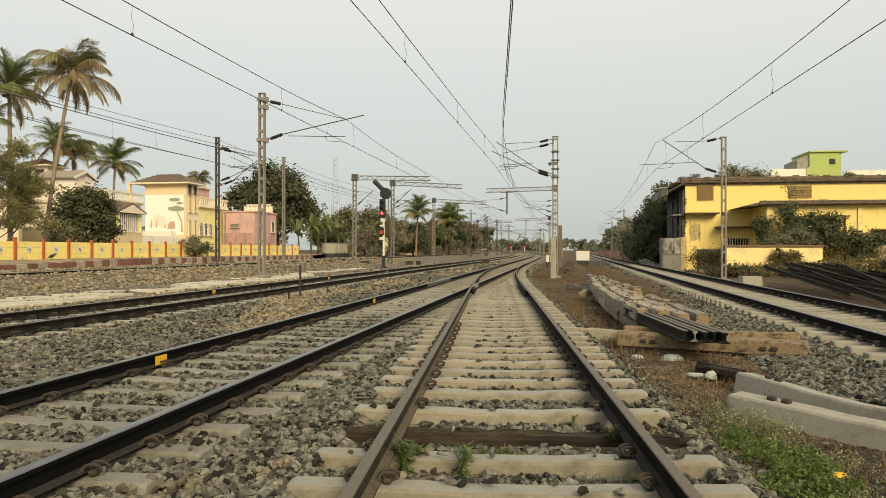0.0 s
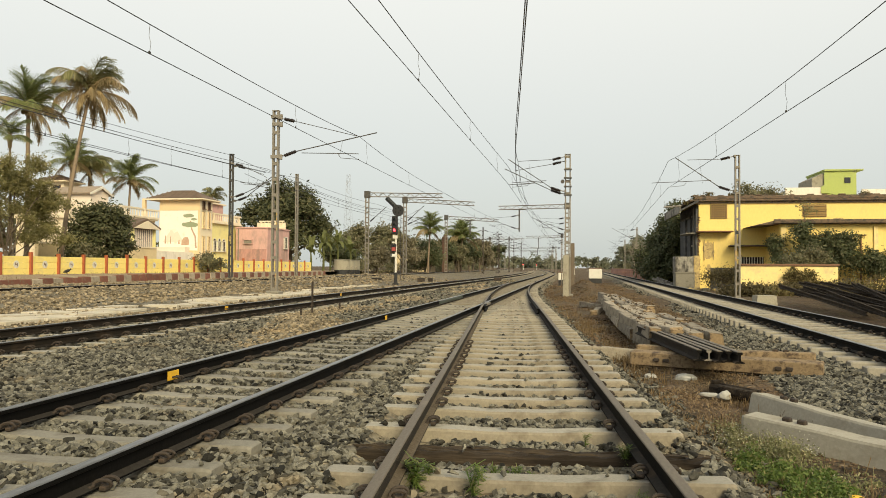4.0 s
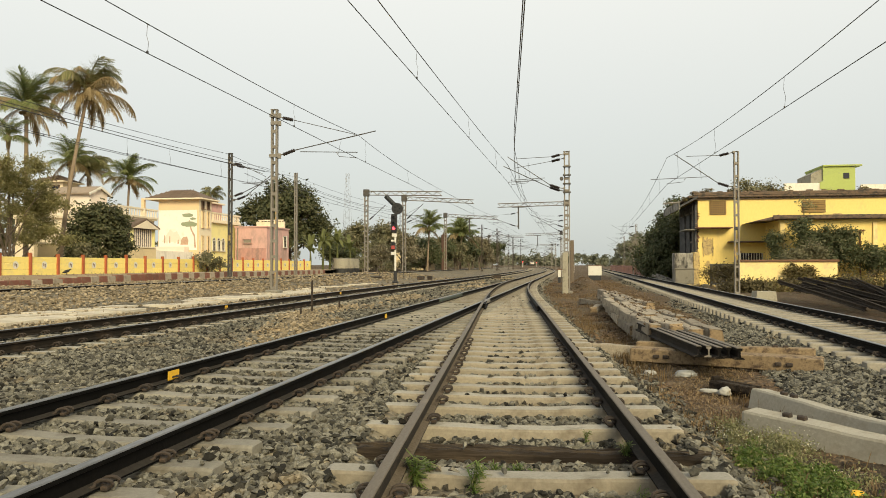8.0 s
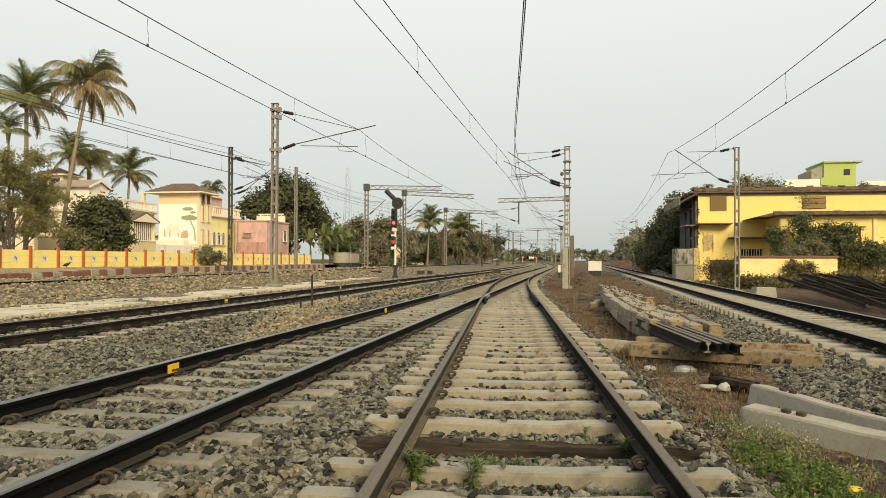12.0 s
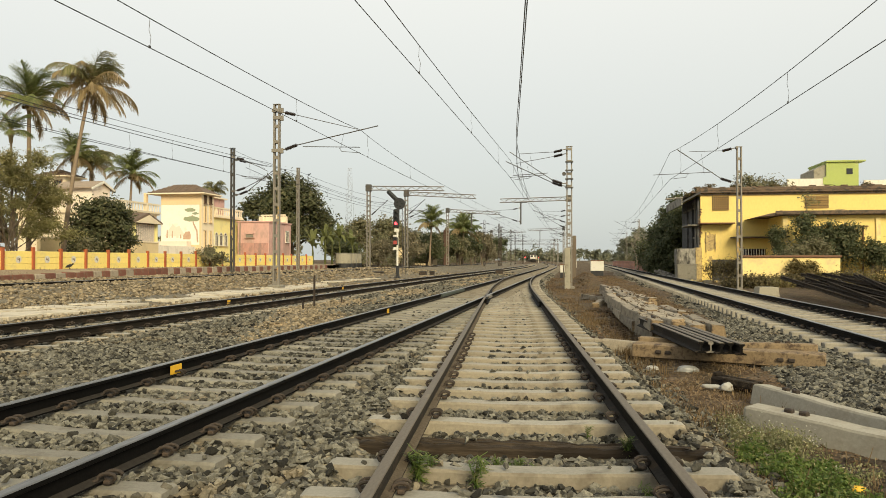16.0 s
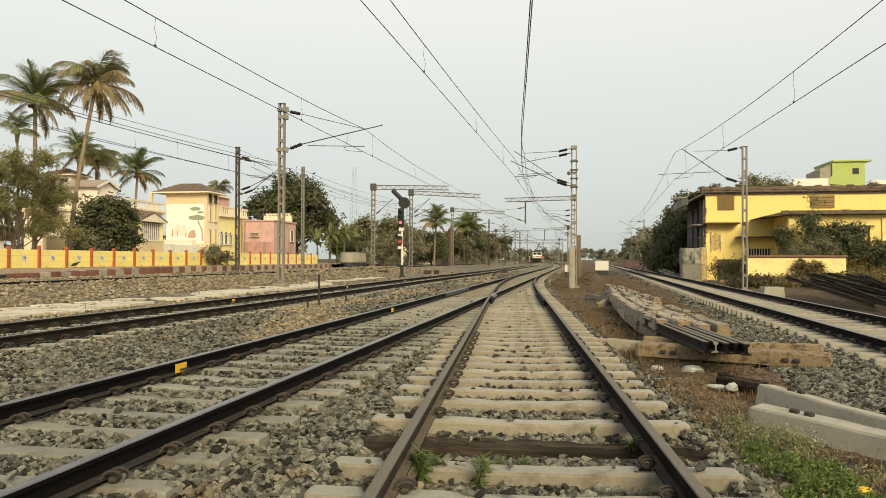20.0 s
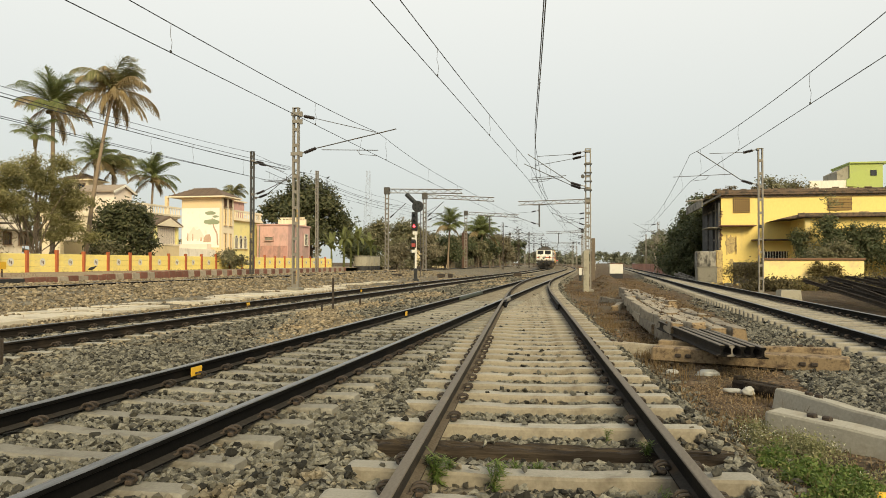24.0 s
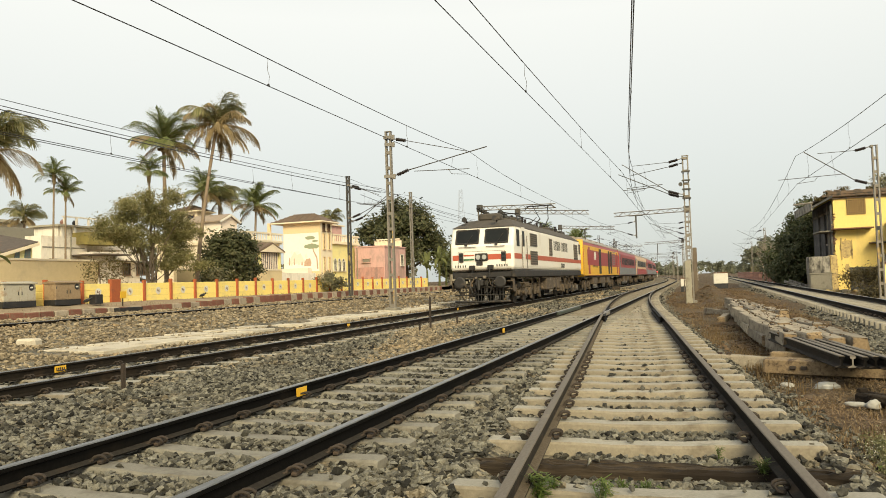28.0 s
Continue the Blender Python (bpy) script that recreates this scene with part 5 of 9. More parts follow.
def hip_roof(parent, x0, x1, y0, y1, z, rise, over=0.6, mat="roof_tile", ridge_along="x"):
    x0, x1, y0, y1 = x0 - over, x1 + over, y0 - over, y1 + over
    q = min(x1 - x0, y1 - y0) / 2
    if ridge_along == "x":
        a, b = (x0 + q, (y0 + y1) / 2), (x1 - q, (y0 + y1) / 2)
    else:
        a, b = ((x0 + x1) / 2, y0 + q), ((x0 + x1) / 2, y1 - q)
    vs = [(x0, y0, z), (x1, y0, z), (x1, y1, z), (x0, y1, z), (*a, z + rise), (*b, z + rise)]
    fs = [(0, 1, 5, 4), (2, 3, 4, 5), (1, 2, 5), (3, 0, 4)] if ridge_along == "x" else [(0, 1, 4), (1, 2, 5, 4), (2, 3, 5), (3, 0, 4, 5)]
    roof = part("roof", MB().add(vs, fs + [(3, 2, 1, 0)]), mat, parent, "brown tiled hipped roof")
    part("eave", MB().box(((x0 + x1) / 2, (y0 + y1) / 2, z - 0.06), (x1 - x0, y1 - y0, 0.12)), "cream", roof)
    n = int((x1 - x0) / 0.33)
    for k in range(n):
        x = x0 + (x1 - x0) * (k + 0.5) / n
        lo, hi = Vector((x, y0 + 0.02, z + 0.03)), None
        if ridge_along == "x":
            xr = min(max(x, a[0]), b[0])
            run = q * min(1.0, min(x - x0, x1 - x) / q)
            part("tile_course", MB().tube([lo, (x, y0 + run, z + rise * run / q + 0.03)], 0.055, 4), mat, roof)


# hipped house with a painted wall
hip = house("villa", "peach villa with a brown hipped roof and a painted mural wall", -40.3, -36.0, 67, 69.6, 0.6, 7.75, "peach")
hip_roof(hip, -40.9, -36.0, 67, 69.6, 7.78, 0.95, 0.62, ridge_along="x")
part("corner_strip", MB().box((-35.985, 68.3, 4.2), (0.03, 2.5, 7.1)), "cream", hip)
mural = part("mural", MB().box((-38.2, 66.985, 4.65), (4.1, 0.03, 3.95)), "mural_white", hip, "pale painted landscape with a tree and huts")
part("mural_border", MB().box((-38.2, 66.975, 6.66), (4.2, 0.05, 0.08)).box((-36.12, 66.975, 4.65), (0.07, 0.05, 3.95)), "peach", mural)
trunk_line = [(-36.42, 2.9), (-36.5, 4.0), (-36.85, 4.7), (-37.0, 5.6), (-36.9, 5.6), (-36.72, 4.75), (-36.36, 4.1), (-36.25, 2.9)]
part("mural_trunk", MB().prism(trunk_line, "y", 66.964, 66.972), "mural_brown", mural)
for k, (cx, cz, rx, rz) in enumerate(((-37.15, 6.1, 0.62, 0.2), (-36.95, 5.2, 0.8, 0.3), (-37.5, 5.25, 0.4, 0.2), (-36.6, 5.75, 0.35, 0.12))):
    part("mural_leaves", MB().prism([(cx + rx * math.cos(i * math.pi / 8) * random.uniform(0.8, 1.1), cz + rz * math.sin(i * math.pi / 8) * random.uniform(0.75, 1.1)) for i in range(16)], "y", 66.956 - 0.004 * k, 66.962 - 0.004 * k), "mural_tree", mural)
part("mural_hill", MB().prism([(-39.9, 3.5), (-39.4, 4.2), (-39.0, 4.75), (-38.7, 4.4), (-38.3, 4.55), (-37.9, 3.9), (-37.4, 3.5)], "y", 66.964, 66.97), "mural_pale", mural)
part("mural_hut", MB().prism([(-37.9, 3.2), (-37.85, 3.65), (-37.6, 3.95), (-37.2, 4.0), (-37.05, 3.6), (-37.1, 3.2)], "y", 66.954, 66.96), "mural_brown", mural)
for cx, cz, w, h in ((-39.6, 3.75, 0.16, 0.8), (-39.35, 3.6, 0.2, 0.55), (-39.05, 3.7, 0.14, 0.7), (-38.5, 3.6, 0.3, 0.5), (-38.15, 3.5, 0.18, 0.4)):
    part("mural_stroke", MB().prism([(cx - w / 2, cz - h / 2), (cx + w / 2, cz - h / 2), (cx + w * 0.35, cz + h / 2), (cx - w * 0.2, cz + h / 2)], "y", 66.954, 66.96), "mural_brown" if w < 0.19 else "mural_pale", mural)
part("low_roof_edge", MB().box((-38.6, 66.2, 2.2), (4.2, 1.3, 0.5)), "white_plaster", hip, "white-washed low roof edge")
part("tan_parapet", MB().box((-38.75, 66.4, 2.72), (3.6, 0.9, 0.55)), "mural_pale", hip)
for y in (67.7, 68.8):
    for z in (2.6, 5.05):
        window(hip, "E", -35.97, y, z - 0.1, 0.34, 1.55, "peach", 1)
    window(hip, "E", -35.97, y, 7.0 - 0.2, 0.34, 0.7, "brown_frame", 1)
part("rear_post", MB().box((-41.7, 66.6, 6.2), (0.3, 0.3, 3.2)), "peach", hip)

wing = house("villa_wing", "lemon-yellow house wing with arched windows", -41.5, -36.2, 69.65, 76.2, 0.6, 5.55, "lemon")
part("cornice", MB().box((-38.7, 73.0, 5.62), (5.6, 6.6, 0.16)), "cream", wing)
balustrade(wing, -36.1, 69.9, -36.1, 76.3, 5.7, "cream", 0.85, 0.45)
balustrade(wing, -41.5, 76.3, -36.1, 76.3, 5.7, "cream", 0.85, 0.45)
for y in (70.5, 71.5, 72.5):
    window(wing, "E", -36.19, y, 2.7, 0.6, 1.0, "white", 1, True)
part("stair_head", MB().box((-38.2, 72.6, 6.7), (2.4, 2.6, 1.9)), "pink", wing, "pink stair tower on the roof")
part("stair_roof", MB().box((-38.2, 72.6, 7.7), (2.9, 3.1, 0.14)), "cream", wing)

pinks = thing("pink_wall", "pink plastered wall end facing the tracks", "house")
part("wall_shell", MB().box((-33.9, 77.5, 2.9), (3.6, 6.2, 4.7)), "pink", pinks)
part("roof_slab", MB().box((-33.9, 77.5, 5.3), (3.8, 6.4, 0.14)), "pink", pinks)
part("rear_parapet", MB().box((-34.2, 80.4, 5.75), (3.4, 0.3, 0.9)), "cream", pinks)
balustrade(pinks, -35.6, 80.2, -32.6, 80.2, 5.5, "cream", 0.85, 0.4)
part("damp_band", MB().box((-33.9, 74.385, 1.9), (3.4, 0.02, 2.2)), "pink_damp", pinks, "stained lower wall")
part("rain_pipe", MB().tube([(-35.4, 74.33, 0.7), (-35.4, 74.33, 5.2)], 0.06, 6), "concrete_old", pinks)
window(pinks, "S", -34.3, 74.39, 3.6, 0.9, 0.35, "pink", 0, glass="concrete_old")
window(pinks, "E", -32.09, 79.4, 3.2, 0.8, 1.2, "white", 1)

# house with portico and roof terrace
por = house("terrace_house", "cream house with a roof terrace and a small gabled porch", -44.0, -34.8, 52.3, 57.2, 0.6, 4.95, "cream")
part("terrace_slab", MB().box((-39.4, 54.7, 5.0), (9.6, 5.2, 0.14)), "cream", por)
balustrade(por, -34.6, 52.2, -34.6, 57.3, 5.05, "cream", 0.75, 0.36)
balustrade(por, -44.0, 52.2, -34.6, 52.2, 5.05, "cream", 0.75, 0.36)
part("balcony", MB().box((-34.0, 53.4, 2.0), (1.8, 3.6, 0.8)), "white_plaster", por, "white solid balcony front")
part("balcony_run", MB().box((-34.2, 58.3, 2.0), (1.2, 6.0, 0.75)), "white_plaster", por, "white-washed low roof edge")
for y in (51.8, 54.8):
    part("porch_pillar", MB().box((-33.4, y, 3.3), (0.22, 0.22, 2.0), ch=0.02), "lemon", por)
part("porch_roof", MB().prism([(51.3, 4.2), (53.3, 4.9), (55.3, 4.2), (55.3, 4.06), (51.3, 4.06)], "x", -34.8, -33.1), "roof_tile", por, "small brown gabled porch roof")
part("porch_gable", MB().prism([(51.5, 4.07), (53.3, 4.72), (55.1, 4.07)], "x", -33.1, -33.02), "cream", por)
part("porch_gate", MB().box((-33.45, 53.3, 3.2), (0.05, 2.6, 1.6)), "rose_white", por, "pale folding grille")
for k in range(9):
    part("grille_bar", MB().box((-33.41, 52.15 + 0.28 * k, 3.2), (0.03, 0.03, 1.65)), "galv_dark", por)
window(por, "E", -34.79, 56.3, 3.0, 0.9, 1.2, "lemon", 1)

# gabled house
gab = house("gabled_house", "pale pink two-storey house with a brown gabled roof", -47.6, -44.0, 61.6, 64.2, 0.6, 7.95, "rose_white")
part("gable", MB().prism([(61.6, 7.95), (62.9, 8.45), (64.2, 7.95)], "x", -47.6, -44.0), "rose_white", gab)
part("roof", MB().prism([(61.2, 7.92), (62.9, 8.66), (64.6, 7.92), (64.6, 7.8), (62.9, 8.52), (61.2, 7.8)], "x", -48.0, -43.8), "roof_tile_pale", gab, "pale brown tiled gabled roof")
part("barge_board", MB().prism([(61.15, 7.88), (62.9, 8.64), (64.65, 7.88), (64.65, 7.7), (62.9, 8.42), (61.15, 7.7)], "x", -43.8, -43.7), "white", gab)
window(gab, "S", -47.6, 61.59, 3.2, 1.1, 1.2, "brown_frame", 2)
part("canopy", MB().box((-47.6, 60.95, 4.5), (1.8, 0.9, 0.1)), "white_plaster", gab)
part("side_room", MB().box((-48.9, 62.4, 3.4), (2.6, 3.0, 5.6)), "rose_white", gab)
part("wall_hole", MB().tube([(-46.5, 61.57, 6.6), (-46.5, 61.5, 6.6)], 0.32, 14), "black", gab, "round dark fan opening")
tall = house("tall_house", "cream upper storey with a brown hipped roof", -54.6, -51.7, 68.0, 70.4, 0.6, 9.85, "cream")
hip_roof(tall, -54.6, -51.7, 68.0, 70.4, 9.9, 0.75, 0.45)
window(tall, "S", -52.5, 67.99, 8.4, 0.8, 1.0, "brown_frame", 1)
t = thing("water_tank", "black plastic water tank on a wall", "tank", pose(-44.8, 54.0, 1.9))
part("tank_body", MB().tube([(0, 0, 0), (0, 0, 0.1), (0, 0, 1.3), (0, 0, 1.5), (0, 0, 1.6)], [0.62, 0.65, 0.65, 0.5, 0.28], 16), "black", t)
part("tank_stand", MB().box((0, 0, -0.7), (1.7, 1.7, 1.4)), "tan", t)

# low compound wall and small buildings behind it
comp = thing("compound_wall", "tan plastered compound wall", "wall", group="walls behind the platform")
part("wall_run", MB().box((-31.0, 18.5, 1.75), (0.25, 27.0, 2.3)), "tan", comp)
part("coping", MB().box((-31.0, 18.5, 2.93), (0.35, 27.0, 0.1)), "cream", comp)
comp2 = thing("compound_wall", "tan plastered compound wall with a gap for trees", "wall", group="walls behind the platform")
part("wall_run", MB().box((-32.2, 46.5, 1.55), (0.25, 13.0, 1.9)), "tan", comp2)
part("coping", MB().box((-32.2, 46.5, 2.55), (0.35, 13.0, 0.1)), "cream", comp2)

shed = house("shed", "tan shed with a sloping dark sheet roof", -46.0, -40.0, 30.3, 36.0, 0.6, 2.7, "lemon")
part("gable_end", MB().prism([(30.3, 2.6), (36.0, 2.6), (36.0, 4.35), (30.3, 2.68)], "x", -46.0, -40.0), "lemon", shed)
part("roof", MB().add([(-39.8, 30.0, 2.75), (-39.8, 36.3, 4.6), (-47.0, 36.3, 5.9), (-47.0, 30.0, 4.2), (-39.8, 30.0, 2.63), (-39.8, 36.3, 4.48), (-47.0, 36.3, 5.78), (-47.0, 30.0, 4.08)],
                      [(0, 1, 2, 3), (4, 7, 6, 5), (0, 4, 5, 1), (1, 5, 6, 2), (2, 6, 7, 3), (3, 7, 4, 0)]), "sheet_roof", shed, "dark patched sheet roof")
part("roof_edge", MB().prism([(30.0, 2.5), (36.3, 4.34), (36.3, 4.54), (30.0, 2.7)], "x", -39.78, -39.7), "cream", shed)
for y, w, h in ((34.8, 0.5, 1.35), (35.55, 0.62, 1.5)):
    part("painted_panel", MB().prism([(y - w / 2, 2.7), (y + w / 2, 2.7), (y + w / 2, 2.7 + h), (y - w * 0.1, 2.6 + h)], "x", -39.99, -39.96), "teal_patch", shed, "teal patterned panel")
back = house("long_house", "pale flat-roofed house far behind", -82.0, -70.0, 46.0, 62.2, 0.6, 9.0, "white_plaster")
part("roof_slab", MB().box((-76.0, 54.0, 9.15), (13.4, 17.4, 0.3)), "concrete", back)
window(back, "E", -69.99, 59.5, 6.6, 1.4, 1.2, "brown_frame", 2)
window(back, "E", -69.99, 55.5, 6.6, 1.4, 1.2, "brown_frame", 2)
old = thing("old_wall", "tall blackened plaster wall", "wall", group="walls behind the platform")
part("wall_run", MB().box((-52.2, 43.0, 3.65), (0.35, 9.0, 6.1)), "concrete_old", old)
whi = house("flat_house", "off-white flat-roofed house with an olive upper room", -47.6, -46.0, 42.2, 46.6, 0.6, 5.6, "white_plaster")
part("upper_room", MB().box((-47.7, 48.2, 5.6), (2.4, 8.0, 1.7)), "white_plaster", whi)
part("roof_slab", MB().box((-47.6, 48.2, 6.5), (3.0, 8.6, 0.14)), "concrete", whi)
for y in (44.4, 45.6):
    part("roof_post", MB().box((-46.3, y, 6.05), (0.16, 0.16, 0.9)), "white_plaster", whi)
part("wall_band", MB().box((-45.98, 44.3, 4.75), (0.05, 4.0, 0.07)), "concrete_old", whi)
part("olive_room", MB().box((-45.6, 47.3, 5.5), (1.6, 3.6, 0.95)), "olive_wall", whi, "olive painted overhanging room")
part("shed_roof", MB().box((-44.6, 46.6, 4.15), (3.0, 3.4, 0.1), pose(0, 0, 0)), "sheet_roof", whi)
part("lower_room", MB().box((-45.4, 48.4, 2.3), (1.4, 5.2, 4.2)), "white_plaster", whi)
for k in range(7):
    part("parapet_post", MB().box((-46.25, 44.6 + 1.2 * k, 6.9), (0.14, 0.14, 0.7)), "white_plaster", whi)
part("parapet_rail", MB().box((-46.25, 48.2, 7.2), (0.12, 7.6, 0.1)), "white_plaster", whi)
for k, y in enumerate((44.9, 46.1, 50.2)):
    part("roof_pot", MB().tube([(-46.7, y, 6.55), (-46.7, y, 6.8), (-46.7, y, 7.0)], [0.16, 0.24, 0.14], 10), "black" if k == 1 else "red_tub", whi)
for y in (46.0, 49.4, 51.0):
    window(whi, "E", -44.68, y, 2.6, 0.7, 0.9, "brown_frame", 2)
part("sun_shade", MB().box((-44.3, 49.6, 3.7), (0.8, 4.4, 0.08)), "concrete_old", whi)
part("drain_pipe", MB().tube([(-45.95, 44.9, 1.0), (-45.95, 44.9, 5.6)], 0.06, 6), "concrete", whi)
part("awning", MB().box((-45.6, 43.4, 3.55), (0.9, 1.1, 0.07)), "sheet_roof", whi)
for y in (43.3, 45.6):
    window(whi, "E", -45.98, y, 3.0, 0.7, 0.8, "brown_frame", 1)
upp = house("roof_house", "cream two-storey house with a jutting flat roof", -64.0, -60.0, 58.4, 68.0, 0.6, 7.7, "white_plaster")
part("roof_slab", MB().box((-61.7, 63.2, 7.85), (5.0, 10.6, 0.2)), "cream", upp)
for y in (60.0, 62.5):
    window(upp, "E", -59.98, y, 6.2, 0.8, 1.0, "brown_frame", 1)
ocr = house("ochre_house", "small brown-roofed house with orange doors", -58.0, -50.5, 36.0, 41.6, 0.6, 4.3, "peach")
part("roof_slab", MB().box((-54.2, 38.8, 4.4), (8.0, 6.2, 0.2)), "sheet_roof", ocr)

far_house = house("far_house", "small white-washed house among the trees", -29.6, -23.7, 122.0, 128.0, 0.3, 4.4, "tan")
part("roof_slab", MB().box((-26.6, 125.0, 4.45), (6.4, 6.6, 0.16)), "concrete", far_house)
for x in (-24.6, -26.4):
    window(far_house, "S", x, 121.99, 2.8, 0.8, 1.0, "brown_frame", 1)

# far lattice radio tower
t = thing("radio_tower", "thin pale lattice radio tower far behind the trees", "tower", pose(-69.9, 225, 0))
for sx in (-1, 1):
    for sy in (-1, 1):
        part("tower_leg", MB().tube([(sx * 1.6, sy * 1.6, 0), (sx * 0.45, sy * 0.45, 30.5)], 0.022, 4), "galv", t)
for k in range(18):
    q = k / 18
    w, w2 = 1.6 - 1.15 * q, 1.6 - 1.15 * (k + 1) / 18
    part("brace", MB().tube([(-w, -w, 30.5 * q), (w2, -w2, 30.5 * (k + 1) / 18)], 0.022, 4).tube([(w, -w, 30.5 * q), (-w2, -w2, 30.5 * (k + 1) / 18)], 0.022, 4), "galv", t)

# ---- yellow station building on the right ----
M["ochre"] = material("ochre_paint", (0.84, 0.64, 0.21), (0.77, 0.58, 0.18), (0.60, 0.46, 0.20), 0.85, grain=0.12, patch=1.3, bump=0.12, stain_at=(0.55, 0.85), stretch=(1, 1, 0.45))
M["ochre_pale"] = material("pale_ochre_paint", (0.86, 0.68, 0.29), (0.80, 0.62, 0.25), (0.60, 0.47, 0.26), 0.88, grain=0.12, patch=0.7, bump=0.15, stain_at=(0.52, 0.75))
M["dirty_slab"] = material("mouldy_slab", (0.19, 0.125, 0.078), (0.11, 0.08, 0.056), (0.05, 0.043, 0.035), 0.92, grain=0.08, patch=0.35, bump=0.6, stain_at=(0.46, 0.62), stretch=(1, 1, 1.6))
# bare grey wall; shade of the side away from the sun darkens the colour
M["bare_wall"] = material("bare_shaded_wall", (0.075, 0.075, 0.073), (0.04, 0.04, 0.042), (0.17, 0.16, 0.14), 0.92, grain=0.1, patch=0.7, bump=0.6, stain_at=(0.52, 0.68), stretch=(1, 1, 0.5))
M["stained_white"] = material("black_stained_whitewash", (0.36, 0.335, 0.28), (0.25, 0.23, 0.19), (0.05, 0.045, 0.038), 0.92, grain=0.08, patch=0.5, bump=0.4, stain_at=(0.42, 0.6), stretch=(1, 1, 0.5))
M["grille"] = material("brown_grille", (0.30, 0.19, 0.06), (0.22, 0.14, 0.05), None, 0.8, grain=0.05, bump=0.1)
M["brick_dark"] = material("old_dark_brick", (0.16, 0.085, 0.055), (0.09, 0.055, 0.04), (0.05, 0.04, 0.033), 0.92, grain=0.05, patch=0.3, bump=0.4, vary=0.3)
M["red_slab"] = material("red_brown_slab", (0.2, 0.1, 0.055), (0.14, 0.075, 0.042), (0.08, 0.06, 0.042), 0.9, grain=0.08, patch=0.6, bump=0.3)
M["fallen_plaster"] = material("fallen_plaster", (0.56, 0.42, 0.17), (0.40, 0.295, 0.135), (0.27, 0.2, 0.11), 0.92, grain=0.15, patch=0.25, bump=0.5, stain_at=(0.5, 0.6))
M["fence_red"] = material("faded_red_paint", (0.34, 0.17, 0.125), (0.28, 0.14, 0.1), (0.3, 0.22, 0.17), 0.85, grain=0.1, patch=0.6, bump=0.1, vary=0.2)
M["plank"] = material("faded_planks", (0.44, 0.33, 0.20), (0.35, 0.26, 0.155), (0.28, 0.2, 0.12), 0.9, grain=0.04, patch=0.4, bump=0.4, stretch=(1, 1, 0.2), vary=0.15)
M["lime"] = material("lime_green_paint", (0.40, 0.46, 0.135), (0.36, 0.42, 0.125), (0.34, 0.37, 0.17), 0.85, grain=0.15, patch=1.2, bump=0.1)

yb = thing("station_building", "old two-storey yellow plastered building with mouldy concrete slabs", "building")
part("wall_shell", MB().box((26.0, 71.0, 3.2), (30.4, 10.0, 7.5)), "ochre", yb)
part("side_wall", MB().box((10.74, 71.2, 3.1), (0.12, 9.5, 7.2)), "bare_wall", yb, "bare unplastered side wall, coloured dark as in shade")
part("roof_slab", MB().box((25.7, 71.0, 7.02), (31.4, 10.7, 0.18), ch=0.03), "dirty_slab", yb)
part("parapet", MB().box((25.9, 65.75, 7.24), (31.0, 0.25, 0.3), ch=0.04), "dirty_slab", yb)
part("cornice_band", MB().box((25.9, 65.93, 6.83), (30.6, 0.14, 0.14)), "dirty_slab", yb)
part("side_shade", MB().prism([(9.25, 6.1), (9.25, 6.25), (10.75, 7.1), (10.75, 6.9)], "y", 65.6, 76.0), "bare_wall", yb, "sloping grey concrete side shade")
part("side_fascia", MB().box((9.22, 70.8, 6.3), (0.1, 10.4, 0.7)), "stained_white", yb)
vent = part("vent", MB().box((12.45, 65.97, 6.08), (1.34, 0.04, 1.22)), "brown_frame", yb, "brown pierced ventilation grille")
for k in range(8):
    part("grille_bar", MB().box((11.86 + 0.17 * k, 65.93, 6.08), (0.06, 0.06, 1.22)), "grille", vent)
    part("grille_bar", MB().box((12.45, 65.92, 5.55 + 0.155 * k), (1.34, 0.05, 0.055)), "grille", vent)
lou = part("louvre", MB().box((20.1, 65.97, 6.1), (1.85, 0.04, 1.05)), "brown_frame", yb, "brown boarded louvre window")
for k in range(5):
    part("slat", MB().box((20.1 + (0.03 if k % 2 else -0.03), 65.91, 5.68 + 0.21 * k), (1.75, 0.06, 0.17), pose(0, 0, 0)), "grille", lou)
part("window_shade", MB().box((12.0, 65.55, 4.32), (2.9, 1.1, 0.12), ch=0.03), "red_slab", yb, "red-brown concrete window shade")
part("window_shade", MB().box((15.0, 65.4, 3.12), (3.6, 1.3, 0.12), ch=0.03), "dirty_slab", yb, "mouldy concrete window shade")
for x0, z0, w, h in ((11.1, 1.9, 1.0, 1.75), (11.35, 0.9, 0.5, 0.7), (13.9, 2.0, 0.55, 0.4), (17.1, 5.2, 0.5, 0.25), (21.5, 5.3, 0.9, 0.2)):
    ring = [(x0 + w * (0.5 + 0.5 * math.cos(k * math.pi / 9) * random.uniform(0.6, 1.05)), z0 + h * (0.5 + 0.5 * math.sin(k * math.pi / 9) * random.uniform(0.7, 1.05))) for k in range(18)]
    part("stain_patch", MB().prism(ring, "y", 65.985, 65.996), "fallen_plaster", yb, "patch where the plaster has fallen off")
part("doorway", MB().box((12.9, 65.985, 0.3), (2.3, 0.03, 1.9)), "bare_wall", yb, "dark opening near the ground")
low_window = part("window", MB().box((15.1, 65.97, 1.75), (1.9, 0.04, 0.85)), "dark_glass", yb, "dark barred window")
for k in range(9):
    part("window_bar", MB().box((14.25 + 0.215 * k, 65.93, 1.75), (0.05, 0.04, 0.85)), "white", low_window)
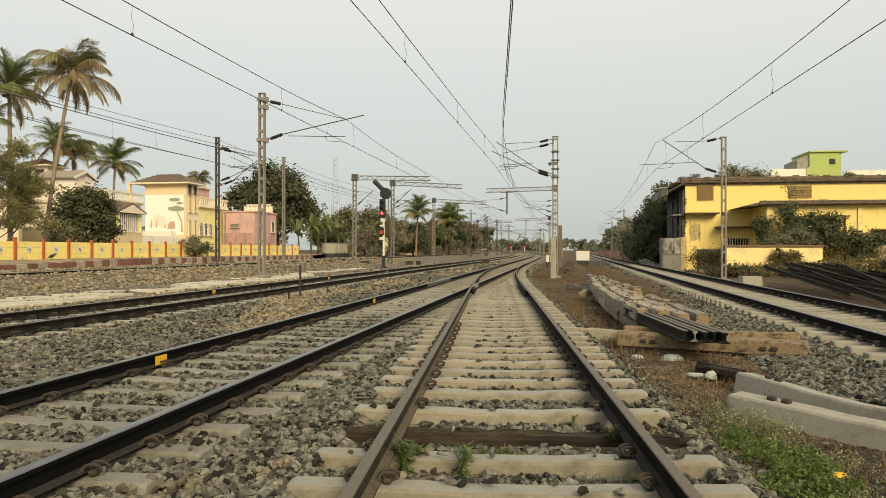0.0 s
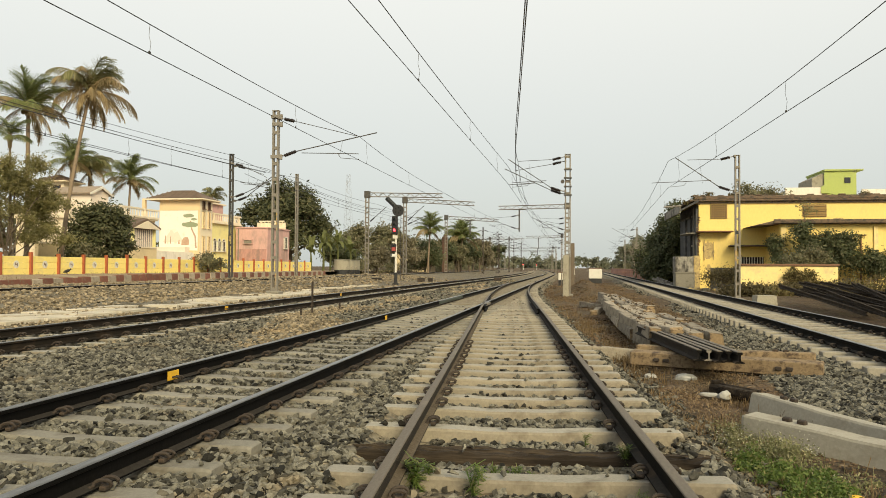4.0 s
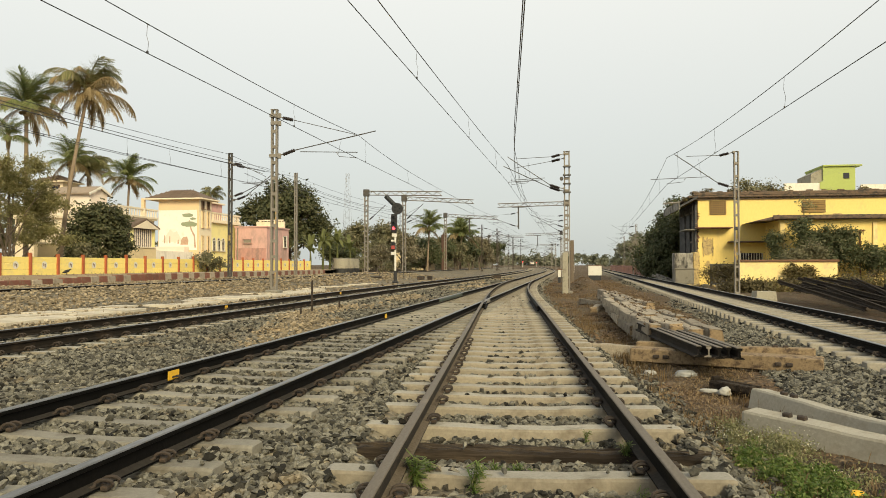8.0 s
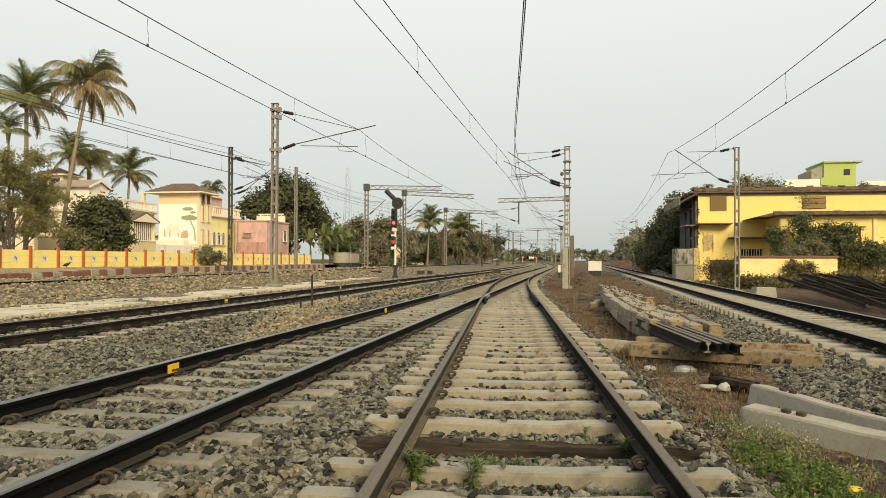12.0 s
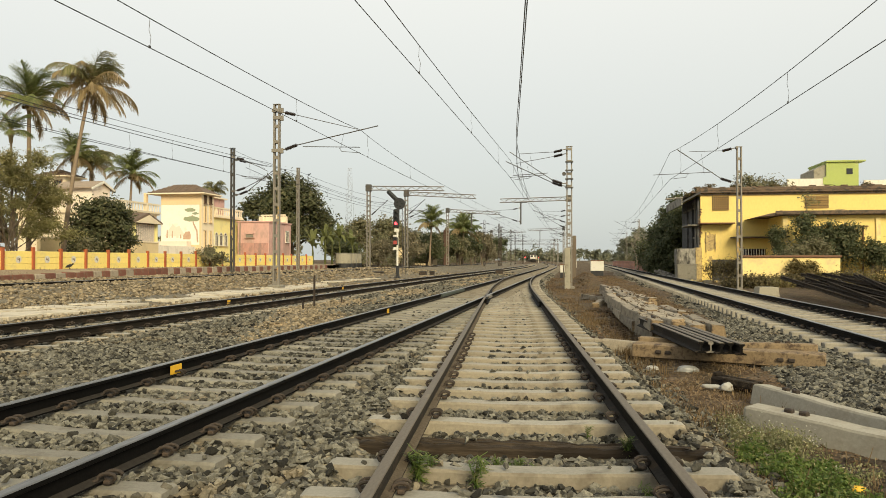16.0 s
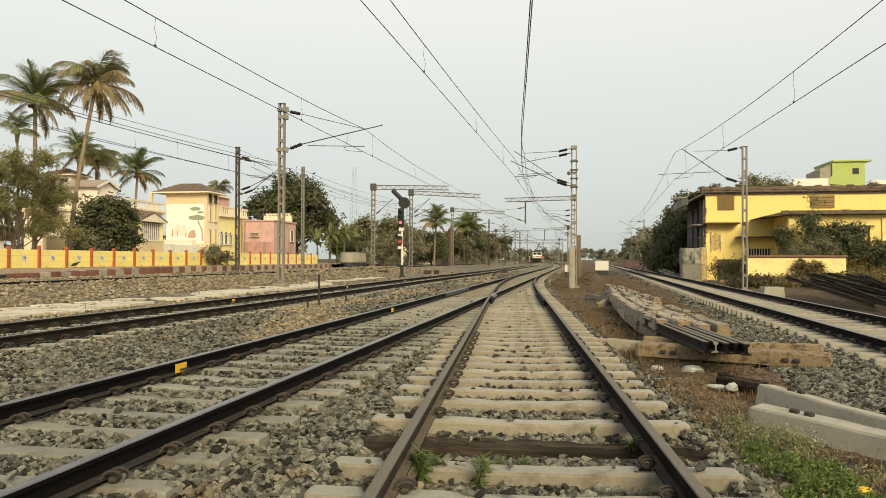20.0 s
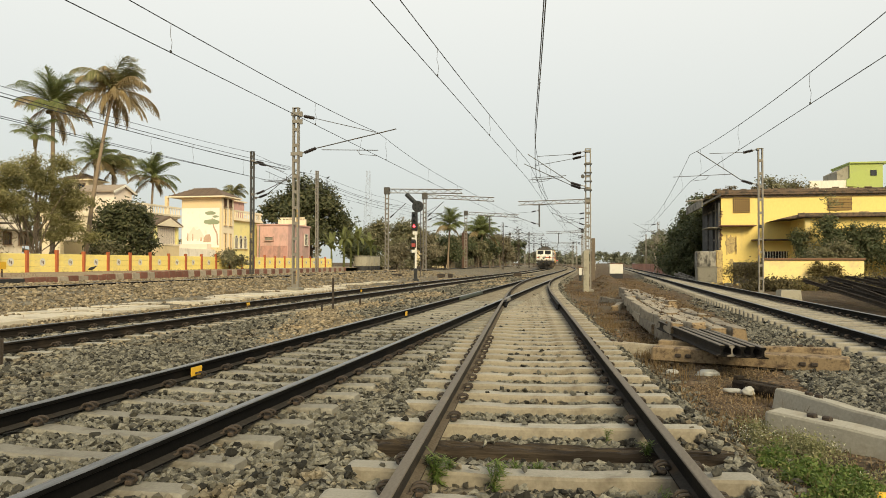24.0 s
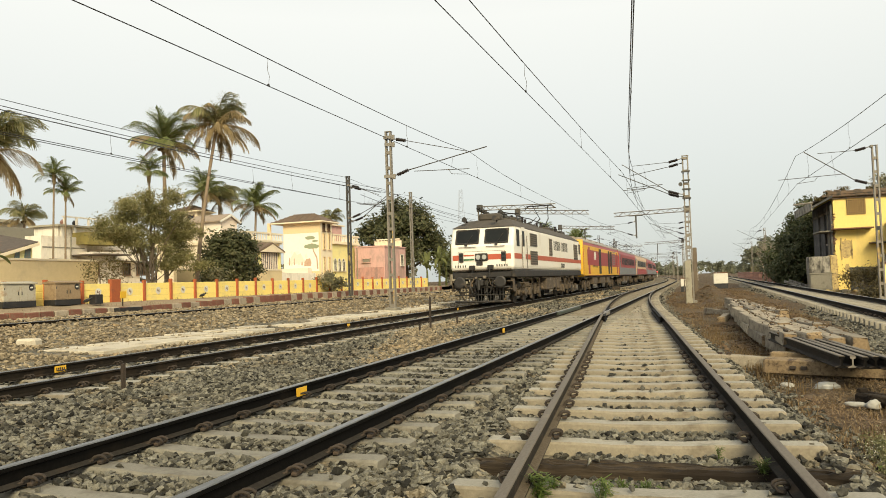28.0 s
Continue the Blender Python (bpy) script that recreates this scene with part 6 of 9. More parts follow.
# ragged brick edge where the plaster has broken away
edge_rng = random.Random(77)
for k in range(64):
    z = 0.3 + 0.085 * k
    if edge_rng.random() < 0.35:
        continue
    part("brick", MB().box((10.74 + edge_rng.uniform(-0.06, 0.1), 65.96 + edge_rng.uniform(-0.03, 0.03), z), (edge_rng.uniform(0.1, 0.24), 0.12, 0.075), ch=0.01), "brick_dark" if edge_rng.random() < 0.85 else "fallen_plaster", yb)
for x, z, w, h in ((11.25, 2.75, 0.24, 1.7), (12.0, 2.7, 0.2, 1.5)):
    part("door_frame", MB().box((x, 65.95, z), (w * 0.4, 0.06, h)), "fallen_plaster", yb)
# openings, beams and pipes of the dark side
for y, z, w, h in ((67.4, 4.9, 1.5, 1.6), (70.4, 4.9, 1.6, 1.6), (67.6, 2.2, 1.3, 1.8), (73.2, 4.9, 1.4, 1.6)):
    hole = part("opening", MB().box((10.672, y, z), (0.03, w, h)), "black", yb, "dark empty opening")
    part("lintel", MB().box((10.6, y, z + h / 2 + 0.08), (0.14, w + 0.4, 0.14)), "concrete_old", hole)
for y in (66.1, 69.0, 72.0):
    part("side_pillar", MB().box((10.62, y, 3.0), (0.16, 0.35, 6.6), ch=0.02), "bare_wall", yb, "concrete pillar in the shaded wall's colour")
part("side_ledge", MB().box((10.2, 67.6, 4.2), (0.95, 3.6, 0.12), ch=0.02), "concrete_old", yb)
part("waste_pipe", MB().tube([(10.5, 66.5, 0.5), (10.5, 66.5, 4.2)], 0.06, 6).tube([(10.5, 66.9, 2.2), (10.5, 66.9, 6.4)], 0.05, 6), "galv", yb)
for k in range(34):
    x = 10.4 + edge_rng.random() ** 1.4 * 22
    part("roof_rubble", MB().box((x, 65.75 + edge_rng.uniform(-0.1, 0.2), 7.42), (edge_rng.uniform(0.1, 0.55), 0.2, edge_rng.uniform(0.06, 0.16)), ch=0.02), "dirty_slab", yb)
blk = part("front_block", MB().box((28.8, 64.0, 2.1), (25.0, 4.0, 5.3)), "ochre", yb, "single-storey yellow front room")
part("block_roof", MB().prism([(14.4, 4.62), (15.6, 4.95), (42.0, 5.05), (42.0, 4.8), (16.0, 4.72)], "y", 61.45, 66.0), "dirty_slab", blk, "wide mouldy concrete roof slab")
part("block_edge", MB().box((28.8, 61.4, 4.93), (26.2, 0.16, 0.32), ch=0.04), "dirty_slab", blk)
part("drain_pipe", MB().tube([(22.2, 61.9, 0.0), (22.2, 61.9, 3.9)], 0.07, 6), "red_slab", blk)
part("rail_pipe", MB().tube([(18.6, 61.9, 3.85), (22.6, 61.9, 3.85)], 0.04, 6), "red_slab", blk)
part("window_shade", MB().box((20.4, 61.6, 3.62), (1.9, 0.8, 0.1), ch=0.02), "red_slab", blk)
part("window", MB().box((20.4, 61.97, 2.5), (1.5, 0.05, 1.9)), "dark_glass", blk)
part("window_shade", MB().box((25.4, 61.5, 2.75), (2.6, 1.0, 0.12), ch=0.02), "red_slab", blk)
door = part("door", MB().box((25.6, 61.97, 1.3), (2.0, 0.06, 2.6)), "plank", blk, "faded plank door")
for k in range(7):
    part("plank", MB().box((24.72 + 0.29 * k, 61.93, 1.3), (0.26, 0.04, 2.55), ch=0.008), "plank", door)
for x, w in ((16.55, 0.35), (23.3, 0.3)):
    part("pilaster", MB().box((x, 61.95, 2.0), (w, 0.14, 5.0)), "ochre_pale", blk)
part("damp_streak", MB().box((27.2, 61.985, 3.9), (1.6, 0.02, 0.3)), "fallen_plaster", blk)
part("roof_pipe", MB().tube([(9.3, 65.6, 6.55), (7.9, 65.6, 6.45)], 0.08, 6), "galv", yb, "short drain spout")

t = thing("concrete_stub", "black-stained concrete block wall with a paler upper half", "wall", pose(9.35, 64.6, -0.6))
part("lower_half", MB().box((0, 0, 0.7), (1.55, 1.6, 1.5), ch=0.06), "concrete_old", t)
part("upper_half", MB().box((-0.05, 0, 2.12), (1.5, 1.5, 1.3), ch=0.05), "stained_white", t)
part("ledge", MB().box((-0.02, -0.02, 1.44), (1.62, 1.66, 0.1), ch=0.02), "concrete_old", t)
part("brick_pier", MB().box((1.0, 0.1, 1.45), (0.5, 1.2, 2.8), ch=0.04), "fallen_plaster", t, "pier of broken plaster")
rubble_rng = random.Random(12)
for k in range(16):
    solid("rubble_block", MB().box((0, 0, 0), (rubble_rng.uniform(0.2, 0.6), rubble_rng.uniform(0.2, 0.5), rubble_rng.uniform(0.12, 0.3)), ch=0.03), "concrete_old" if k % 3 else "fallen_plaster", "broken piece of masonry on the ground", "rubble", pose(rubble_rng.uniform(8.6, 12.5), rubble_rng.uniform(60.5, 63.5), -0.5, rubble_rng.uniform(-15, 15), rubble_rng.uniform(-15, 15), rubble_rng.uniform(0, 90)), group="rubble")
solid("fallen_post", MB().box((0, 0, 0), (0.22, 3.0, 0.2), ch=0.02).box((0.5, 0.4, 0.1), (0.18, 2.2, 0.16), ch=0.02), "stained_white", "pale broken concrete posts lying beside the track", "concrete post", pose(8.7, 72.5, -0.2, 14, 0, 38))

low = thing("garden_wall", "low yellow plastered wall with a red-brown coping", "wall")
part("wall_run", MB().box((15.25, 56.0, 0.35), (6.6, 0.25, 2.1)), "ochre_pale", low)
part("coping", MB().box((15.25, 55.98, 1.47), (6.8, 0.42, 0.16), ch=0.03), "red_slab", low)

grn = thing("green_house", "lime-green rooftop house with white parapets", "house")
part("wall_shell", MB().box((28.5, 88.0, 5.6), (3.2, 6.0, 12.4)), "lime", grn)
part("side_block", MB().prism([(25.7, -0.5), (26.9, -0.5), (26.9, 11.6), (25.7, 11.0)], "y", 85.2, 90.0), "concrete", grn)
part("roof_slab", MB().box((28.8, 88.0, 11.85), (3.9, 6.4, 0.16)), "lime", grn)
part("window", MB().box((29.2, 84.97, 10.75), (0.6, 0.05, 0.6)), "dark_glass", grn)
part("parapet", MB().box((24.6, 84.4, 9.3), (3.7, 0.25, 1.3)), "white_plaster", grn, "white-washed roof parapet")
part("parapet", MB().box((33.6, 84.4, 9.0), (6.4, 0.25, 1.4)), "white_plaster", grn, "white-washed roof parapet")
part("lower_house", MB().box((30, 89.5, 3.9), (15, 9.8, 8.8)), "white_plaster", grn)
part("stair_hood", MB().prism([(26.3, 9.3), (26.35, 10.0), (26.8, 10.25), (27.3, 10.0), (27.3, 9.3)], "y", 84.2, 84.9), "lime", grn)

# white relay boxes beside the line
for x, y, w, h in ((2.22, 70.0, 1.2, 0.92), (0.2, 95.0, 0.5, 1.0), (-0.9, 60.0, 0.22, 0.6), (-0.6, 60.4, 0.22, 0.6)):
    t = thing("relay_box", "white steel relay box on a dark foot", "cabinet", pose(x, y, -0.22), group="relay boxes")
    part("body", MB().box((0, 0, 0.42 + h / 2), (w, 0.7, h), ch=0.02), "white", t)
    part("lid", MB().box((0, 0, 0.45 + h), (w + 0.08, 0.78, 0.07), ch=0.015), "red_slab", t)
    part("foot", MB().box((0, 0, 0.2), (w * 0.95, 0.65, 0.46)), "black", t)
solid("concrete_block", MB().prism([(-0.45, 0), (0.45, 0), (0.38, 0.62), (-0.38, 0.62)], "y", -0.35, 0.35), "concrete", "pale weathered concrete block beside the track", "concrete block", pose(8.05, 33.0, -0.55, 0, 0, 4))
solid("old_pillar", MB().box((0, 0, 1.3), (0.26, 0.28, 4.2), ch=0.03), "bark", "grey-brown concrete pillar behind the mast", "pillar", pose(0.10, 52.0, -0.5))
solid("brick_pillar", MB().box((0, 0, 2.9), (0.85, 0.85, 6.3), ch=0.06).box((0, 0, 5.2), (1.0, 1.0, 0.25), ch=0.04).box((0.1, 0, 6.1), (0.6, 0.7, 0.5), ch=0.08), "brick_dark", "tall weathered red-brown brick pillar", "pillar", pose(-20.2, 117.5, 0.0))

# red fence far along the single track
fence = thing("picket_fence", "faded red picket fence along the track", "fence")
for k in range(60):
    part("picket", MB().box((9.5 + 0.008 * (2 + 1.6 * k), 102 + 1.6 * k, 0.2), (0.05, 1.0, 1.7)), "fence_red", fence)
for z in (0.0, 0.8):
    part("fence_rail", MB().sweep([(-0.04, z), (0.04, z), (0.04, z + 0.1), (-0.04, z + 0.1)], [(9.5, 101, 0, 0), (10.3, 199, 0, 0)]), "fence_red", fence)


# ---- old sleepers, rails and rubbish beside the turnout ----
M["stack_concrete"] = material("stacked_sleeper_concrete", (0.36, 0.31, 0.23), (0.25, 0.212, 0.155), (0.12, 0.09, 0.06), 0.92, grain=0.035, patch=0.22, bump=0.5, vary=0.34, stain_at=(0.5, 0.7))
M["orange_dust"] = material("rust_stained_concrete", (0.30, 0.215, 0.12), (0.20, 0.142, 0.08), (0.07, 0.045, 0.028), 0.92, grain=0.04, patch=0.16, bump=0.5, vary=0.15, stain_at=(0.5, 0.66))
M["plastic"] = material("clear_dusty_plastic", (0.25, 0.255, 0.24), (0.19, 0.19, 0.18), None, 0.3, grain=0.05, bump=0.4)
M["cloth"] = material("white_cloth", (0.40, 0.385, 0.34), (0.32, 0.31, 0.275), None, 0.9, grain=0.04, bump=0.4)
BEAM = sleeper_mesh("old_sleeper", "stack_concrete", deep=0.22)
STAINED = sleeper_mesh("old_sleeper", "orange_dust", deep=0.22)
def worn_sleeper(seed):
    """A used sleeper with chipped arrises; rust stain and sunlit warmth colour its broken ends."""
    g = random.Random(seed)
    me = sleeper_mesh("old_sleeper", "stack_concrete", crown=0.215, foot=0.26, deep=0.205)
    for v in me.vertices:
        rough = 0.016 if abs(v.co.x) > 1.2 else 0.007
        v.co += Vector((g.uniform(-2.2, 1.0) * rough * (1 if v.co.x > 0 else -1), g.uniform(-1, 1) * rough, g.uniform(-1.2, 0.5) * rough))
    # end faces: rust deposit, with the sun's warm light put into the colour
    me.materials.append(M["orange_dust"])
    for fa in me.polygons:
        if abs(fa.normal.x) > 0.8:
            fa.material_index = 1
    return me


WORN = [worn_sleeper(k) for k in range(6)]

M["weathered_concrete"] = material("weathered_concrete", (0.36, 0.335, 0.27), (0.285, 0.262, 0.208), (0.2, 0.168, 0.118), 0.92, grain=0.03, patch=0.45, bump=0.22, stain_at=(0.52, 0.78))
GREY_BEAM = sleeper_mesh("old_sleeper", "weathered_concrete", deep=0.24)
LUG = fixed(MB().box((0, 0, 0.008), (0.085, 0.055, 0.045), ch=0.01).mesh("rail_lug", "rust"))


def old_sleeper(me, x, y, z, rz, label, rx=0.0, ry=0.0, lugs=True):
    t = thing("old_sleeper", label, "sleeper", pose(x, y, z, rx, ry, rz), group="discarded sleepers")
    part("beam", me, None, t)
    for s in (-1, 1) if lugs else ():
        for i in (-0.075, 0.075):
            part("rail_lug", LUG, None, t, m=pose(s * 0.875 + i, 0, 0.005))
    return t


# two on the ground as bearers, across
old_sleeper(STAINED, 2.20, 11.60, -0.245, -21.5, "rust-stained concrete sleeper lying under old rails", 88)
old_sleeper(STAINED, 2.45, 12.75, -0.13, -15, "rust-stained concrete sleeper lying under old rails")
old_sleeper(BEAM, 1.25, 13.3, -0.22, -20, "dirty concrete sleeper on the ground")
# a long low stack, lengthwise, row behind row, slipped and tilted
stack_rng = random.Random(17)
for row, (y0, x0, turn, top) in enumerate(((14.45, 1.46, 92.5, 4), (17.35, 1.33, 93, 4), (20.3, 1.27, 92, 3), (23.3, 1.27, 94, 4), (26.3, 1.30, 92, 3), (29.4, 1.38, 91, 2), (32.6, 1.42, 95, 1))):
    for z, n in ((-0.105, 4), (0.10, top)):
        for k in range(n):
            slip = (0.75, 0.35, 0.0, -0.05)[k] if row == 0 else stack_rng.uniform(-0.3, 0.35)
            over = stack_rng.uniform(-0.06, 0.06) if z > 0 else stack_rng.uniform(-0.02, 0.02)
            old_sleeper(WORN[(row * 5 + k * 2 + (z > 0)) % 6], x0 + 0.285 * k + over, y0 + slip, z + (0.03 if z > 0 and k == 1 else 0.0), turn + stack_rng.uniform(-1.6, 1.6),
                        "dusty concrete sleeper in a slipped stack", stack_rng.uniform(-3, 3) if z > 0 else 0.0, stack_rng.uniform(-0.8, 0.8), z > 0 and (row + k) % 5 == 0)
for row, (y0, x0) in enumerate(((14.75, 1.5), (17.5, 1.4), (20.3, 1.35), (23.3, 1.35), (26.3, 1.38), (29.4, 1.46), (32.6, 1.5))):
    for k in range(3):
        old_sleeper(BEAM, x0 + 0.36 * k, y0, -0.312, 92, "half-buried concrete sleeper bearing a stack", lugs=False)
old_sleeper(WORN[1], 0.95, 30.5, -0.24, 112, "half-buried concrete sleeper beside a stack", 8, 0.0, False)
old_sleeper(WORN[3], 0.9, 27.0, -0.27, 84, "half-buried concrete sleeper beside a stack", -6, 0.0, False)
chips = []
for _ in range(420):
    y = stack_rng.uniform(13.4, 31.0)
    chips.append((stack_rng.uniform(1.3, 2.5), y, 0.11 + stack_rng.uniform(-0.01, 0.012), stack_rng.uniform(0.012, 0.035)))
stones("rubble_chips", chips, "clod", "brown rubble and rust flakes strewn on stacked sleepers")
# bundle of old rails laid over the bearers
for k, (x, y) in enumerate(((1.77, 10.78), (1.90, 10.80), (2.02, 10.66), (2.15, 10.72), (2.27, 10.60))):
    t = thing("old_rail", "dark rusty length of old rail on sleepers", "rail", pose(x, y, 0.055, 0, 0, 6.2 + random.uniform(-0.3, 0.3)), group="old rails")
    part("rail_bar", MB().sweep(RAIL, [(0, 0, 0, 0), (0, 4.3 if k == 0 else 3.3, 0.0, 0)]), "rail_rust", t)
    part("rail_head", MB().sweep(CROWN, [(0, 0, 0, 0), (0, 4.3 if k == 0 else 3.3, 0.0, 0)]), "rail_crown", t)
    # dark cut ends: the shadow on them is put into the material
    part("cut_end", MB().sweep([(q * 0.92, u * 0.97 - 0.002) for q, u in RAIL], [(0, -0.004, 0.0, 0), (0, 0.001, 0, 0)]), "galv" if k == 1 else "rail_side", t, "bright sawn rail end" if k == 1 else "")
for x, y, rz, ln in ((2.55, 19.5, 10, 6.0), (2.7, 21.6, 78, 1.6)):
    t = thing("old_rail", "dark rusty length of old rail on the ground", "rail", pose(x, y, -0.2, 0, 0, rz), group="old rails")
    part("rail_bar", MB().sweep(RAIL, [(0, 0, 0, 0), (0, ln, 0, 0)]), "rail_side", t)
# two grey sleepers lying in the grass
old_sleeper(GREY_BEAM, 2.62, 6.66, -0.235, -49, "grey concrete sleeper lying in the weeds", 4)
old_sleeper(GREY_BEAM, 2.69, 7.76, -0.24, -66, "grey concrete sleeper lying in the weeds", -5)
solid("timber_baulk", MB().box((0, 0, 0.07), (0.16, 0.7, 0.13), ch=0.03).box((0.09, 0.05, 0.12), (0.05, 0.8, 0.05), ch=0.01).box((-0.08, -0.12, 0.1), (0.04, 0.5, 0.09), ch=0.012).box((0.02, 0.3, 0.16), (0.12, 0.06, 0.05), ch=0.01), "old_wood", "rotten dark timber baulk with rusty fittings", "timber", pose(2.02, 9.85, -0.45, 0, 0, 35))


def crumpled(name, mat, label, category, m, size, seed):
    rg = random.Random(seed)
    bm = bmesh.new()
    bmesh.ops.create_icosphere(bm, subdivisions=3, radius=1)
    for v in bm.verts:
        k = 1 + 0.28 * noise.noise(v.co * 2.1 + Vector((seed, 0, 0))) + 0.16 * noise.noise(v.co * 5 + Vector((0, seed, 0)))
        v.co = Vector((v.co.x * size[0], v.co.y * size[1], max(v.co.z, -0.55) * size[2])) * k
    me = bpy.data.meshes.new(name)
    bm.to_mesh(me)
    bm.free()
    me.materials.append(M[mat])
    me.polygons.foreach_set("use_smooth", [True] * len(me.polygons))
    return tagged(new(name, me), label, category)


crumpled("plastic_bottle", "plastic", "crushed clear plastic bottle on dry grass", "bottle", None, (0.17, 0.075, 0.075), 3).matrix_basis = pose(1.6, 10.95, -0.385, 0, 0, 12)
crumpled("plastic_bag", "cloth", "crumpled pale plastic bag on dry grass", "bag", None, (0.10, 0.08, 0.05), 5).matrix_basis = pose(1.15, 11.2, -0.41)
crumpled("cloth_scrap", "cloth", "dirty white cloth scrap on the ground", "cloth", None, (0.15, 0.05, 0.035), 8).matrix_basis = pose(1.75, 9.82, -0.42, 0, 0, -25)
crumpled("cloth_scrap", "cloth", "dirty white cloth scrap on the ground", "cloth", None, (0.08, 0.07, 0.065), 11).matrix_basis = pose(1.90, 9.74, -0.41, 0, 0, 20)
crumpled("yellow_wrapper", "yellow_mark", "small yellow wrapper among the weeds", "litter", None, (0.06, 0.04, 0.025), 13).matrix_basis = pose(1.95, 5.55, -0.40, 0, 0, 40)
crumpled("white_wrapper", "cloth", "tiny white paper scrap on the ballast", "litter", None, (0.03, 0.02, 0.012), 15).matrix_basis = pose(1.28, 5.7, -0.42, 0, 0, 40)

# heap of old rails beside the building
for k in range(25):
    x0, y0 = 9.7 + 0.24 * k + random.uniform(-0.3, 0.3), 26.0 + random.uniform(-2.5, 4.0) + 0.35 * k
    t = thing("old_rail", "dark rusty rail in a tangled heap", "rail", pose(x0, y0, -0.34 + 0.06 * (k % 6), random.uniform(0.0, 2.4), 0, -7 + random.uniform(-7, 8)), group="old rails")
    part("rail_bar", MB().sweep(RAIL, [(0, -1, 0, 0), (0, random.uniform(9, 13), 0.25, 0)]), "old_wood", t)

# ---- trees, palms and weeds ----
M["leaf_olive"] = leaf_material("olive_leaves", (0.19, 0.185, 0.075), (0.34, 0.305, 0.135), (0.42, 0.36, 0.19), 0.5)
M["leaf_dark"] = leaf_material("dark_leaves", (0.052, 0.062, 0.028), (0.118, 0.12, 0.055), (0.175, 0.155, 0.08), 0.33)
M["leaf_mid"] = leaf_material("mid_leaves", (0.14, 0.138, 0.075), (0.25, 0.232, 0.132), (0.34, 0.285, 0.18), 0.42)
# far leaves: distance haze is mixed into this paler, greyer colour
M["leaf_far"] = leaf_material("hazed_far_leaves", (0.16, 0.17, 0.115), (0.24, 0.242, 0.165), (0.28, 0.26, 0.185), 0.4)
M["leaf_brown"] = leaf_material("brown_dusty_leaves", (0.15, 0.132, 0.082), (0.25, 0.218, 0.14), (0.34, 0.285, 0.19), 0.42)
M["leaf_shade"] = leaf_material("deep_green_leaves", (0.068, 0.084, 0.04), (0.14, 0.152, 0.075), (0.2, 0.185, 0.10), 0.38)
M["leaf_palm"] = leaf_material("palm_leaves", (0.23, 0.235, 0.105), (0.38, 0.36, 0.18), (0.52, 0.45, 0.27), 0.55)
M["leaf_palm_green"] = leaf_material("green_palm_leaves", (0.17, 0.21, 0.075), (0.31, 0.335, 0.14), (0.44, 0.41, 0.2), 0.55)
M["leaf_palm_dry"] = leaf_material("dry_palm_leaves", (0.35, 0.265, 0.145), (0.48, 0.38, 0.22), (0.55, 0.46, 0.29), 0.55)
M["leaf_banana"] = leaf_material("banana_leaves", (0.085, 0.105, 0.036), (0.19, 0.2, 0.07), (0.3, 0.24, 0.11), 0.45)
M["dry_grass"] = leaf_material("dry_grass", (0.12, 0.078, 0.038), (0.21, 0.145, 0.072), (0.09, 0.06, 0.032), 0.25)
M["weed"] = leaf_material("green_weeds", (0.075, 0.125, 0.028), (0.16, 0.215, 0.055), (0.25, 0.24, 0.095), 0.4)
M["matted_grass"] = leaf_material("matted_dead_grass", (0.19, 0.125, 0.065), (0.31, 0.215, 0.115), (0.36, 0.28, 0.17), 0.3)
M["pale_flower"] = leaf_material("pale_flowers", (0.5, 0.48, 0.36), (0.62, 0.6, 0.5), None, 0.3)
M["dull_weed"] = leaf_material("dull_weeds", (0.14, 0.148, 0.066), (0.25, 0.243, 0.12), (0.38, 0.34, 0.2), 0.35)
M["scrub_dark"] = leaf_material("dark_brown_scrub", (0.055, 0.045, 0.022), (0.12, 0.098, 0.045), (0.19, 0.15, 0.075), 0.3)
M["dry_shrub"] = leaf_material("dry_shrub_leaves", (0.11, 0.085, 0.035), (0.20, 0.155, 0.065), (0.14, 0.14, 0.05), 0.35)
M["pale_bark"] = material("pale_bark", (0.34, 0.29, 0.23), (0.24, 0.20, 0.155), (0.16, 0.13, 0.10), 0.95, grain=0.05, patch=0.4, bump=0.4)
M["palm_bark"] = material("palm_bark", (0.25, 0.185, 0.12), (0.18, 0.135, 0.09), (0.3, 0.23, 0.16), 0.95, grain=0.06, patch=0.5, bump=0.5, stretch=(1, 1, 4))


def quads(name, pos, side, up, mat):
    """A mesh of loose quads: centres, half side and half length vectors."""
    n = len(pos)
    vs = np.stack([pos - side - up, pos + side - up, pos + side * 0.55 + up, pos - side * 0.55 + up], 1).reshape(-1, 3)
    me = bpy.data.meshes.new(name)
    me.vertices.add(4 * n)
    me.vertices.foreach_set("co", vs.reshape(-1))
    me.loops.add(4 * n)
    me.loops.foreach_set("vertex_index", np.arange(4 * n, dtype=np.int32))
    me.polygons.add(n)
    me.polygons.foreach_set("loop_start", np.arange(0, 4 * n, 4, dtype=np.int32))
    me.materials.append(M[mat])
    me.update(calc_edges=True)
    me.shade_flat()
    return me


def unit(a):
    return a / np.maximum(np.linalg.norm(a, axis=1), 1e-9)[:, None]


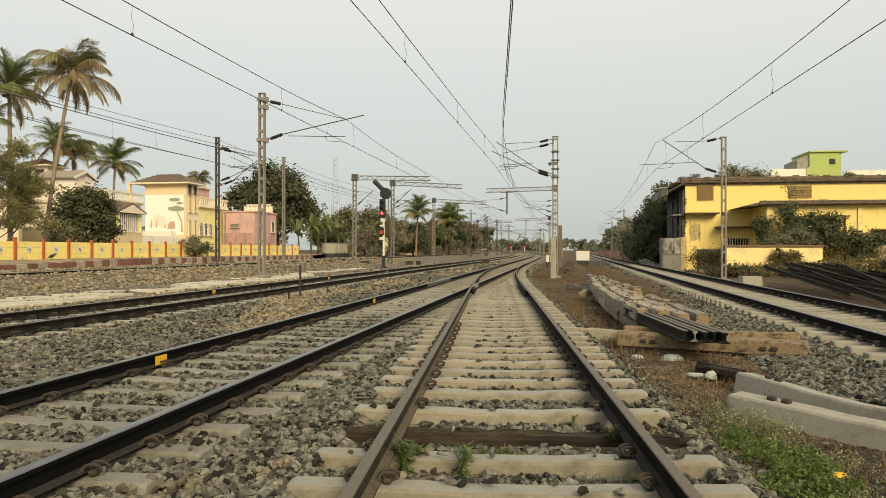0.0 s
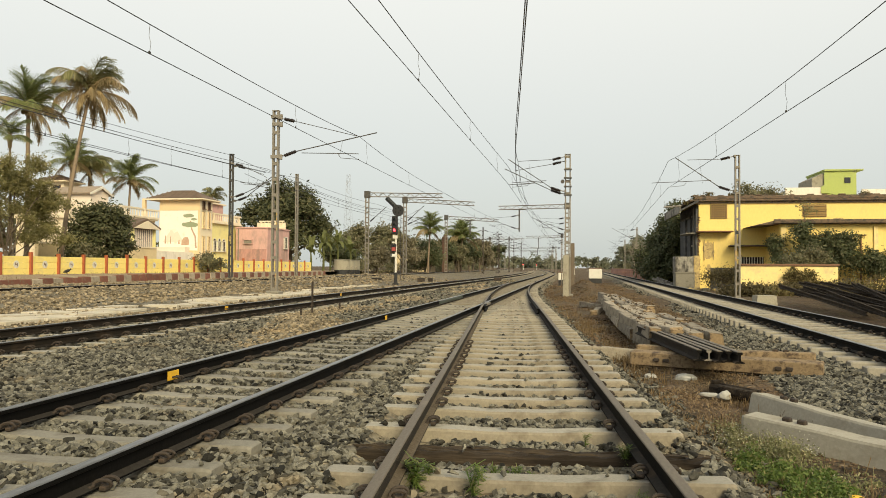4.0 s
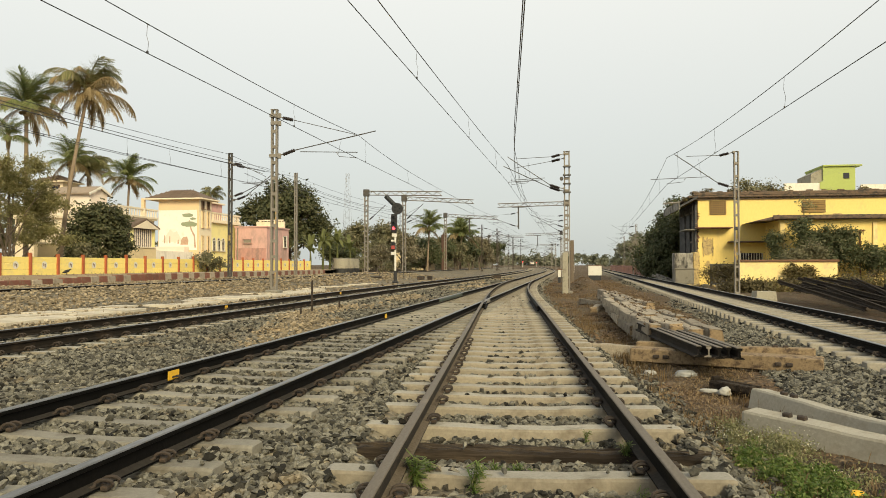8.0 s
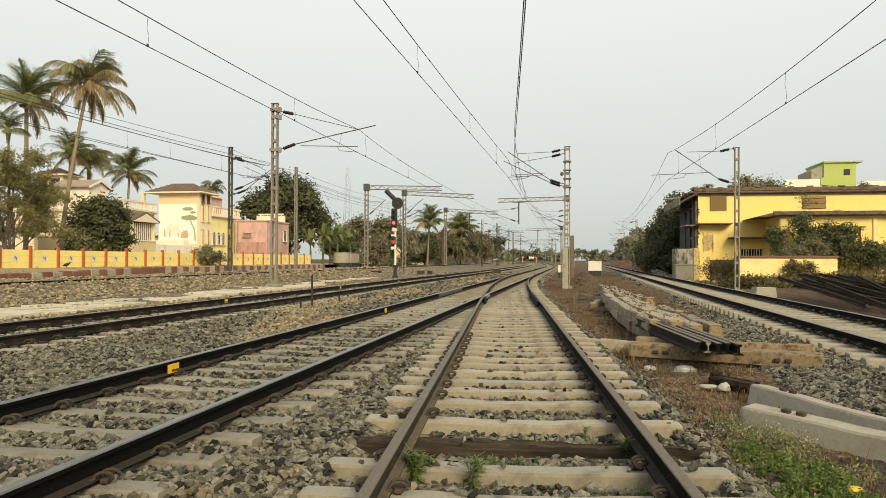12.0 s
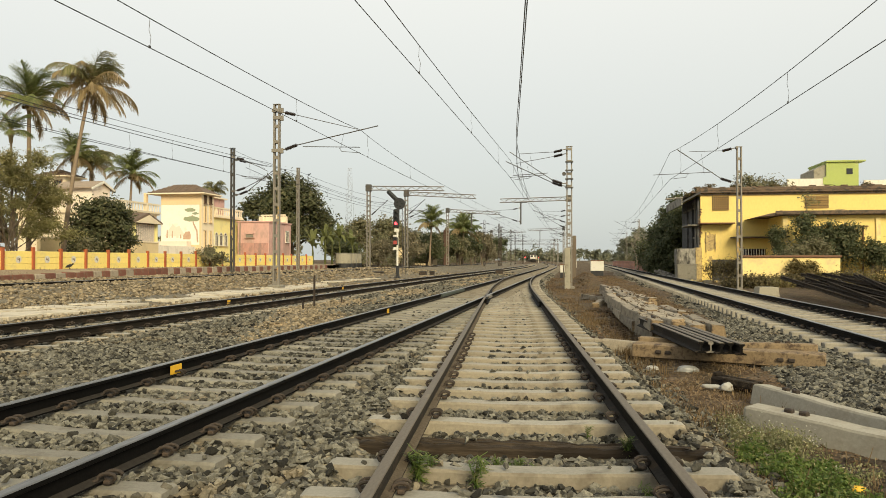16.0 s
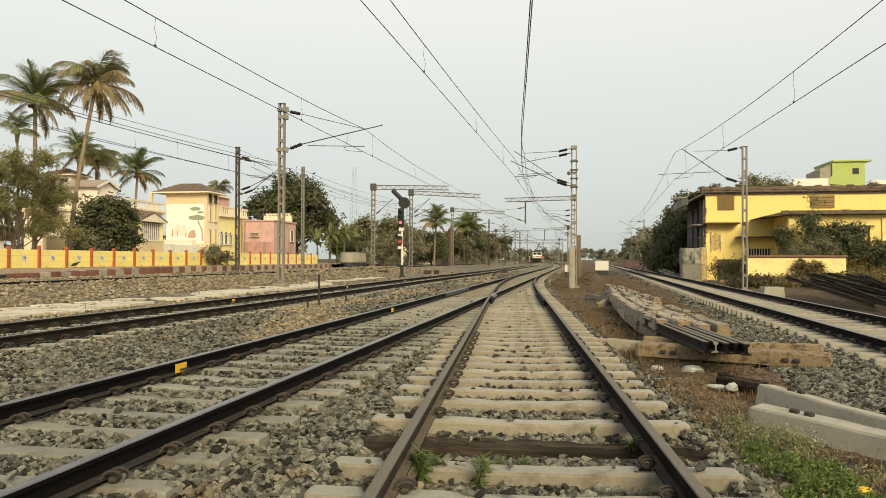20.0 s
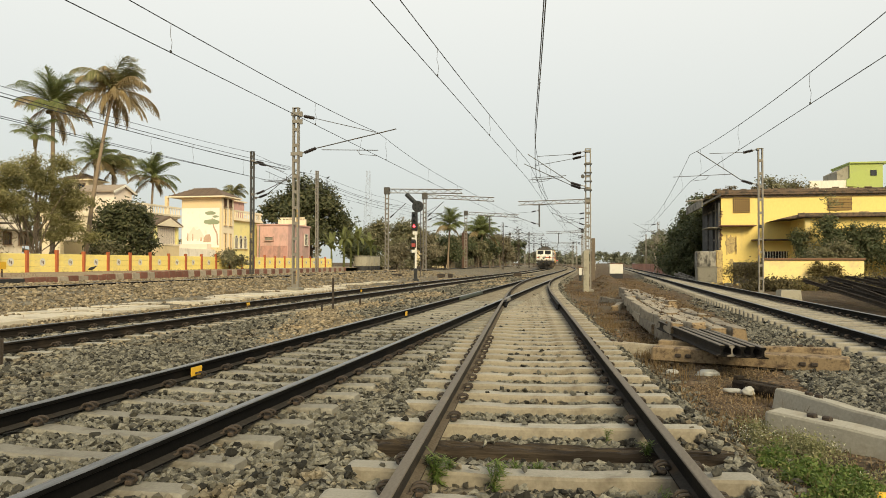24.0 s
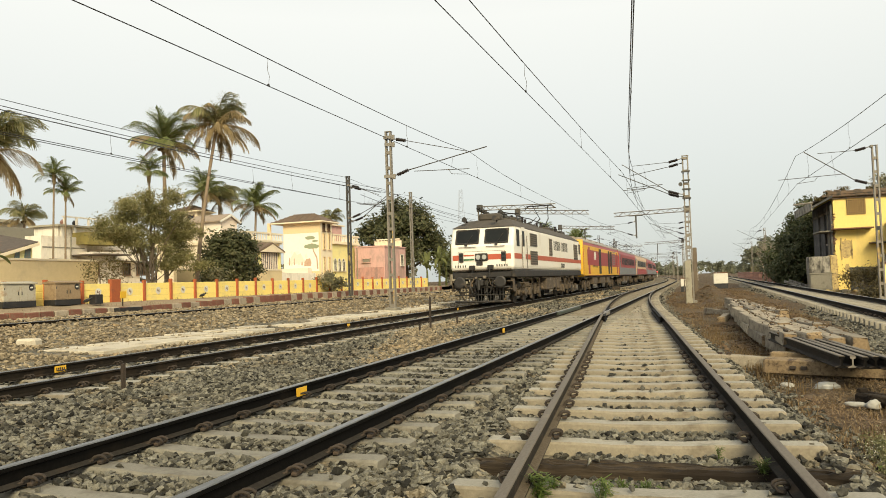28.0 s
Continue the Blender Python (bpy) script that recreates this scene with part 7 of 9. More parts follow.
def leaves(rg, blobs, n, leaf, shell=0.55, clump=0.5):
    """Leaf centres and vectors, in clumps round the blobs (x, y, z, rx, ry, rz)."""
    blobs = np.array(blobs)
    vol = blobs[:, 3] * blobs[:, 4] * blobs[:, 5]
    clumps = max(12, n // 40)
    which = rg.choice(len(blobs), clumps, p=vol ** 0.7 / (vol ** 0.7).sum())
    d = unit(rg.normal(size=(clumps, 3)))
    d[:, 2] = np.where(d[:, 2] < -0.5, -d[:, 2], d[:, 2])
    r = rg.uniform(shell, 1.06, clumps)[:, None]
    c = blobs[which, :3] + d * r * blobs[which, 3:]
    c += rg.normal(size=c.shape) * 0.07 * blobs[which, 3:]
    k = rg.integers(0, clumps, n)
    size = rg.uniform(0.45, 1.2, clumps)[k][:, None]
    pos = c[k] + rg.normal(size=(n, 3)) * np.array([1, 1, 0.75]) * clump * size
    out = unit(pos - blobs[which[k], :3] + rg.normal(size=(n, 3)) * 0.5)
    nrm = unit(out + rg.normal(size=(n, 3)) * 0.7 + np.array([0, 0, 0.5]))
    side = unit(np.cross(nrm, rg.normal(size=(n, 3))))
    up = np.cross(nrm, side)
    s = leaf * rg.uniform(0.6, 1.3, n)[:, None]
    return pos, side * s * 0.55, up * s


def tree(label, x, y, z, blobs, n, leaf, mat, seed, trunk=0.18, name="tree", clump=0.45, shell=0.55, limbs=7, stems=1):
    """blobs are given relative to the tree's foot."""
    rg = np.random.default_rng(seed)
    t = thing(name, label, "tree" if name == "tree" else "shrub", pose(x, y, z), group="trees" if name == "tree" else "shrubs")
    mb = MB()
    rr = random.Random(seed)
    for sidx in range(stems):
        ox, oy = (0, 0) if stems == 1 else (rr.uniform(-1, 1) * trunk * 5, rr.uniform(-1, 1) * trunk * 7)
        big = blobs[sidx % len(blobs)]
        top = Vector((big[0], big[1], big[2]))
        foot = Vector((ox, oy, -0.15))
        mid = foot.lerp(top, 0.45) + Vector((rr.uniform(-0.2, 0.2), rr.uniform(-0.2, 0.2), 0))
        mb.tube([foot, foot.lerp(mid, 0.5), mid, top], [trunk * 1.25, trunk, trunk * 0.8, trunk * 0.3], 8)
    for b in blobs[:limbs]:
        c = Vector(b[:3])
        s0 = Vector((0, 0, max(0.3, c.z * rr.uniform(0.3, 0.5))))
        mb.tube([s0, s0.lerp(c, 0.5) + Vector((0, 0, -0.1)), c + Vector((0, 0, b[5] * 0.4))], [trunk * 0.6, trunk * 0.4, trunk * 0.12], 6)
        for _ in range(3):
            e = c + Vector((rr.uniform(-1, 1) * b[3], rr.uniform(-1, 1) * b[4], rr.uniform(-0.2, 0.9) * b[5])) * 0.8
            mb.tube([s0.lerp(c, 0.6), e], [trunk * 0.25, trunk * 0.06], 4)
    part("trunk", mb, "bark", t)
    part("crown", quads("crown", *leaves(rg, blobs, n, leaf, shell, clump), mat), None, t)
    return t


def frond_mesh(length, start, end, leaf_len, mat, hang, pairs=105, seed=0):
    """One palm frond along +x: a rib that bends over from one slope to another, with hanging leaflets on both sides."""
    rg = np.random.default_rng(seed)
    pts = [np.zeros(3)]
    n = 24
    for i in range(n):
        q = (i + 0.5) / n
        an = math.radians(start + (end - start) * q ** 1.7)
        pts.append(pts[-1] + np.array([math.cos(an), 0.10 * math.sin(q * 2.5 + seed), math.sin(an)]) * length / n)
    pts = np.array(pts)

    def at(q):
        k = min(max(q, 0), 0.9999) * n
        i = int(k)
        return pts[i] * (1 - k + i) + pts[i + 1] * (k - i)
    pos, sides, ups = [], [], []
    for i in range(pairs):
        q = 0.15 + 0.85 * (i + 0.5) / pairs
        p = at(q)
        fwd = at(q + 0.03) - at(q - 0.03)
        fwd /= np.linalg.norm(fwd)
        ll = leaf_len * (0.45 + 0.75 * math.sin(math.pi * min(1, 0.18 + q * 0.78))) * rg.uniform(0.75, 1.15)
        for s in (-1, 1):
            if rg.random() < 0.05:
                continue
            out = np.array([0, s, 0]) * (0.75 - 0.4 * hang) + fwd * (0.55 + 0.35 * q) + np.array([0, 0, -hang * rg.uniform(0.5, 1.2)]) + rg.normal(size=3) * 0.07
            out /= np.linalg.norm(out)
            wide = np.cross(out, [0, 0, 1.0])
            wide /= max(1e-6, np.linalg.norm(wide))
            pos.append(p + out * ll * 0.5)
            ups.append(out * ll * 0.5)
            sides.append((wide * 0.7 + fwd * 0.5) * 0.021)
    me = quads("frond", np.array(pos), np.array(sides), np.array(ups), mat)
    rib = MB().tube([at(k / 12) for k in range(13)], [0.04 - 0.0028 * k for k in range(13)], 5)
    bm = bmesh.new()
    bm.from_mesh(me)
    tmp = rib.mesh("rib", mat)
    bm.from_mesh(tmp)
    bm.to_mesh(me)
    bm.free()
    return me


FRONDS = [frond_mesh(2.6, 80, -25, 0.85, "leaf_palm", 0.6, 85, seed=1), frond_mesh(2.9, 60, -45, 0.95, "leaf_palm", 0.8, 85, seed=2), frond_mesh(2.9, 34, -46, 0.98, "leaf_palm", 0.9, 85, seed=3),
          frond_mesh(2.8, 10, -62, 0.82, "leaf_palm_dry", 0.95, 75, seed=4), frond_mesh(2.6, -26, -78, 0.78, "leaf_palm_dry", 0.95, 75, seed=5), frond_mesh(2.8, 48, -38, 0.8, "leaf_palm_dry", 0.75, 80, seed=6)]
GREEN = [frond_mesh(2.7, 86, 24, 0.74, "leaf_palm_green", 0.35, 85, seed=11), frond_mesh(2.9, 58, -16, 0.8, "leaf_palm_green", 0.5, 85, seed=12), frond_mesh(2.9, 24, -42, 0.85, "leaf_palm_green", 0.65, 85, seed=13)]


def palm(label, x, y, z, lean, h, size, seed, count=22, dry=5, trunk=0.16, name="palm", green=False):
    rr = random.Random(seed)
    t = thing(name, label, "palm", pose(x, y, z), group="palms")
    pts, rs = [], []
    for k in range(25):
        q = k / 24
        pts.append((lean[0] * q ** 1.4, lean[1] * q ** 1.4, h * q - 0.15))
        rs.append(trunk * (1.35 if k == 0 else 1.0 - 0.35 * q) * (1.05 if k % 2 else 0.97))
    part("trunk", MB().tube(pts, rs, 10), "palm_bark", t, smooth=True)
    cx, cy, cz = lean[0], lean[1], h - 0.1
    part("crown_heart", MB().tube([(cx, cy, cz - 0.5), (cx, cy, cz), (cx, cy, cz + 0.5)], [0.18 * size, 0.26 * size, 0.05], 8), "leaf_palm_dry", t)
    for k in range(count):
        q = k / count
        if k >= count - dry:
            me = FRONDS[3 + k % 2]
        elif dry > 10 and k % 3 == 1:
            me = FRONDS[5]
        else:
            me = (GREEN if green else FRONDS)[0 if q < 0.3 else 1 if q < 0.6 else 2]
        az = k * 137.5 + rr.uniform(-14, 14)
        ob = part("frond", me, None, t, m=pose(cx, cy, cz + 0.1, 0, rr.uniform(-14, 14), az) @ Matrix.Scale(size * rr.uniform(0.78, 1.08), 4))
    for k in range(4 if size > 0.8 else 0):
        part("coconut", MB().ball((cx + 0.28 * math.cos(k * 1.7), cy + 0.28 * math.sin(k * 1.7), cz - 0.3), 0.13), "dry_grass", t)


palm("tall leaning coconut palm with half-dry fronds", -29.0, 37.9, 0.6, (0.0, 2.4), 11.25, 1.04, 1, 30, 12, 0.135)
palm("coconut palm with bright green fronds", -31.0, 37.7, 0.6, (-0.15, 0.1), 9.85, 0.9, 2, 30, 6, 0.15, green=True)
palm("young slender palm among bushes", -29.5, 34.7, 0.6, (0.0, -0.2), 7.4, 0.5, 3, 16, 0, 0.08, green=True)
palm("coconut palm with long hanging fronds and dry ones", -28.0, 22.9, 0.6, (0.0, 0.2), 6.75, 1.0, 4, 24, 9, 0.18)
palm("coconut palm behind the houses", -51.0, 67.5, 0.6, (0.3, 0.3), 11.3, 1.05, 5, 28, 4, green=True)
palm("coconut palm behind the houses", -51.4, 71.5, 0.6, (0.3, -0.3), 10.7, 1.05, 6, 28, 4)
palm("coconut palm behind the houses", -46.5, 71.0, 0.6, (0.2, 0.3), 9.7, 1.1, 7, 30, 5, green=True)
palm("slender areca palm with a small dark crown", -43.0, 40.4, 0.6, (0.1, 0.1), 9.0, 0.55, 8, 20, 1, 0.085, green=True)
palm("slender areca palm with a small dark crown", -43.2, 41.7, 0.6, (0.1, 0.0), 7.9, 0.55, 9, 20, 1, 0.085, green=True)
palm("coconut palm beyond the gantries", -20.35, 104.0, 0.3, (0.3, 0.0), 6.2, 1.05, 10, 30, 2, green=True)
palm("coconut palm among far trees", -19.1, 128, 0.3, (0.2, 0.0), 6.2, 1.3, 11, 30, 2, green=True)
palm("coconut palm far behind the villa", -45.0, 86.0, 0.6, (0.2, 0.3), 9.2, 0.85, 12, 16, 4)
palm("coconut palm far behind the flat house", -66.0, 58.0, 0.6, (0.2, 0.3), 8.6, 1.0, 13, 16, 4)
palm("coconut palm far behind the flat house", -74.0, 56.0, 0.6, (0.2, 0.3), 9.2, 1.05, 14, 16, 4)

olive_rng = random.Random(33)
olive = [(0, 0.4, 4.6, 1.0, 1.1, 0.9), (0.1, -1.6, 4.7, 0.9, 1.0, 0.8), (0, 2.0, 4.3, 0.9, 1.0, 0.9)]
for k in range(44):
    oy = olive_rng.uniform(-3.1, 3.4)
    roof = 5.9 - 0.16 * (oy - 0.2) ** 2 + olive_rng.uniform(-0.5, 0.4)
    oz = olive_rng.uniform(1.6 if oy > 0.4 else (2.6 if oy > -1.2 else 3.1), max(3.6, roof))
    olive.append((olive_rng.uniform(-0.9, 0.9), oy, oz, olive_rng.uniform(0.4, 0.7), olive_rng.uniform(0.4, 0.72), olive_rng.uniform(0.28, 0.5)))
tree("olive-green feathery tree with thin stems behind the wall", -28.6, 33.5, 0.6, olive, 44000, 0.047, "leaf_olive", 21, 0.055, clump=0.22, stems=6, shell=0.25, limbs=14)
tree("grey-green dusty shrub behind the wall", -29.4, 30.6, 0.6, [(0, 0, 1.6, 0.9, 0.9, 1.3), (0, 1.0, 1.3, 0.9, 0.9, 1.0)], 1500, 0.045, "dry_shrub", 22, 0.05, "shrub", 0.3)
tree("dense round dark-green bush behind the wall", -29.2, 41.7, 0.6,
     [(0, 0, 2.1, 1.8, 2.0, 1.9), (0.1, -0.9, 2.8, 1.3, 1.3, 1.3), (0, 1.1, 2.7, 1.3, 1.4, 1.3), (0.2, 0.2, 3.5, 1.1, 1.2, 0.9), (0.2, -1.6, 1.4, 1.1, 1.0, 1.1), (0.2, 1.8, 1.3, 1.1, 1.0, 1.1)],
     12000, 0.10, "leaf_dark", 23, 0.14, clump=0.3, shell=0.6)
tree("low green shrub growing over the wall end", -25.8, 49.3, 0.65, [(0, 0, 0.7, 0.8, 1.1, 0.7), (0.1, 1.3, 0.5, 0.7, 0.8, 0.5)], 1800, 0.075, "leaf_mid", 24, 0.04, "shrub", 0.22)
tree("low weeds on the platform", -27.3, 37.5, 0.65, [(0, 0, 0.9, 0.5, 1.0, 0.9)], 800, 0.08, "leaf_mid", 25, 0.03, "shrub", 0.2)
tree("large dark mango tree with a dense crown", -37.0, 93.0, 0.5,
     [(0, 0, 6.8, 4.3, 4.3, 3.6), (2.8, -2.2, 6.2, 2.8, 2.6, 2.8), (-2.8, -2.8, 6.4, 2.9, 2.6, 2.6), (0.2, -1.0, 9.4, 3.0, 2.8, 2.2), (3.8, 0.6, 4.6, 2.4, 2.2, 2.4), (-3.6, 0, 7.6, 2.2, 2.0, 2.0), (2.2, -1.0, 8.6, 2.2, 2.0, 1.8), (1.5, -3.5, 4.2, 2.8, 2.0, 2.2)],
     20000, 0.19, "leaf_dark", 26, 0.35, clump=0.6, shell=0.6)
def airy_tree(label, x, y, z, h, w, n, leaf, mat, seed, low=0.25):
    """A roadside tree: a few large uneven lobes on spread limbs, with gaps between them."""
    g = random.Random(seed)
    lobes = [(g.uniform(-0.15, 0.15) * w, g.uniform(-0.15, 0.15) * w, h * 0.66, w * 0.62, w * 0.62, h * 0.24)]
    for i in range(7):
        an = i * 2.4 + g.uniform(-0.4, 0.4)
        up = g.uniform(low + 0.1, 0.9)
        out = w * (1.0 - 0.55 * max(0.0, up - 0.45) / 0.45) * g.uniform(0.55, 0.85)
        lobes.append((out * math.cos(an), out * math.sin(an), h * up, w * g.uniform(0.28, 0.45), w * g.uniform(0.28, 0.45), h * g.uniform(0.09, 0.17)))
    return tree(label, x, y, z, lobes, n, leaf, mat, seed, 0.15, clump=0.42, shell=0.35, limbs=8)


for k, (x, y, h, w, mt) in enumerate(((-27.5, 84, 4.2, 2.2, "leaf_shade"), (-24.6, 92, 3.0, 1.6, "leaf_brown"), (-31, 103, 6.8, 3.2, "leaf_mid"), (-26.3, 101, 8.0, 3.6, "leaf_mid"), (-23.4, 101, 6.0, 2.6, "leaf_brown"), (-35, 112, 6.4, 3.6, "leaf_mid"),
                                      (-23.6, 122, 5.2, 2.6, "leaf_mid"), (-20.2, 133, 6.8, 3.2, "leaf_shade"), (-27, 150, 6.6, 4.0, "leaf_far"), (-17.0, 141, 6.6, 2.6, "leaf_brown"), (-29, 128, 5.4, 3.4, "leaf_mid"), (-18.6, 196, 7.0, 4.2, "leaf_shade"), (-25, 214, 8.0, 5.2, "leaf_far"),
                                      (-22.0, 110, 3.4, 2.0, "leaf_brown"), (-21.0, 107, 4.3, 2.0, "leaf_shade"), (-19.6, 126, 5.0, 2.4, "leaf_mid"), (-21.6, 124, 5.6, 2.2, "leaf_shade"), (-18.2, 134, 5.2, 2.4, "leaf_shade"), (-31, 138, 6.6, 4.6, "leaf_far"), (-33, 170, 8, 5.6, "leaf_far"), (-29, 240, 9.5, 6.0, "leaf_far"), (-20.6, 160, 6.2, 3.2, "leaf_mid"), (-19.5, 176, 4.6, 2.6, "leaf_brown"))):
    airy_tree("leafy roadside tree beside the line", x + bend(y), y, 0.2, h, w, 7500, 0.10 + 0.0005 * y, mt, 40 + k)
# broad-leaved banana plants at the end of the wall
BANANA = []
for k in range(3):
    vs, fs = [], []
    n = 9
    for i in range(n + 1):
        q = i / n
        w = 0.24 * math.sin(math.pi * min(1, 0.08 + q * 0.92)) ** 0.6
        x, z = 2.0 * q * (0.75 - 0.1 * q + 0.1 * k), 2.0 * ((1.75 - 0.45 * k) * q - (0.85 + 0.2 * k) * q * q)
        vs += [(x, -w, z - 0.06), (x, 0, z), (x, w, z - 0.06)]
    for i in range(n):
        for j in range(2):
            fs.append((i * 3 + j, i * 3 + j + 1, (i + 1) * 3 + j + 1, (i + 1) * 3 + j))
    BANANA.append(MB().add(vs, fs).mesh("banana_leaf", "leaf_banana", True))
for k, (x, y, h) in enumerate(((-26.2, 75.5, 3.2), (-25.1, 77.0, 3.4), (-27.0, 73.8, 2.4), (-24.4, 79.5, 2.6), (-26.6, 79.0, 3.0), (-27.6, 22.0, 2.0))):
    t = thing("banana_plant", "banana plant with broad torn leaves", "plant", pose(x, y, 0.45), group="banana plants")
    part("stem", MB().tube([(0, 0, -0.1), (0.05, 0, h * 0.6), (0, 0, h)], [0.14, 0.11, 0.05], 8), "leaf_banana", t)
    for i in range(9):
        part("leaf", BANANA[i % 3], None, t, m=pose(0, 0, h - 0.2, 0, random.uniform(-25, 10), i * 137 + k * 40) @ Matrix.Scale(random.uniform(0.75, 1.05), 4))

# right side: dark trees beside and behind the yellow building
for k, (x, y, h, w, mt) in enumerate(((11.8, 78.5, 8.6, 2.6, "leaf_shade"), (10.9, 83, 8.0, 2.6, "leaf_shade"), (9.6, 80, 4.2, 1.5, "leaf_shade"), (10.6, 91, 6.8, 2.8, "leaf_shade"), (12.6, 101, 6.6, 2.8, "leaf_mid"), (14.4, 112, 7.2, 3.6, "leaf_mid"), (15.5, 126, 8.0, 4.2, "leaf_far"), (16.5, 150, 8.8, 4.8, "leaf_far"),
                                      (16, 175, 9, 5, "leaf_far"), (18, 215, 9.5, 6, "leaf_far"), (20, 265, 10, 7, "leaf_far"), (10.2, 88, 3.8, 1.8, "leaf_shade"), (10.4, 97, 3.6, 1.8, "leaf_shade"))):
    airy_tree("dark leafy tree beside the single track", x, y, -0.6, h, w, 9500, 0.085 + 0.0006 * y, mt, 80 + k, 0.05)


def bare_tree(label, x, y, z, h, spread, seed):
    """Leafless limbs that fork three times."""
    g = random.Random(seed)
    t = thing("tree", label, "tree", pose(x, y, z), group="trees")
    mb = MB()

    def fork(p, d, length, r, depth):
        q = p + d * length
        mb.tube([p, p.lerp(q, 0.5) + Vector((g.uniform(-1, 1), g.uniform(-1, 1), 0)) * length * 0.06, q], [r, r * 0.8, r * 0.55], 5)
        if depth:
            for _ in range(3 if depth > 1 else 4):
                e = (d + Vector((g.uniform(-1, 1) * spread, g.uniform(-1, 1) * spread, g.uniform(-0.25, 0.5)))).normalized()
                fork(p.lerp(q, g.uniform(0.6, 1.0)), e, length * g.uniform(0.5, 0.8), r * 0.5, depth - 1)
    fork(Vector((0, 0, -0.1)), Vector((0.15, 0, 1)).normalized(), h * 0.4, 0.1, 4)
    part("trunk", mb, "pale_bark", t)


for k, (x, y, h) in enumerate(((8.9, 98, 6.2), (9.9, 104, 7.0), (9.0, 112, 6.0), (10.8, 118, 7.4))):
    bare_tree("bare pale-branched tree beside the single track", x, y, -0.6, h, 0.75, 500 + k)
# far woods closing the line, both sides
rg = np.random.default_rng(5)
far = []
for k in range(70):
    x = -230 + 5.6 * k + rg.uniform(-2, 2)
    far.append((x, 690 + rg.uniform(-35, 35), rg.uniform(2, 5), rg.uniform(6, 11), 6, rg.uniform(6, 12)))
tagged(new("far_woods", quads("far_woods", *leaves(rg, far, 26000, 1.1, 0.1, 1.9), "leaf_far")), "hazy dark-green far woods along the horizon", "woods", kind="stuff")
hedge = [(-25.5 + bend(84 + 4 * k) + rg.uniform(-2, 1.2), 84 + 4 * k, 0.9, rg.uniform(1.1, 1.9), 2.2, rg.uniform(0.9, 1.9)) for k in range(46)] + [(13.2 + 0.022 * (4 * k) + rg.uniform(-1.2, 1.5), 82 + 4 * k, 0.6, rg.uniform(1.2, 2.2), 2.4, rg.uniform(1.4, 2.8)) for k in range(50)]
tagged(new("line_side_scrub", quads("line_side_scrub", *leaves(rg, hedge, 34000, 0.13, 0.2, 0.5), "leaf_mid")), "dusty green scrub along both sides of the line", "scrub", kind="stuff")
near_woods = [(-60 - 3 * k, 110 + 11 * k + rg.uniform(-4, 4), 4.0, rg.uniform(4, 6.5), 6, rg.uniform(3.5, 5.5)) for k in range(12)] + [(24 + 4 * k, 110 + 14 * k, 3.5, 5.5, 6, rg.uniform(4, 6)) for k in range(10)] + [(-62 + rg.uniform(-5, 5), 20 + 8 * k, 4.2, 5, 5, rg.uniform(3.0, 4.6)) for k in range(9)]
tagged(new("background_woods", quads("background_woods", *leaves(rg, near_woods, 17000, 0.42, 0.5, 0.8), "leaf_mid")), "dense green trees behind the houses and fields", "woods", kind="stuff")

# climbing leaves and scrub round the yellow building
tree("dark climbing shrub against the yellow building", 18.2, 60.4, -0.6, [(0, 0, 3.1, 1.3, 0.7, 1.3), (-0.7, 0, 4.2, 0.75, 0.5, 1.0), (1.5, 0.1, 3.4, 1.2, 0.6, 1.2), (2.6, 0.2, 3.7, 0.9, 0.5, 0.95), (-2.0, 0.1, 2.0, 1.0, 0.6, 0.9), (0.8, -0.2, 1.9, 1.9, 0.8, 1.1), (2.6, -0.2, 2.3, 1.1, 0.7, 1.2), (-2.4, 0.9, 3.5, 0.5, 0.4, 0.9)], 17000, 0.085, "leaf_shade", 120, 0.07, "shrub", 0.3, 0.3)
tree("pale green shrub leaning on the low wall", 16.2, 57.4, -0.6, [(0, 0, 2.2, 1.0, 0.6, 0.7), (1.2, 0, 2.5, 0.9, 0.6, 0.8), (0.5, 0, 1.5, 1.2, 0.6, 0.8)], 5200, 0.075, "leaf_mid", 126, 0.05, "shrub", 0.28, 0.3)
tree("dark shrub beside the yellow building", 22.4, 60.4, -0.6, [(0, 0, 2.0, 1.0, 0.6, 1.4), (0.9, 0, 1.7, 0.9, 0.6, 1.1), (1.7, 0, 2.4, 0.6, 0.5, 0.9)], 5200, 0.085, "leaf_shade", 121, 0.06, "shrub", 0.32, 0.3)
tree("ivy trails hanging on the slab corner", 15.6, 61.6, 2.0, [(0, 0, 1.0, 0.3, 0.3, 0.9), (0.3, 0, 0.2, 0.4, 0.3, 0.6)], 1500, 0.07, "leaf_shade", 127, 0.03, "shrub", 0.2, 0.2)
for k, (x, z) in enumerate(((10.6, 7.1), (11.6, 7.3), (9.7, 6.6), (13.6, 7.3), (17.0, 7.3), (24.0, 7.3))):
    tree("dry weed tuft on the mouldy roof edge", x, 65.9, z, [(0, 0, 0.18, 0.4, 0.2, 0.18)], 260, 0.05, "dry_shrub", 170 + k, 0.012, "shrub", 0.14, 0.2)
tree("sparse sapling growing from the roof slab", 18.0, 61.5, 5.0, [(0, 0, 0.9, 0.7, 0.3, 0.5), (0.2, 0, 0.6, 0.5, 0.3, 0.4)], 260, 0.06, "dull_weed", 122, 0.02, "shrub", 0.3)
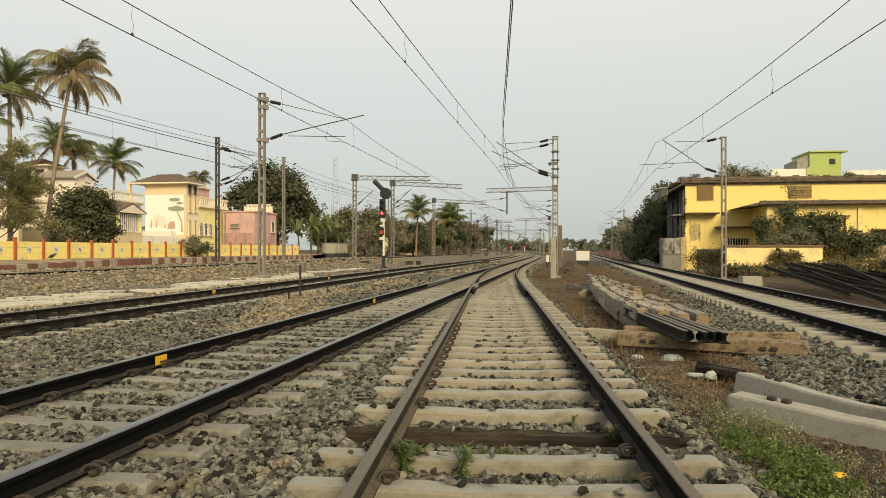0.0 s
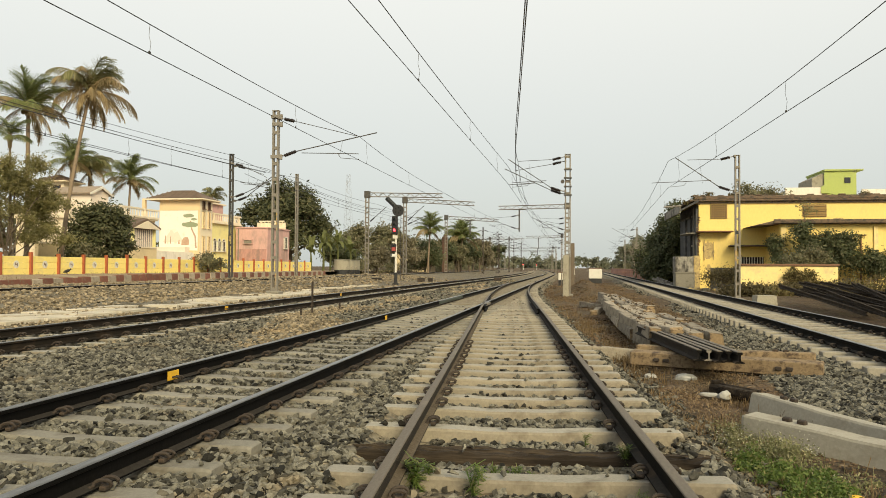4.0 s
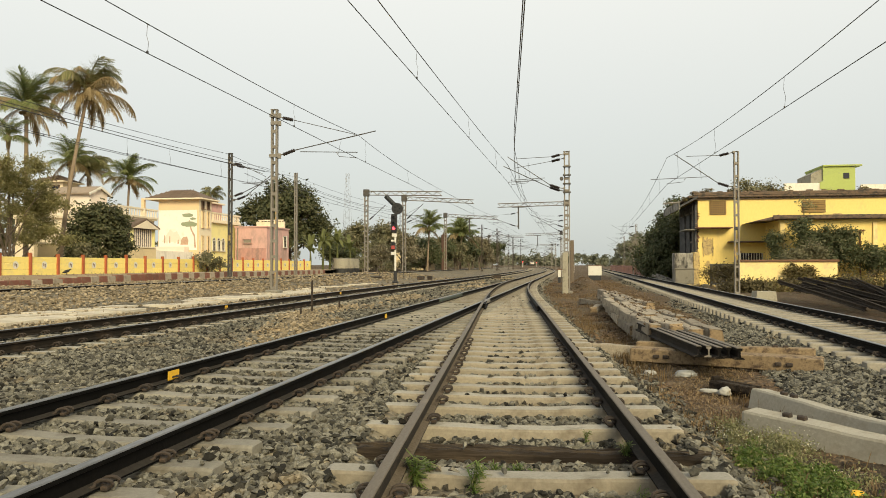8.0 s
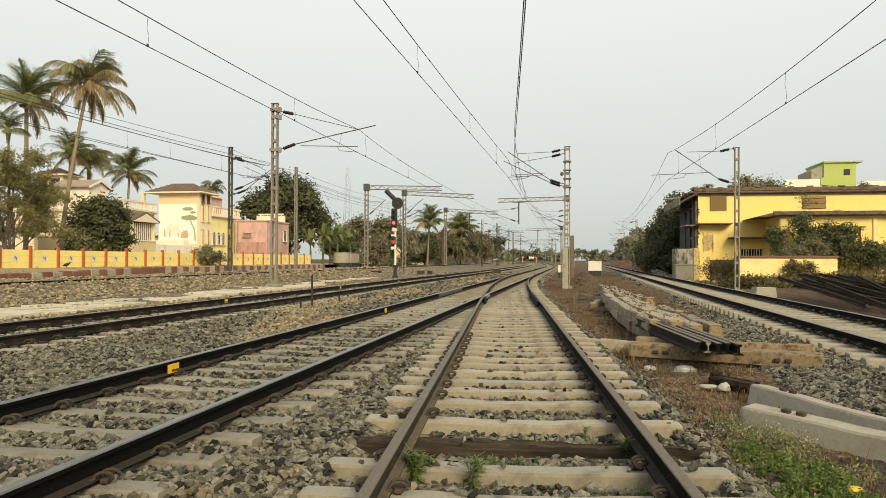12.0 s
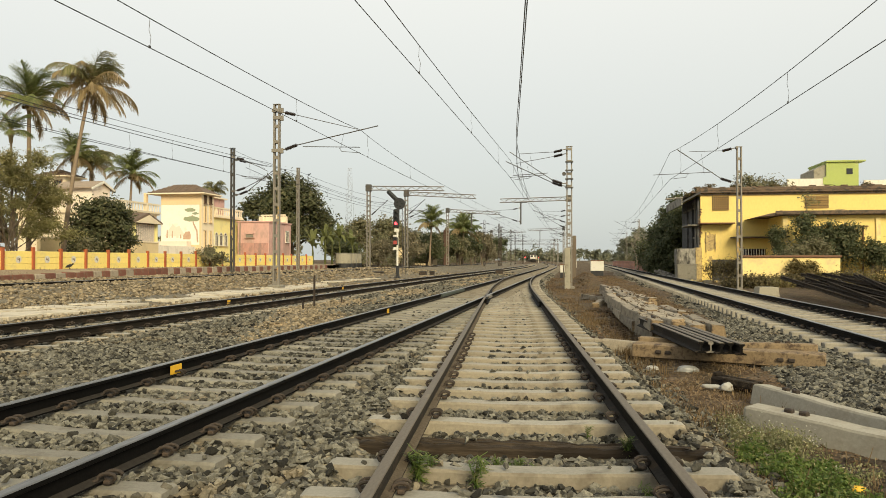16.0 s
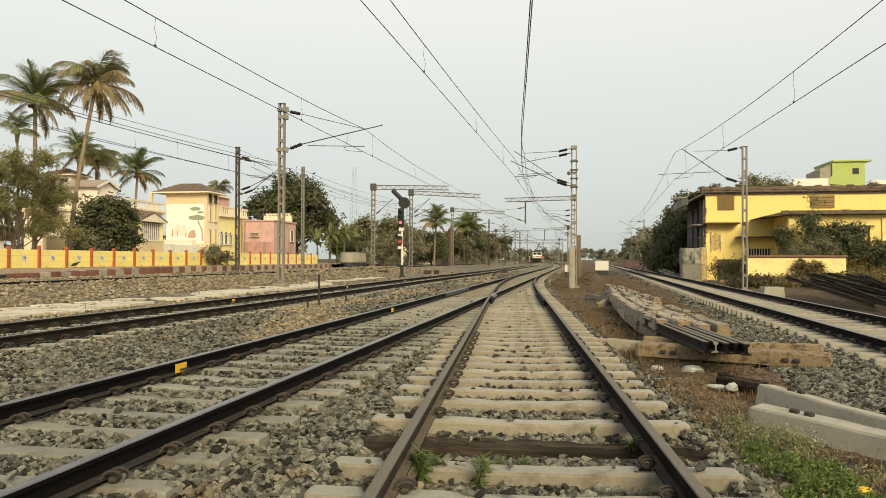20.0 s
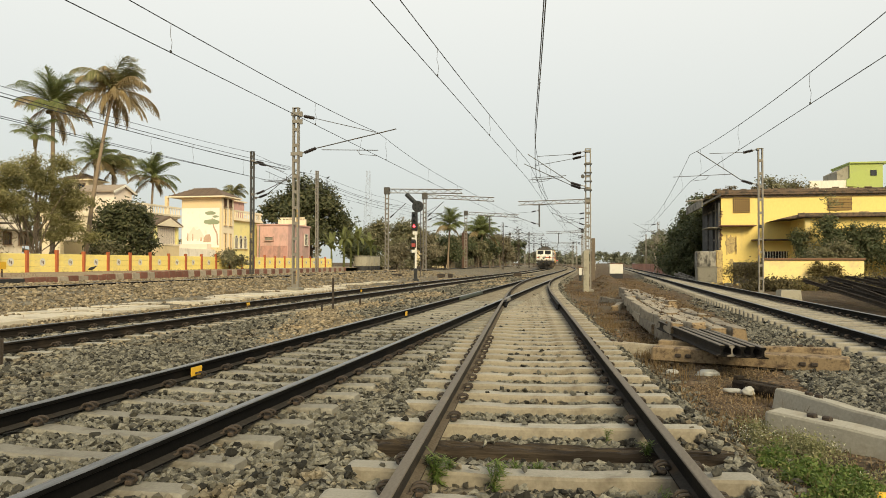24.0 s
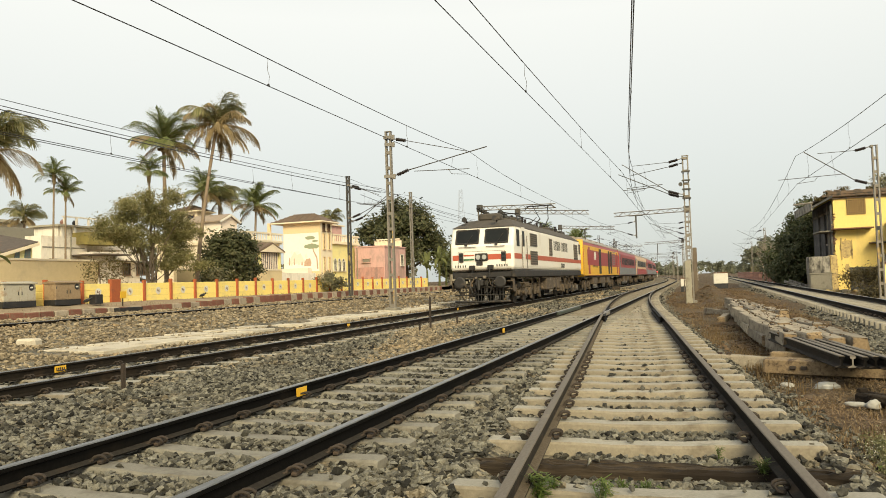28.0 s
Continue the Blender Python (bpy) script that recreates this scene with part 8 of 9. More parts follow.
tree("leafy tree rising behind the roof", 19.2, 80.0, -0.6, [(0, 0, 8.9, 1.9, 1.5, 1.3), (-1.6, 0, 9.3, 1.0, 1, 1.1), (1.6, 0, 8.9, 1.2, 1, 0.9)], 2600, 0.12, "leaf_mid", 123, 0.14, clump=0.45)
tree("brown dried creeper over the low wall", 15.6, 55.6, -0.6, [(0, 0, 0.9, 0.8, 0.35, 0.9), (0.9, 0, 1.0, 0.6, 0.3, 0.8), (1.3, 0, 0.4, 0.8, 0.4, 0.5)], 3000, 0.07, "dry_shrub", 124, 0.04, "shrub", 0.22)
tree("dark scrub below the doorway of the yellow building", 11.6, 60.5, -0.6, [(0, 0, 0.8, 1.5, 1.0, 0.9), (1.6, 0, 0.9, 1.2, 1.0, 1.0)], 5200, 0.06, "scrub_dark", 125, 0.04, "shrub", 0.3)
for k, (x, y, w, h) in enumerate(((19.0, 47, 2.6, 1.3), (22, 45, 3.0, 1.5), (16.4, 48.5, 1.8, 0.9), (25, 43, 3.0, 1.7), (21, 39, 2.2, 0.9), (11.0, 50, 1.4, 0.6), (12.8, 52.0, 1.6, 0.5), (14.5, 52.5, 1.5, 0.6), (18.5, 36, 1.5, 0.6))):
    tree("brown and green dry scrub beside the old rails", x, y, -0.6, [(0, 0, h * 0.5, w * 0.8, w * 0.6, h * 0.6), (w * 0.5, 0.2, h * 0.4, w * 0.6, w * 0.6, h * 0.5), (-w * 0.6, 0, h * 0.3, w * 0.6, w * 0.6, h * 0.4)], 5200, 0.065, "scrub_dark" if k % 3 else "dry_shrub", 130 + k, 0.04, "shrub", 0.28, 0.3)


# ---- grass and weeds ----
def blades(name, spots, mat, label, lean=0.5, wide=0.004):
    """spots: rows of x, y, z, height."""
    sp = np.array(spots)
    n = len(sp)
    rg2 = np.random.default_rng(len(spots))
    az = rg2.uniform(0, 2 * np.pi, n)
    tip = np.stack([np.cos(az), np.sin(az), np.zeros(n)], 1) * (rg2.uniform(0.1, lean, n) * sp[:, 3])[:, None] + np.array([0, 0, 1.0]) * sp[:, 3][:, None]
    side = np.stack([-np.sin(az), np.cos(az), np.zeros(n)], 1) * wide * rg2.uniform(0.6, 1.5, n)[:, None]
    me = quads(name, sp[:, :3] + tip / 2, side, tip / 2, mat)
    return tagged(new(name, me), label, "grass", kind="stuff")


rr = random.Random(9)
dry, green, dull = [], [], []
for _ in range(34000):
    y = 3.5 + 62 * rr.random() ** 2.0
    x = x_t1(y) + 1.7 + (x_t5(y) - 2.0 - x_t1(y) - 1.7) * rr.random()
    if noise.noise((x * 0.8, y * 0.8, 3.0)) + 0.5 * noise.noise((x * 3, y * 3, 1.0)) < (0.12 if y < 13 else -0.02):
        continue
    z = max(soil_z(x, y), ballast_z(x, y) if x < x_t1(y) + 2.6 else -9) - 0.02
    dry.append((x, y, z, rr.uniform(0.03, 0.10) * (1.6 if rr.random() < 0.1 else 1) * (1 + y * 0.012)))
for cx, cy, n, w in ((0.95, 12.4, 160, 0.35), (0.7, 13.2, 160, 0.35), (1.35, 11.4, 90, 0.25), (0.5, 14.6, 160, 0.4), (1.0, 11.4, 60, 0.25)):
    for _ in range(n):
        x, y = rr.gauss(cx, w), rr.gauss(cy, w)
        dry.append((x, y, -0.45, rr.uniform(0.06, 0.17)))
for _ in range(7000):
    y = 24 + 46 * rr.random() ** 1.4
    x = x_t1(y) + 1.9 + (x_t5(y) - 2.2 - x_t1(y) - 1.9) * rr.random()
    if noise.noise((x * 0.6, y * 0.25, 8.0)) < 0.0:
        continue
    dry.append((x, y, soil_z(x, y) - 0.03, rr.uniform(0.06, 0.22)))
for _ in range(2600):
    y = 10.5 + 12 * rr.random()
    x = x_t1(y) + 1.75 + abs(rr.gauss(0, 0.45))
    if noise.noise((x * 1.6, y * 0.9, 5.0)) < 0.05 or x > 1.5:
        continue
    dry.append((x, y, soil_z(x, y) - 0.02, rr.uniform(0.05, 0.2)))
for _ in range(5200):
    y = 12 + 30 * rr.random()
    x = rr.choice((-11.7, -14.3, -15.6, -22.6)) + rr.gauss(0, 0.45)
    if noise.noise((x * 0.9, y * 0.5, 6.0)) < 0.08:
        continue
    dry.append((x, y, ballast_z(x, y) - 0.01, rr.uniform(0.04, 0.16)))
for _ in range(2600):
    y = 13 + 40 * rr.random()
    x = rr.choice((-26.2, -24.8, -25.5)) + rr.gauss(0, 0.2)
    if noise.noise((x * 0.9, y * 0.6, 9.0)) < 0.0 or x > -24.55:
        continue
    dry.append((x, y, platform_z(x, y) - 0.01, rr.uniform(0.03, 0.14)))
matted = []
for _ in range(15000):
    y = 5.6 + 8.2 * rr.random()
    x = x_t1(y) + 1.75 + 2.0 * rr.random()
    if x > x_t5(y) - 2.9 or noise.noise((x * 1.1, y * 0.8, 7.0)) < -0.12:
        continue
    matted.append((x, y, soil_z(x, y) + rr.uniform(-0.004, 0.012), rr.uniform(0.012, 0.04)))
blades("matted_grass", matted, "matted_grass", "short matted orange-brown grass on the soil", 4.0, 0.0035)
blades("dry_grass", dry, "dry_grass", "sparse dry brown grass on the bare soil", 0.6, 0.005)


def low_weeds(spots, n, leaf, mat, label, seed, clump=0.05):
    """Low leafy plants: spots of x, y, width and height on the soil."""
    g = np.random.default_rng(seed)
    blobs = [(x, y, max(soil_z(x, y), ballast_z(x, y)) + h * 0.4, w, w, h * 0.7) for x, y, w, h in spots]
    tagged(new("weeds", quads("weeds", *leaves(g, blobs, n, leaf, 0.2, clump), mat)), label, "weeds", kind="stuff")


patch = [(1.5 + 0.012 * k + rr.uniform(-0.1, 0.1), 6.75 - 0.085 * k + rr.uniform(-0.08, 0.08), rr.uniform(0.09, 0.17), rr.uniform(0.06, 0.12)) for k in range(14)] + [(1.85, 5.35, 0.2, 0.06), (1.55, 5.5, 0.15, 0.08)]
patch += [(rr.uniform(1.5, 1.95), rr.uniform(4.7, 6.2), rr.uniform(0.08, 0.16), rr.uniform(0.05, 0.11)) for _ in range(16)]
low_weeds(patch, 11500, 0.013, "weed", "patch of low bright green leafy weeds", 3, 0.035)
crib = [(0.45, 4.6, 0.03, 0.05), (-0.36, 4.2, 0.03, 0.05), (-0.3, 5.35, 0.08, 0.03), (-0.45, 5.3, 0.06, 0.04)]
low_weeds(crib, 420, 0.010, "weed", "small green weeds between the sleepers", 4, 0.02)
dusty = [(rr.gauss(1.72, 0.2), rr.gauss(6.9, 0.55), rr.uniform(0.06, 0.14), rr.uniform(0.06, 0.19)) for _ in range(34)] + [(rr.uniform(1.8, 2.7), rr.uniform(4.9, 6.3), rr.uniform(0.05, 0.12), rr.uniform(0.03, 0.08)) for _ in range(34)] + [(2.35 + 0.4 * q, 7.45 - 0.9 * q, 0.1, 0.1) for q in (0.0, 0.3, 0.6, 0.9)]
low_weeds(dusty, 8000, 0.010, "dull_weed", "dusty grey-green weeds with tiny pale flowers", 5, 0.05)
low_weeds(dusty[:40], 700, 0.006, "pale_flower", "tiny pale flowers of dusty weeds", 6, 0.07)
for k in range(150):
    q = rr.choice(dusty[:34])
    x, y = rr.gauss(q[0], 0.08), rr.gauss(q[1], 0.08)
    dull.append((x, y, soil_z(x, y) - 0.02, rr.uniform(0.08, 0.2)))
blades("weed_stalks", dull, "dull_weed", "thin dry weed stalks", 0.7, 0.0025)
def weed_plant(x, y, z, h, stems, seed):
    """A tufted weed: thin leaning stems with narrow hanging leaves."""
    g = np.random.default_rng(seed)
    t = thing("weed_plant", "small green weed with narrow leaves between sleepers", "plant", pose(x, y, z), group="weeds")
    pos, side, up = [], [], []
    for k in range(stems):
        az, tip = g.uniform(0, 6.28), g.uniform(0.1, 0.45) * h
        pts = [(tip * q * q * math.cos(az), tip * q * q * math.sin(az), h * g.uniform(0.98, 1.02) * q) for q in (0, 0.35, 0.7, 1.0)]
        part("stem", MB().tube(pts, [0.003, 0.0025, 0.002, 0.001], 4), "weed", t)
        for i in range(24):
            q = 0.12 + 0.88 * i / 23
            a2 = g.uniform(0, 6.28)
            d = np.array([math.cos(a2), math.sin(a2), g.uniform(-0.5, 0.5)])
            ln = h * g.uniform(0.09, 0.2)
            pos.append(np.array([tip * q * q * math.cos(az), tip * q * q * math.sin(az), h * q]) + d * ln)
            up.append(d * ln)
            side.append(np.array([-d[1], d[0], 0.2]) * ln * 0.16)
    part("leaf", quads("leaf", np.array(pos), np.array(side), np.array(up), "weed"), None, t)


for k, (x, y, h, n) in enumerate(((-1.03, 4.86, 0.18, 9), (-0.97, 4.97, 0.14, 7), (-1.08, 5.03, 0.12, 5), (-0.64, 4.84, 0.16, 6), (-0.60, 4.98, 0.13, 5), (-0.52, 5.2, 0.08, 9), (-0.38, 5.28, 0.06, 9), (0.12, 6.33, 0.06, 5), (0.40, 5.78, 0.10, 7), (0.44, 5.88, 0.08, 5), (0.46, 4.75, 0.09, 3))):
    weed_plant(x, y, -0.34 if y < 5.5 else -0.31, h + 0.05, n, 300 + k)
palm("coconut palm among far trees", -21.2, 140, 0.3, (0.3, 0.0), 7.4, 1.1, 15, 26, 3, green=True)

# ---- the express train ----
M["loco_white"] = material("locomotive_white", (0.82, 0.78, 0.69), (0.78, 0.74, 0.65), (0.66, 0.59, 0.48), 0.42, grain=0.3, patch=1.4, bump=0.02, stain_at=(0.55, 0.85))
M["loco_red"] = material("locomotive_orange_red", (0.47, 0.105, 0.05), (0.42, 0.095, 0.045), None, 0.45, grain=0.3, bump=0.02)
M["loco_roof"] = material("sooty_roof", (0.085, 0.072, 0.056), (0.062, 0.053, 0.042), (0.042, 0.036, 0.03), 0.8, grain=0.2, patch=1.0, bump=0.1)
M["loco_under"] = material("dusty_underframe", (0.115, 0.086, 0.058), (0.05, 0.039, 0.029), (0.23, 0.165, 0.10), 0.85, grain=0.08, patch=0.3, bump=0.4)
M["loco_black"] = material("locomotive_black", (0.026, 0.023, 0.02), (0.016, 0.014, 0.012), (0.075, 0.057, 0.04), 0.6, grain=0.08, patch=0.4, bump=0.15)
M["louvre_grey"] = material("louvre_grey", (0.17, 0.14, 0.10), (0.13, 0.105, 0.08), None, 0.7, grain=0.1, bump=0.1)
M["cab_glass"] = material("cab_glass", (0.018, 0.02, 0.02), (0.012, 0.014, 0.015), None, 0.4, grain=0.5, bump=0, gloss=0.12)
M["lamp_glass"] = material("lamp_glass", (0.62, 0.6, 0.52), None, None, 0.15, 0.5, bump=0)
M["flag_green"] = material("green_stripe", (0.05, 0.16, 0.06), None, None, 0.5, bump=0)
M["coach_yellow"] = material("coach_yellow", (0.74, 0.43, 0.03), (0.68, 0.39, 0.03), (0.55, 0.33, 0.05), 0.45, grain=0.3, patch=1.5, bump=0.02)
M["coach_red"] = material("coach_red", (0.34, 0.045, 0.045), (0.30, 0.04, 0.04), (0.28, 0.075, 0.06), 0.45, grain=0.3, patch=1.5, bump=0.02)
M["coach_grey"] = material("coach_grey", (0.20, 0.21, 0.22), (0.17, 0.18, 0.19), (0.18, 0.16, 0.14), 0.5, grain=0.3, patch=1.5, bump=0.02)
M["coach_cream"] = material("coach_cream", (0.60, 0.42, 0.26), (0.54, 0.37, 0.23), (0.42, 0.27, 0.17), 0.5, grain=0.3, patch=1.5, bump=0.02)
M["coach_roof"] = material("coach_roof", (0.33, 0.29, 0.24), (0.28, 0.25, 0.21), (0.2, 0.17, 0.14), 0.6, grain=0.3, patch=1.5, bump=0.05)


def bevelled(mb, width, segments=2):
    bm = bmesh.new()
    me = fixed(mb.mesh("shell", None))
    bm.from_mesh(me)
    bmesh.ops.bevel(bm, geom=[e for e in bm.edges if len(e.link_faces) == 2 and e.calc_face_angle(0) > 0.5], offset=width, segments=segments, affect="EDGES", profile=0.6)
    bm.to_mesh(me)
    bm.free()
    return me


def bogie(t, y0, length, axles, label="dusty three-axle bogie"):
    b = part("bogie", MB().box((1.02, y0, 0.72), (0.18, length, 0.32), ch=0.03).box((-1.02, y0, 0.72), (0.18, length, 0.32), ch=0.03).box((0, y0, 0.75), (2.0, 0.5, 0.3)), "loco_under", t, label)
    for k in range(axles):
        y = y0 + (k - (axles - 1) / 2) * (length - 1.3) / max(1, axles - 1)
        for s in (-1, 1):
            part("wheel", MB().tube([(s * 0.80, y, 0.53), (s * 0.93, y, 0.53)], 0.53, 20), "loco_black", b)
            part("axle_box", MB().box((s * 1.18, y, 0.55), (0.22, 0.42, 0.4), ch=0.04), "loco_under", b)
            for d in (-0.38, 0.38):
                part("spring", insulator((s * 1.15, y + d, 0.45), (s * 1.15, y + d, 0.95), 5, 0.1), "loco_under", b)
            part("brake_rig", MB().box((s * 1.12, y + 0.75, 0.5), (0.12, 0.16, 0.7), ch=0.02).tube([(s * 1.15, y - 0.6, 0.95), (s * 1.15, y - 0.7, 0.35)], 0.06, 6), "loco_under", b)


def locomotive():
    """Front at y = 0, looking to -y; rails at z = 0."""
    t = thing("electric_locomotive", "white electric locomotive with an orange-red stripe pulling the train", "locomotive")
    body = MB().prism([(0.06, 1.62), (0.0, 1.75), (0.0, 2.78), (0.42, 3.74), (19.98, 3.74), (20.4, 2.78), (20.4, 1.75), (20.34, 1.62)], "x", -1.56, 1.56)
    me = bevelled(body, 0.2, 4)
    me.materials.append(M["loco_white"])
    part("body", me, None, t, "white painted body shell")
    # roof hood
    vs = [(-1.55, 0.36, 3.7), (1.55, 0.36, 3.7), (1.55, 20.04, 3.7), (-1.55, 20.04, 3.7), (-1.05, 1.5, 4.12), (1.05, 1.5, 4.12), (1.05, 18.9, 4.12), (-1.05, 18.9, 4.12)]
    roof = part("roof", MB().add(vs, [(0, 1, 5, 4), (1, 2, 6, 5), (2, 3, 7, 6), (3, 0, 4, 7), (4, 5, 6, 7), (3, 2, 1, 0)]), "loco_roof", t, "sooty brown-grey roof")
    part("roof_box", MB().box((0.0, 1.9, 4.28), (1.1, 0.8, 0.36), ch=0.08), "loco_roof", roof)
    part("roof_box", MB().box((0.3, 4.6, 4.26), (0.9, 1.5, 0.28), ch=0.05), "loco_roof", roof)
    part("roof_box", MB().box((0.0, 9.5, 4.26), (1.0, 2.2, 0.26), ch=0.05), "loco_roof", roof)
    part("roof_box", MB().box((0.0, 13.6, 4.26), (1.5, 2.0, 0.28), ch=0.05), "loco_roof", roof)
    part("roof_box", MB().box((0.2, 17.4, 4.25), (1.3, 1.4, 0.24), ch=0.05), "loco_roof", roof)
    for s in (-0.95, 0.55):
        part("horn", MB().tube([(s, 0.95, 4.02), (s, 0.7, 4.1), (s, 0.5, 4.12)], [0.05, 0.07, 0.14], 8), "loco_black", roof)
    part("breaker", insulator((-0.2, 2.6, 4.4), (-0.75, 2.1, 4.85), 6, 0.13), "loco_black", roof, "slanting dark circuit breaker")
    for x, y in ((-0.6, 3.4), (0.2, 3.0), (-0.5, 6.0), (0.5, 6.6), (-0.4, 7.4), (0.5, 11.6), (-0.5, 11.9), (0.6, 15.8), (-0.6, 15.6)):
        part("insulator", insulator((x, y, 4.1), (x, y, 4.62), 5, 0.09), "insulator", roof)
    for y0, y1 in ((3.0, 7.4), (6.0, 12.0), (11.6, 15.8)):
        part("busbar", MB().tube([(0.3, y0, 4.62), (0.4, (y0 + y1) / 2, 4.68), (0.4, y1, 4.62)], 0.025, 5), "loco_black", roof)
    for k in range(14):
        rx, ry = (-0.75, 0.75, 0.1)[k % 3], 2.9 + 1.05 * k
        part("roof_fitting", MB().tube([(rx, ry, 4.1), (rx, ry, 4.3)], 0.1, 8).tube([(rx, ry, 4.3), (rx + 0.05, ry + 0.5, 4.36)], 0.05, 6), "loco_black", roof)
        part("insulator", insulator((rx * 0.6, ry + 0.4, 4.1), (rx * 0.6, ry + 0.4, 4.55), 5, 0.085), "insulator", roof)
    pan = part("pantograph", MB().tube([(-0.5, 13.2, 4.42), (-0.5, 15.1, 4.5)], 0.03, 5).tube([(0.5, 13.2, 4.42), (0.5, 15.1, 4.5)], 0.03, 5), "loco_black", t, "raised dark pantograph")
    for s in (-0.4, 0.4):
        part("lower_arm", MB().tube([(s, 13.3, 4.5), (s * 0.7, 15.2, 5.15)], 0.04, 6), "loco_black", pan)
        part("upper_arm", MB().tube([(s * 0.7, 15.2, 5.15), (s * 1.2, 14.0, 5.9)], 0.025, 6), "loco_black", pan)
    part("collector_bow", MB().tube([(-1.0, 14.0, 5.72), (-0.8, 14.0, 5.9), (0.8, 14.0, 5.9), (1.0, 14.0, 5.72)], 0.03, 5).tube([(-0.95, 13.7, 5.75), (-0.8, 13.7, 5.9), (0.8, 13.7, 5.9), (0.95, 13.7, 5.75)], 0.025, 5), "loco_black", pan)
    pan2 = part("pantograph", MB().tube([(-0.5, 3.6, 4.45), (-0.5, 6.2, 4.5)], 0.03, 5).tube([(0.5, 3.6, 4.45), (0.5, 6.2, 4.5)], 0.03, 5).tube([(-0.9, 4.2, 4.62), (0.9, 4.2, 4.62)], 0.03, 5), "loco_black", t, "folded dark pantograph")
    # front: windscreens on the sloping upper face
    slope = math.degrees(math.atan2(0.42, 0.96))
    face = pose(0, 0.21, 3.26, -slope, 0, 0)
    for s in (-1, 1):
        w = part("windscreen", MB().box((s * 0.72, -0.015, -0.01), (1.06, 0.03, 0.66), face, ch=0.01), "cab_glass", t, "dark windscreen")
        fr = MB()
        fr.box((s * 0.72, -0.02, 0.345), (1.16, 0.06, 0.07), face, ch=0.02).box((s * 0.72, -0.02, -0.365), (1.16, 0.06, 0.07), face, ch=0.02)
        fr.box((s * 0.72 - 0.55, -0.02, -0.01), (0.07, 0.06, 0.74), face, ch=0.02).box((s * 0.72 + 0.55, -0.02, -0.01), (0.07, 0.06, 0.74), face, ch=0.02)
        for a in (-1, 1):
            for b in (-1, 1):
                fr.box((s * 0.72 + a * 0.51, -0.02, -0.01 + b * 0.31), (0.16, 0.058, 0.1), face @ Matrix.Translation((s * 0.72 + a * 0.51, 0, -0.01 + b * 0.31)) @ Matrix.Rotation(math.radians(a * b * 42), 4, "Y") @ Matrix.Translation((-(s * 0.72 + a * 0.51), 0, 0.01 - b * 0.31)), ch=0.01)
        part("rubber_frame", fr, "loco_black", w)
        part("wiper", MB().tube([face @ Vector((s * 0.74, -0.06, -0.42)), face @ Vector((s * 0.74 + 0.3, -0.06, 0.1))], 0.012, 4).box((s * 0.74, -0.08, -0.45), (0.12, 0.08, 0.1), face), "loco_black", w)
        lamp = part("marker_lamp", MB().box((s * 1.08 if s > 0 else -1.0, -0.03, 2.28), (0.22, 0.08, 0.44), ch=0.02), "loco_black", t, "dark marker lamp housing")
        part("lens", MB().tube([(s * 1.08 if s > 0 else -1.0, -0.07, 2.37), (s * 1.08 if s > 0 else -1.0, -0.08, 2.37)], 0.07, 10).tube([(s * 1.08 if s > 0 else -1.0, -0.07, 2.18), (s * 1.08 if s > 0 else -1.0, -0.08, 2.18)], 0.06, 10), "lens_dark", lamp)
        part("rail_hand", MB().tube([(s * 0.7 - 0.45, -0.06, 2.76), (s * 0.7 + 0.45, -0.06, 2.76)], 0.016, 5), "louvre_grey", t)
        buf = part("buffer", MB().tube([(s * 0.98, 0.0, 1.09), (s * 0.98, -0.36, 1.09)], 0.15, 12), "loco_black", t, "round buffer")
        part("buffer_head", MB().tube([(s * 0.98, -0.36, 1.09), (s * 0.98, -0.44, 1.09), (s * 0.98, -0.47, 1.09)], [0.27, 0.28, 0.22], 18), "loco_black", buf)
        part("step_rail", MB().tube([(s * 0.42, -0.12, 1.72), (s * 0.42, -0.3, 1.5), (s * 0.42, -0.3, 1.25), (s * 0.75, -0.3, 1.25)], 0.022, 5), "loco_black", t)
        part("lamp_bracket", MB().box((s * 0.45, -0.09, 1.78), (0.28, 0.18, 0.22), ch=0.03), "loco_black", t)
    head = part("headlight", MB().box((0.0, -0.04, 2.27), (0.62, 0.1, 0.36), ch=0.03), "loco_black", t, "twin headlight in a dark housing")
    for s in (-0.15, 0.15):
        part("lens", MB().tube([(s, -0.09, 2.27), (s, -0.1, 2.27)], 0.115, 14), "lamp_glass", head)
    part("plate_box", MB().box((-0.1, -0.03, 1.98), (0.3, 0.06, 0.18), ch=0.01), "loco_black", t)
    part("stripe", MB().box((0, -0.004, 2.27), (2.86, 0.012, 0.25)), "loco_red", t, "orange-red stripe across the front")
    part("panel_white", MB().box((-0.62, -0.012, 2.27), (0.66, 0.012, 0.34)), "loco_white", t)
    for z, mt in ((2.37, "loco_red"), (2.27, "loco_white"), (2.17, "flag_green")):
        part("flag_stripe", MB().box((-0.62, -0.022, z), (0.52, 0.01, 0.075)), mt, t)
    for x, w in ((-1.05, 0.62), (0.98, 0.6)):
        for k in range(5):
            part("number_bar", MB().box((x - w / 2 + w * (k + 0.5) / 5, -0.004, 1.86), (0.05, 0.012, 0.11)), "loco_black", t)
    part("hatch_line", MB().box((0, -0.002, 2.55), (2.3, 0.008, 0.014)).box((1.15, -0.002, 2.2), (0.014, 0.008, 0.72)).box((-1.15, -0.002, 2.2), (0.014, 0.008, 0.72)), "louvre_grey", t)
    # buffer beam, coupler and cow catcher
    part("buffer_beam", MB().box((0, 0.12, 1.42), (2.8, 0.36, 0.26), ch=0.04), "loco_black", t)
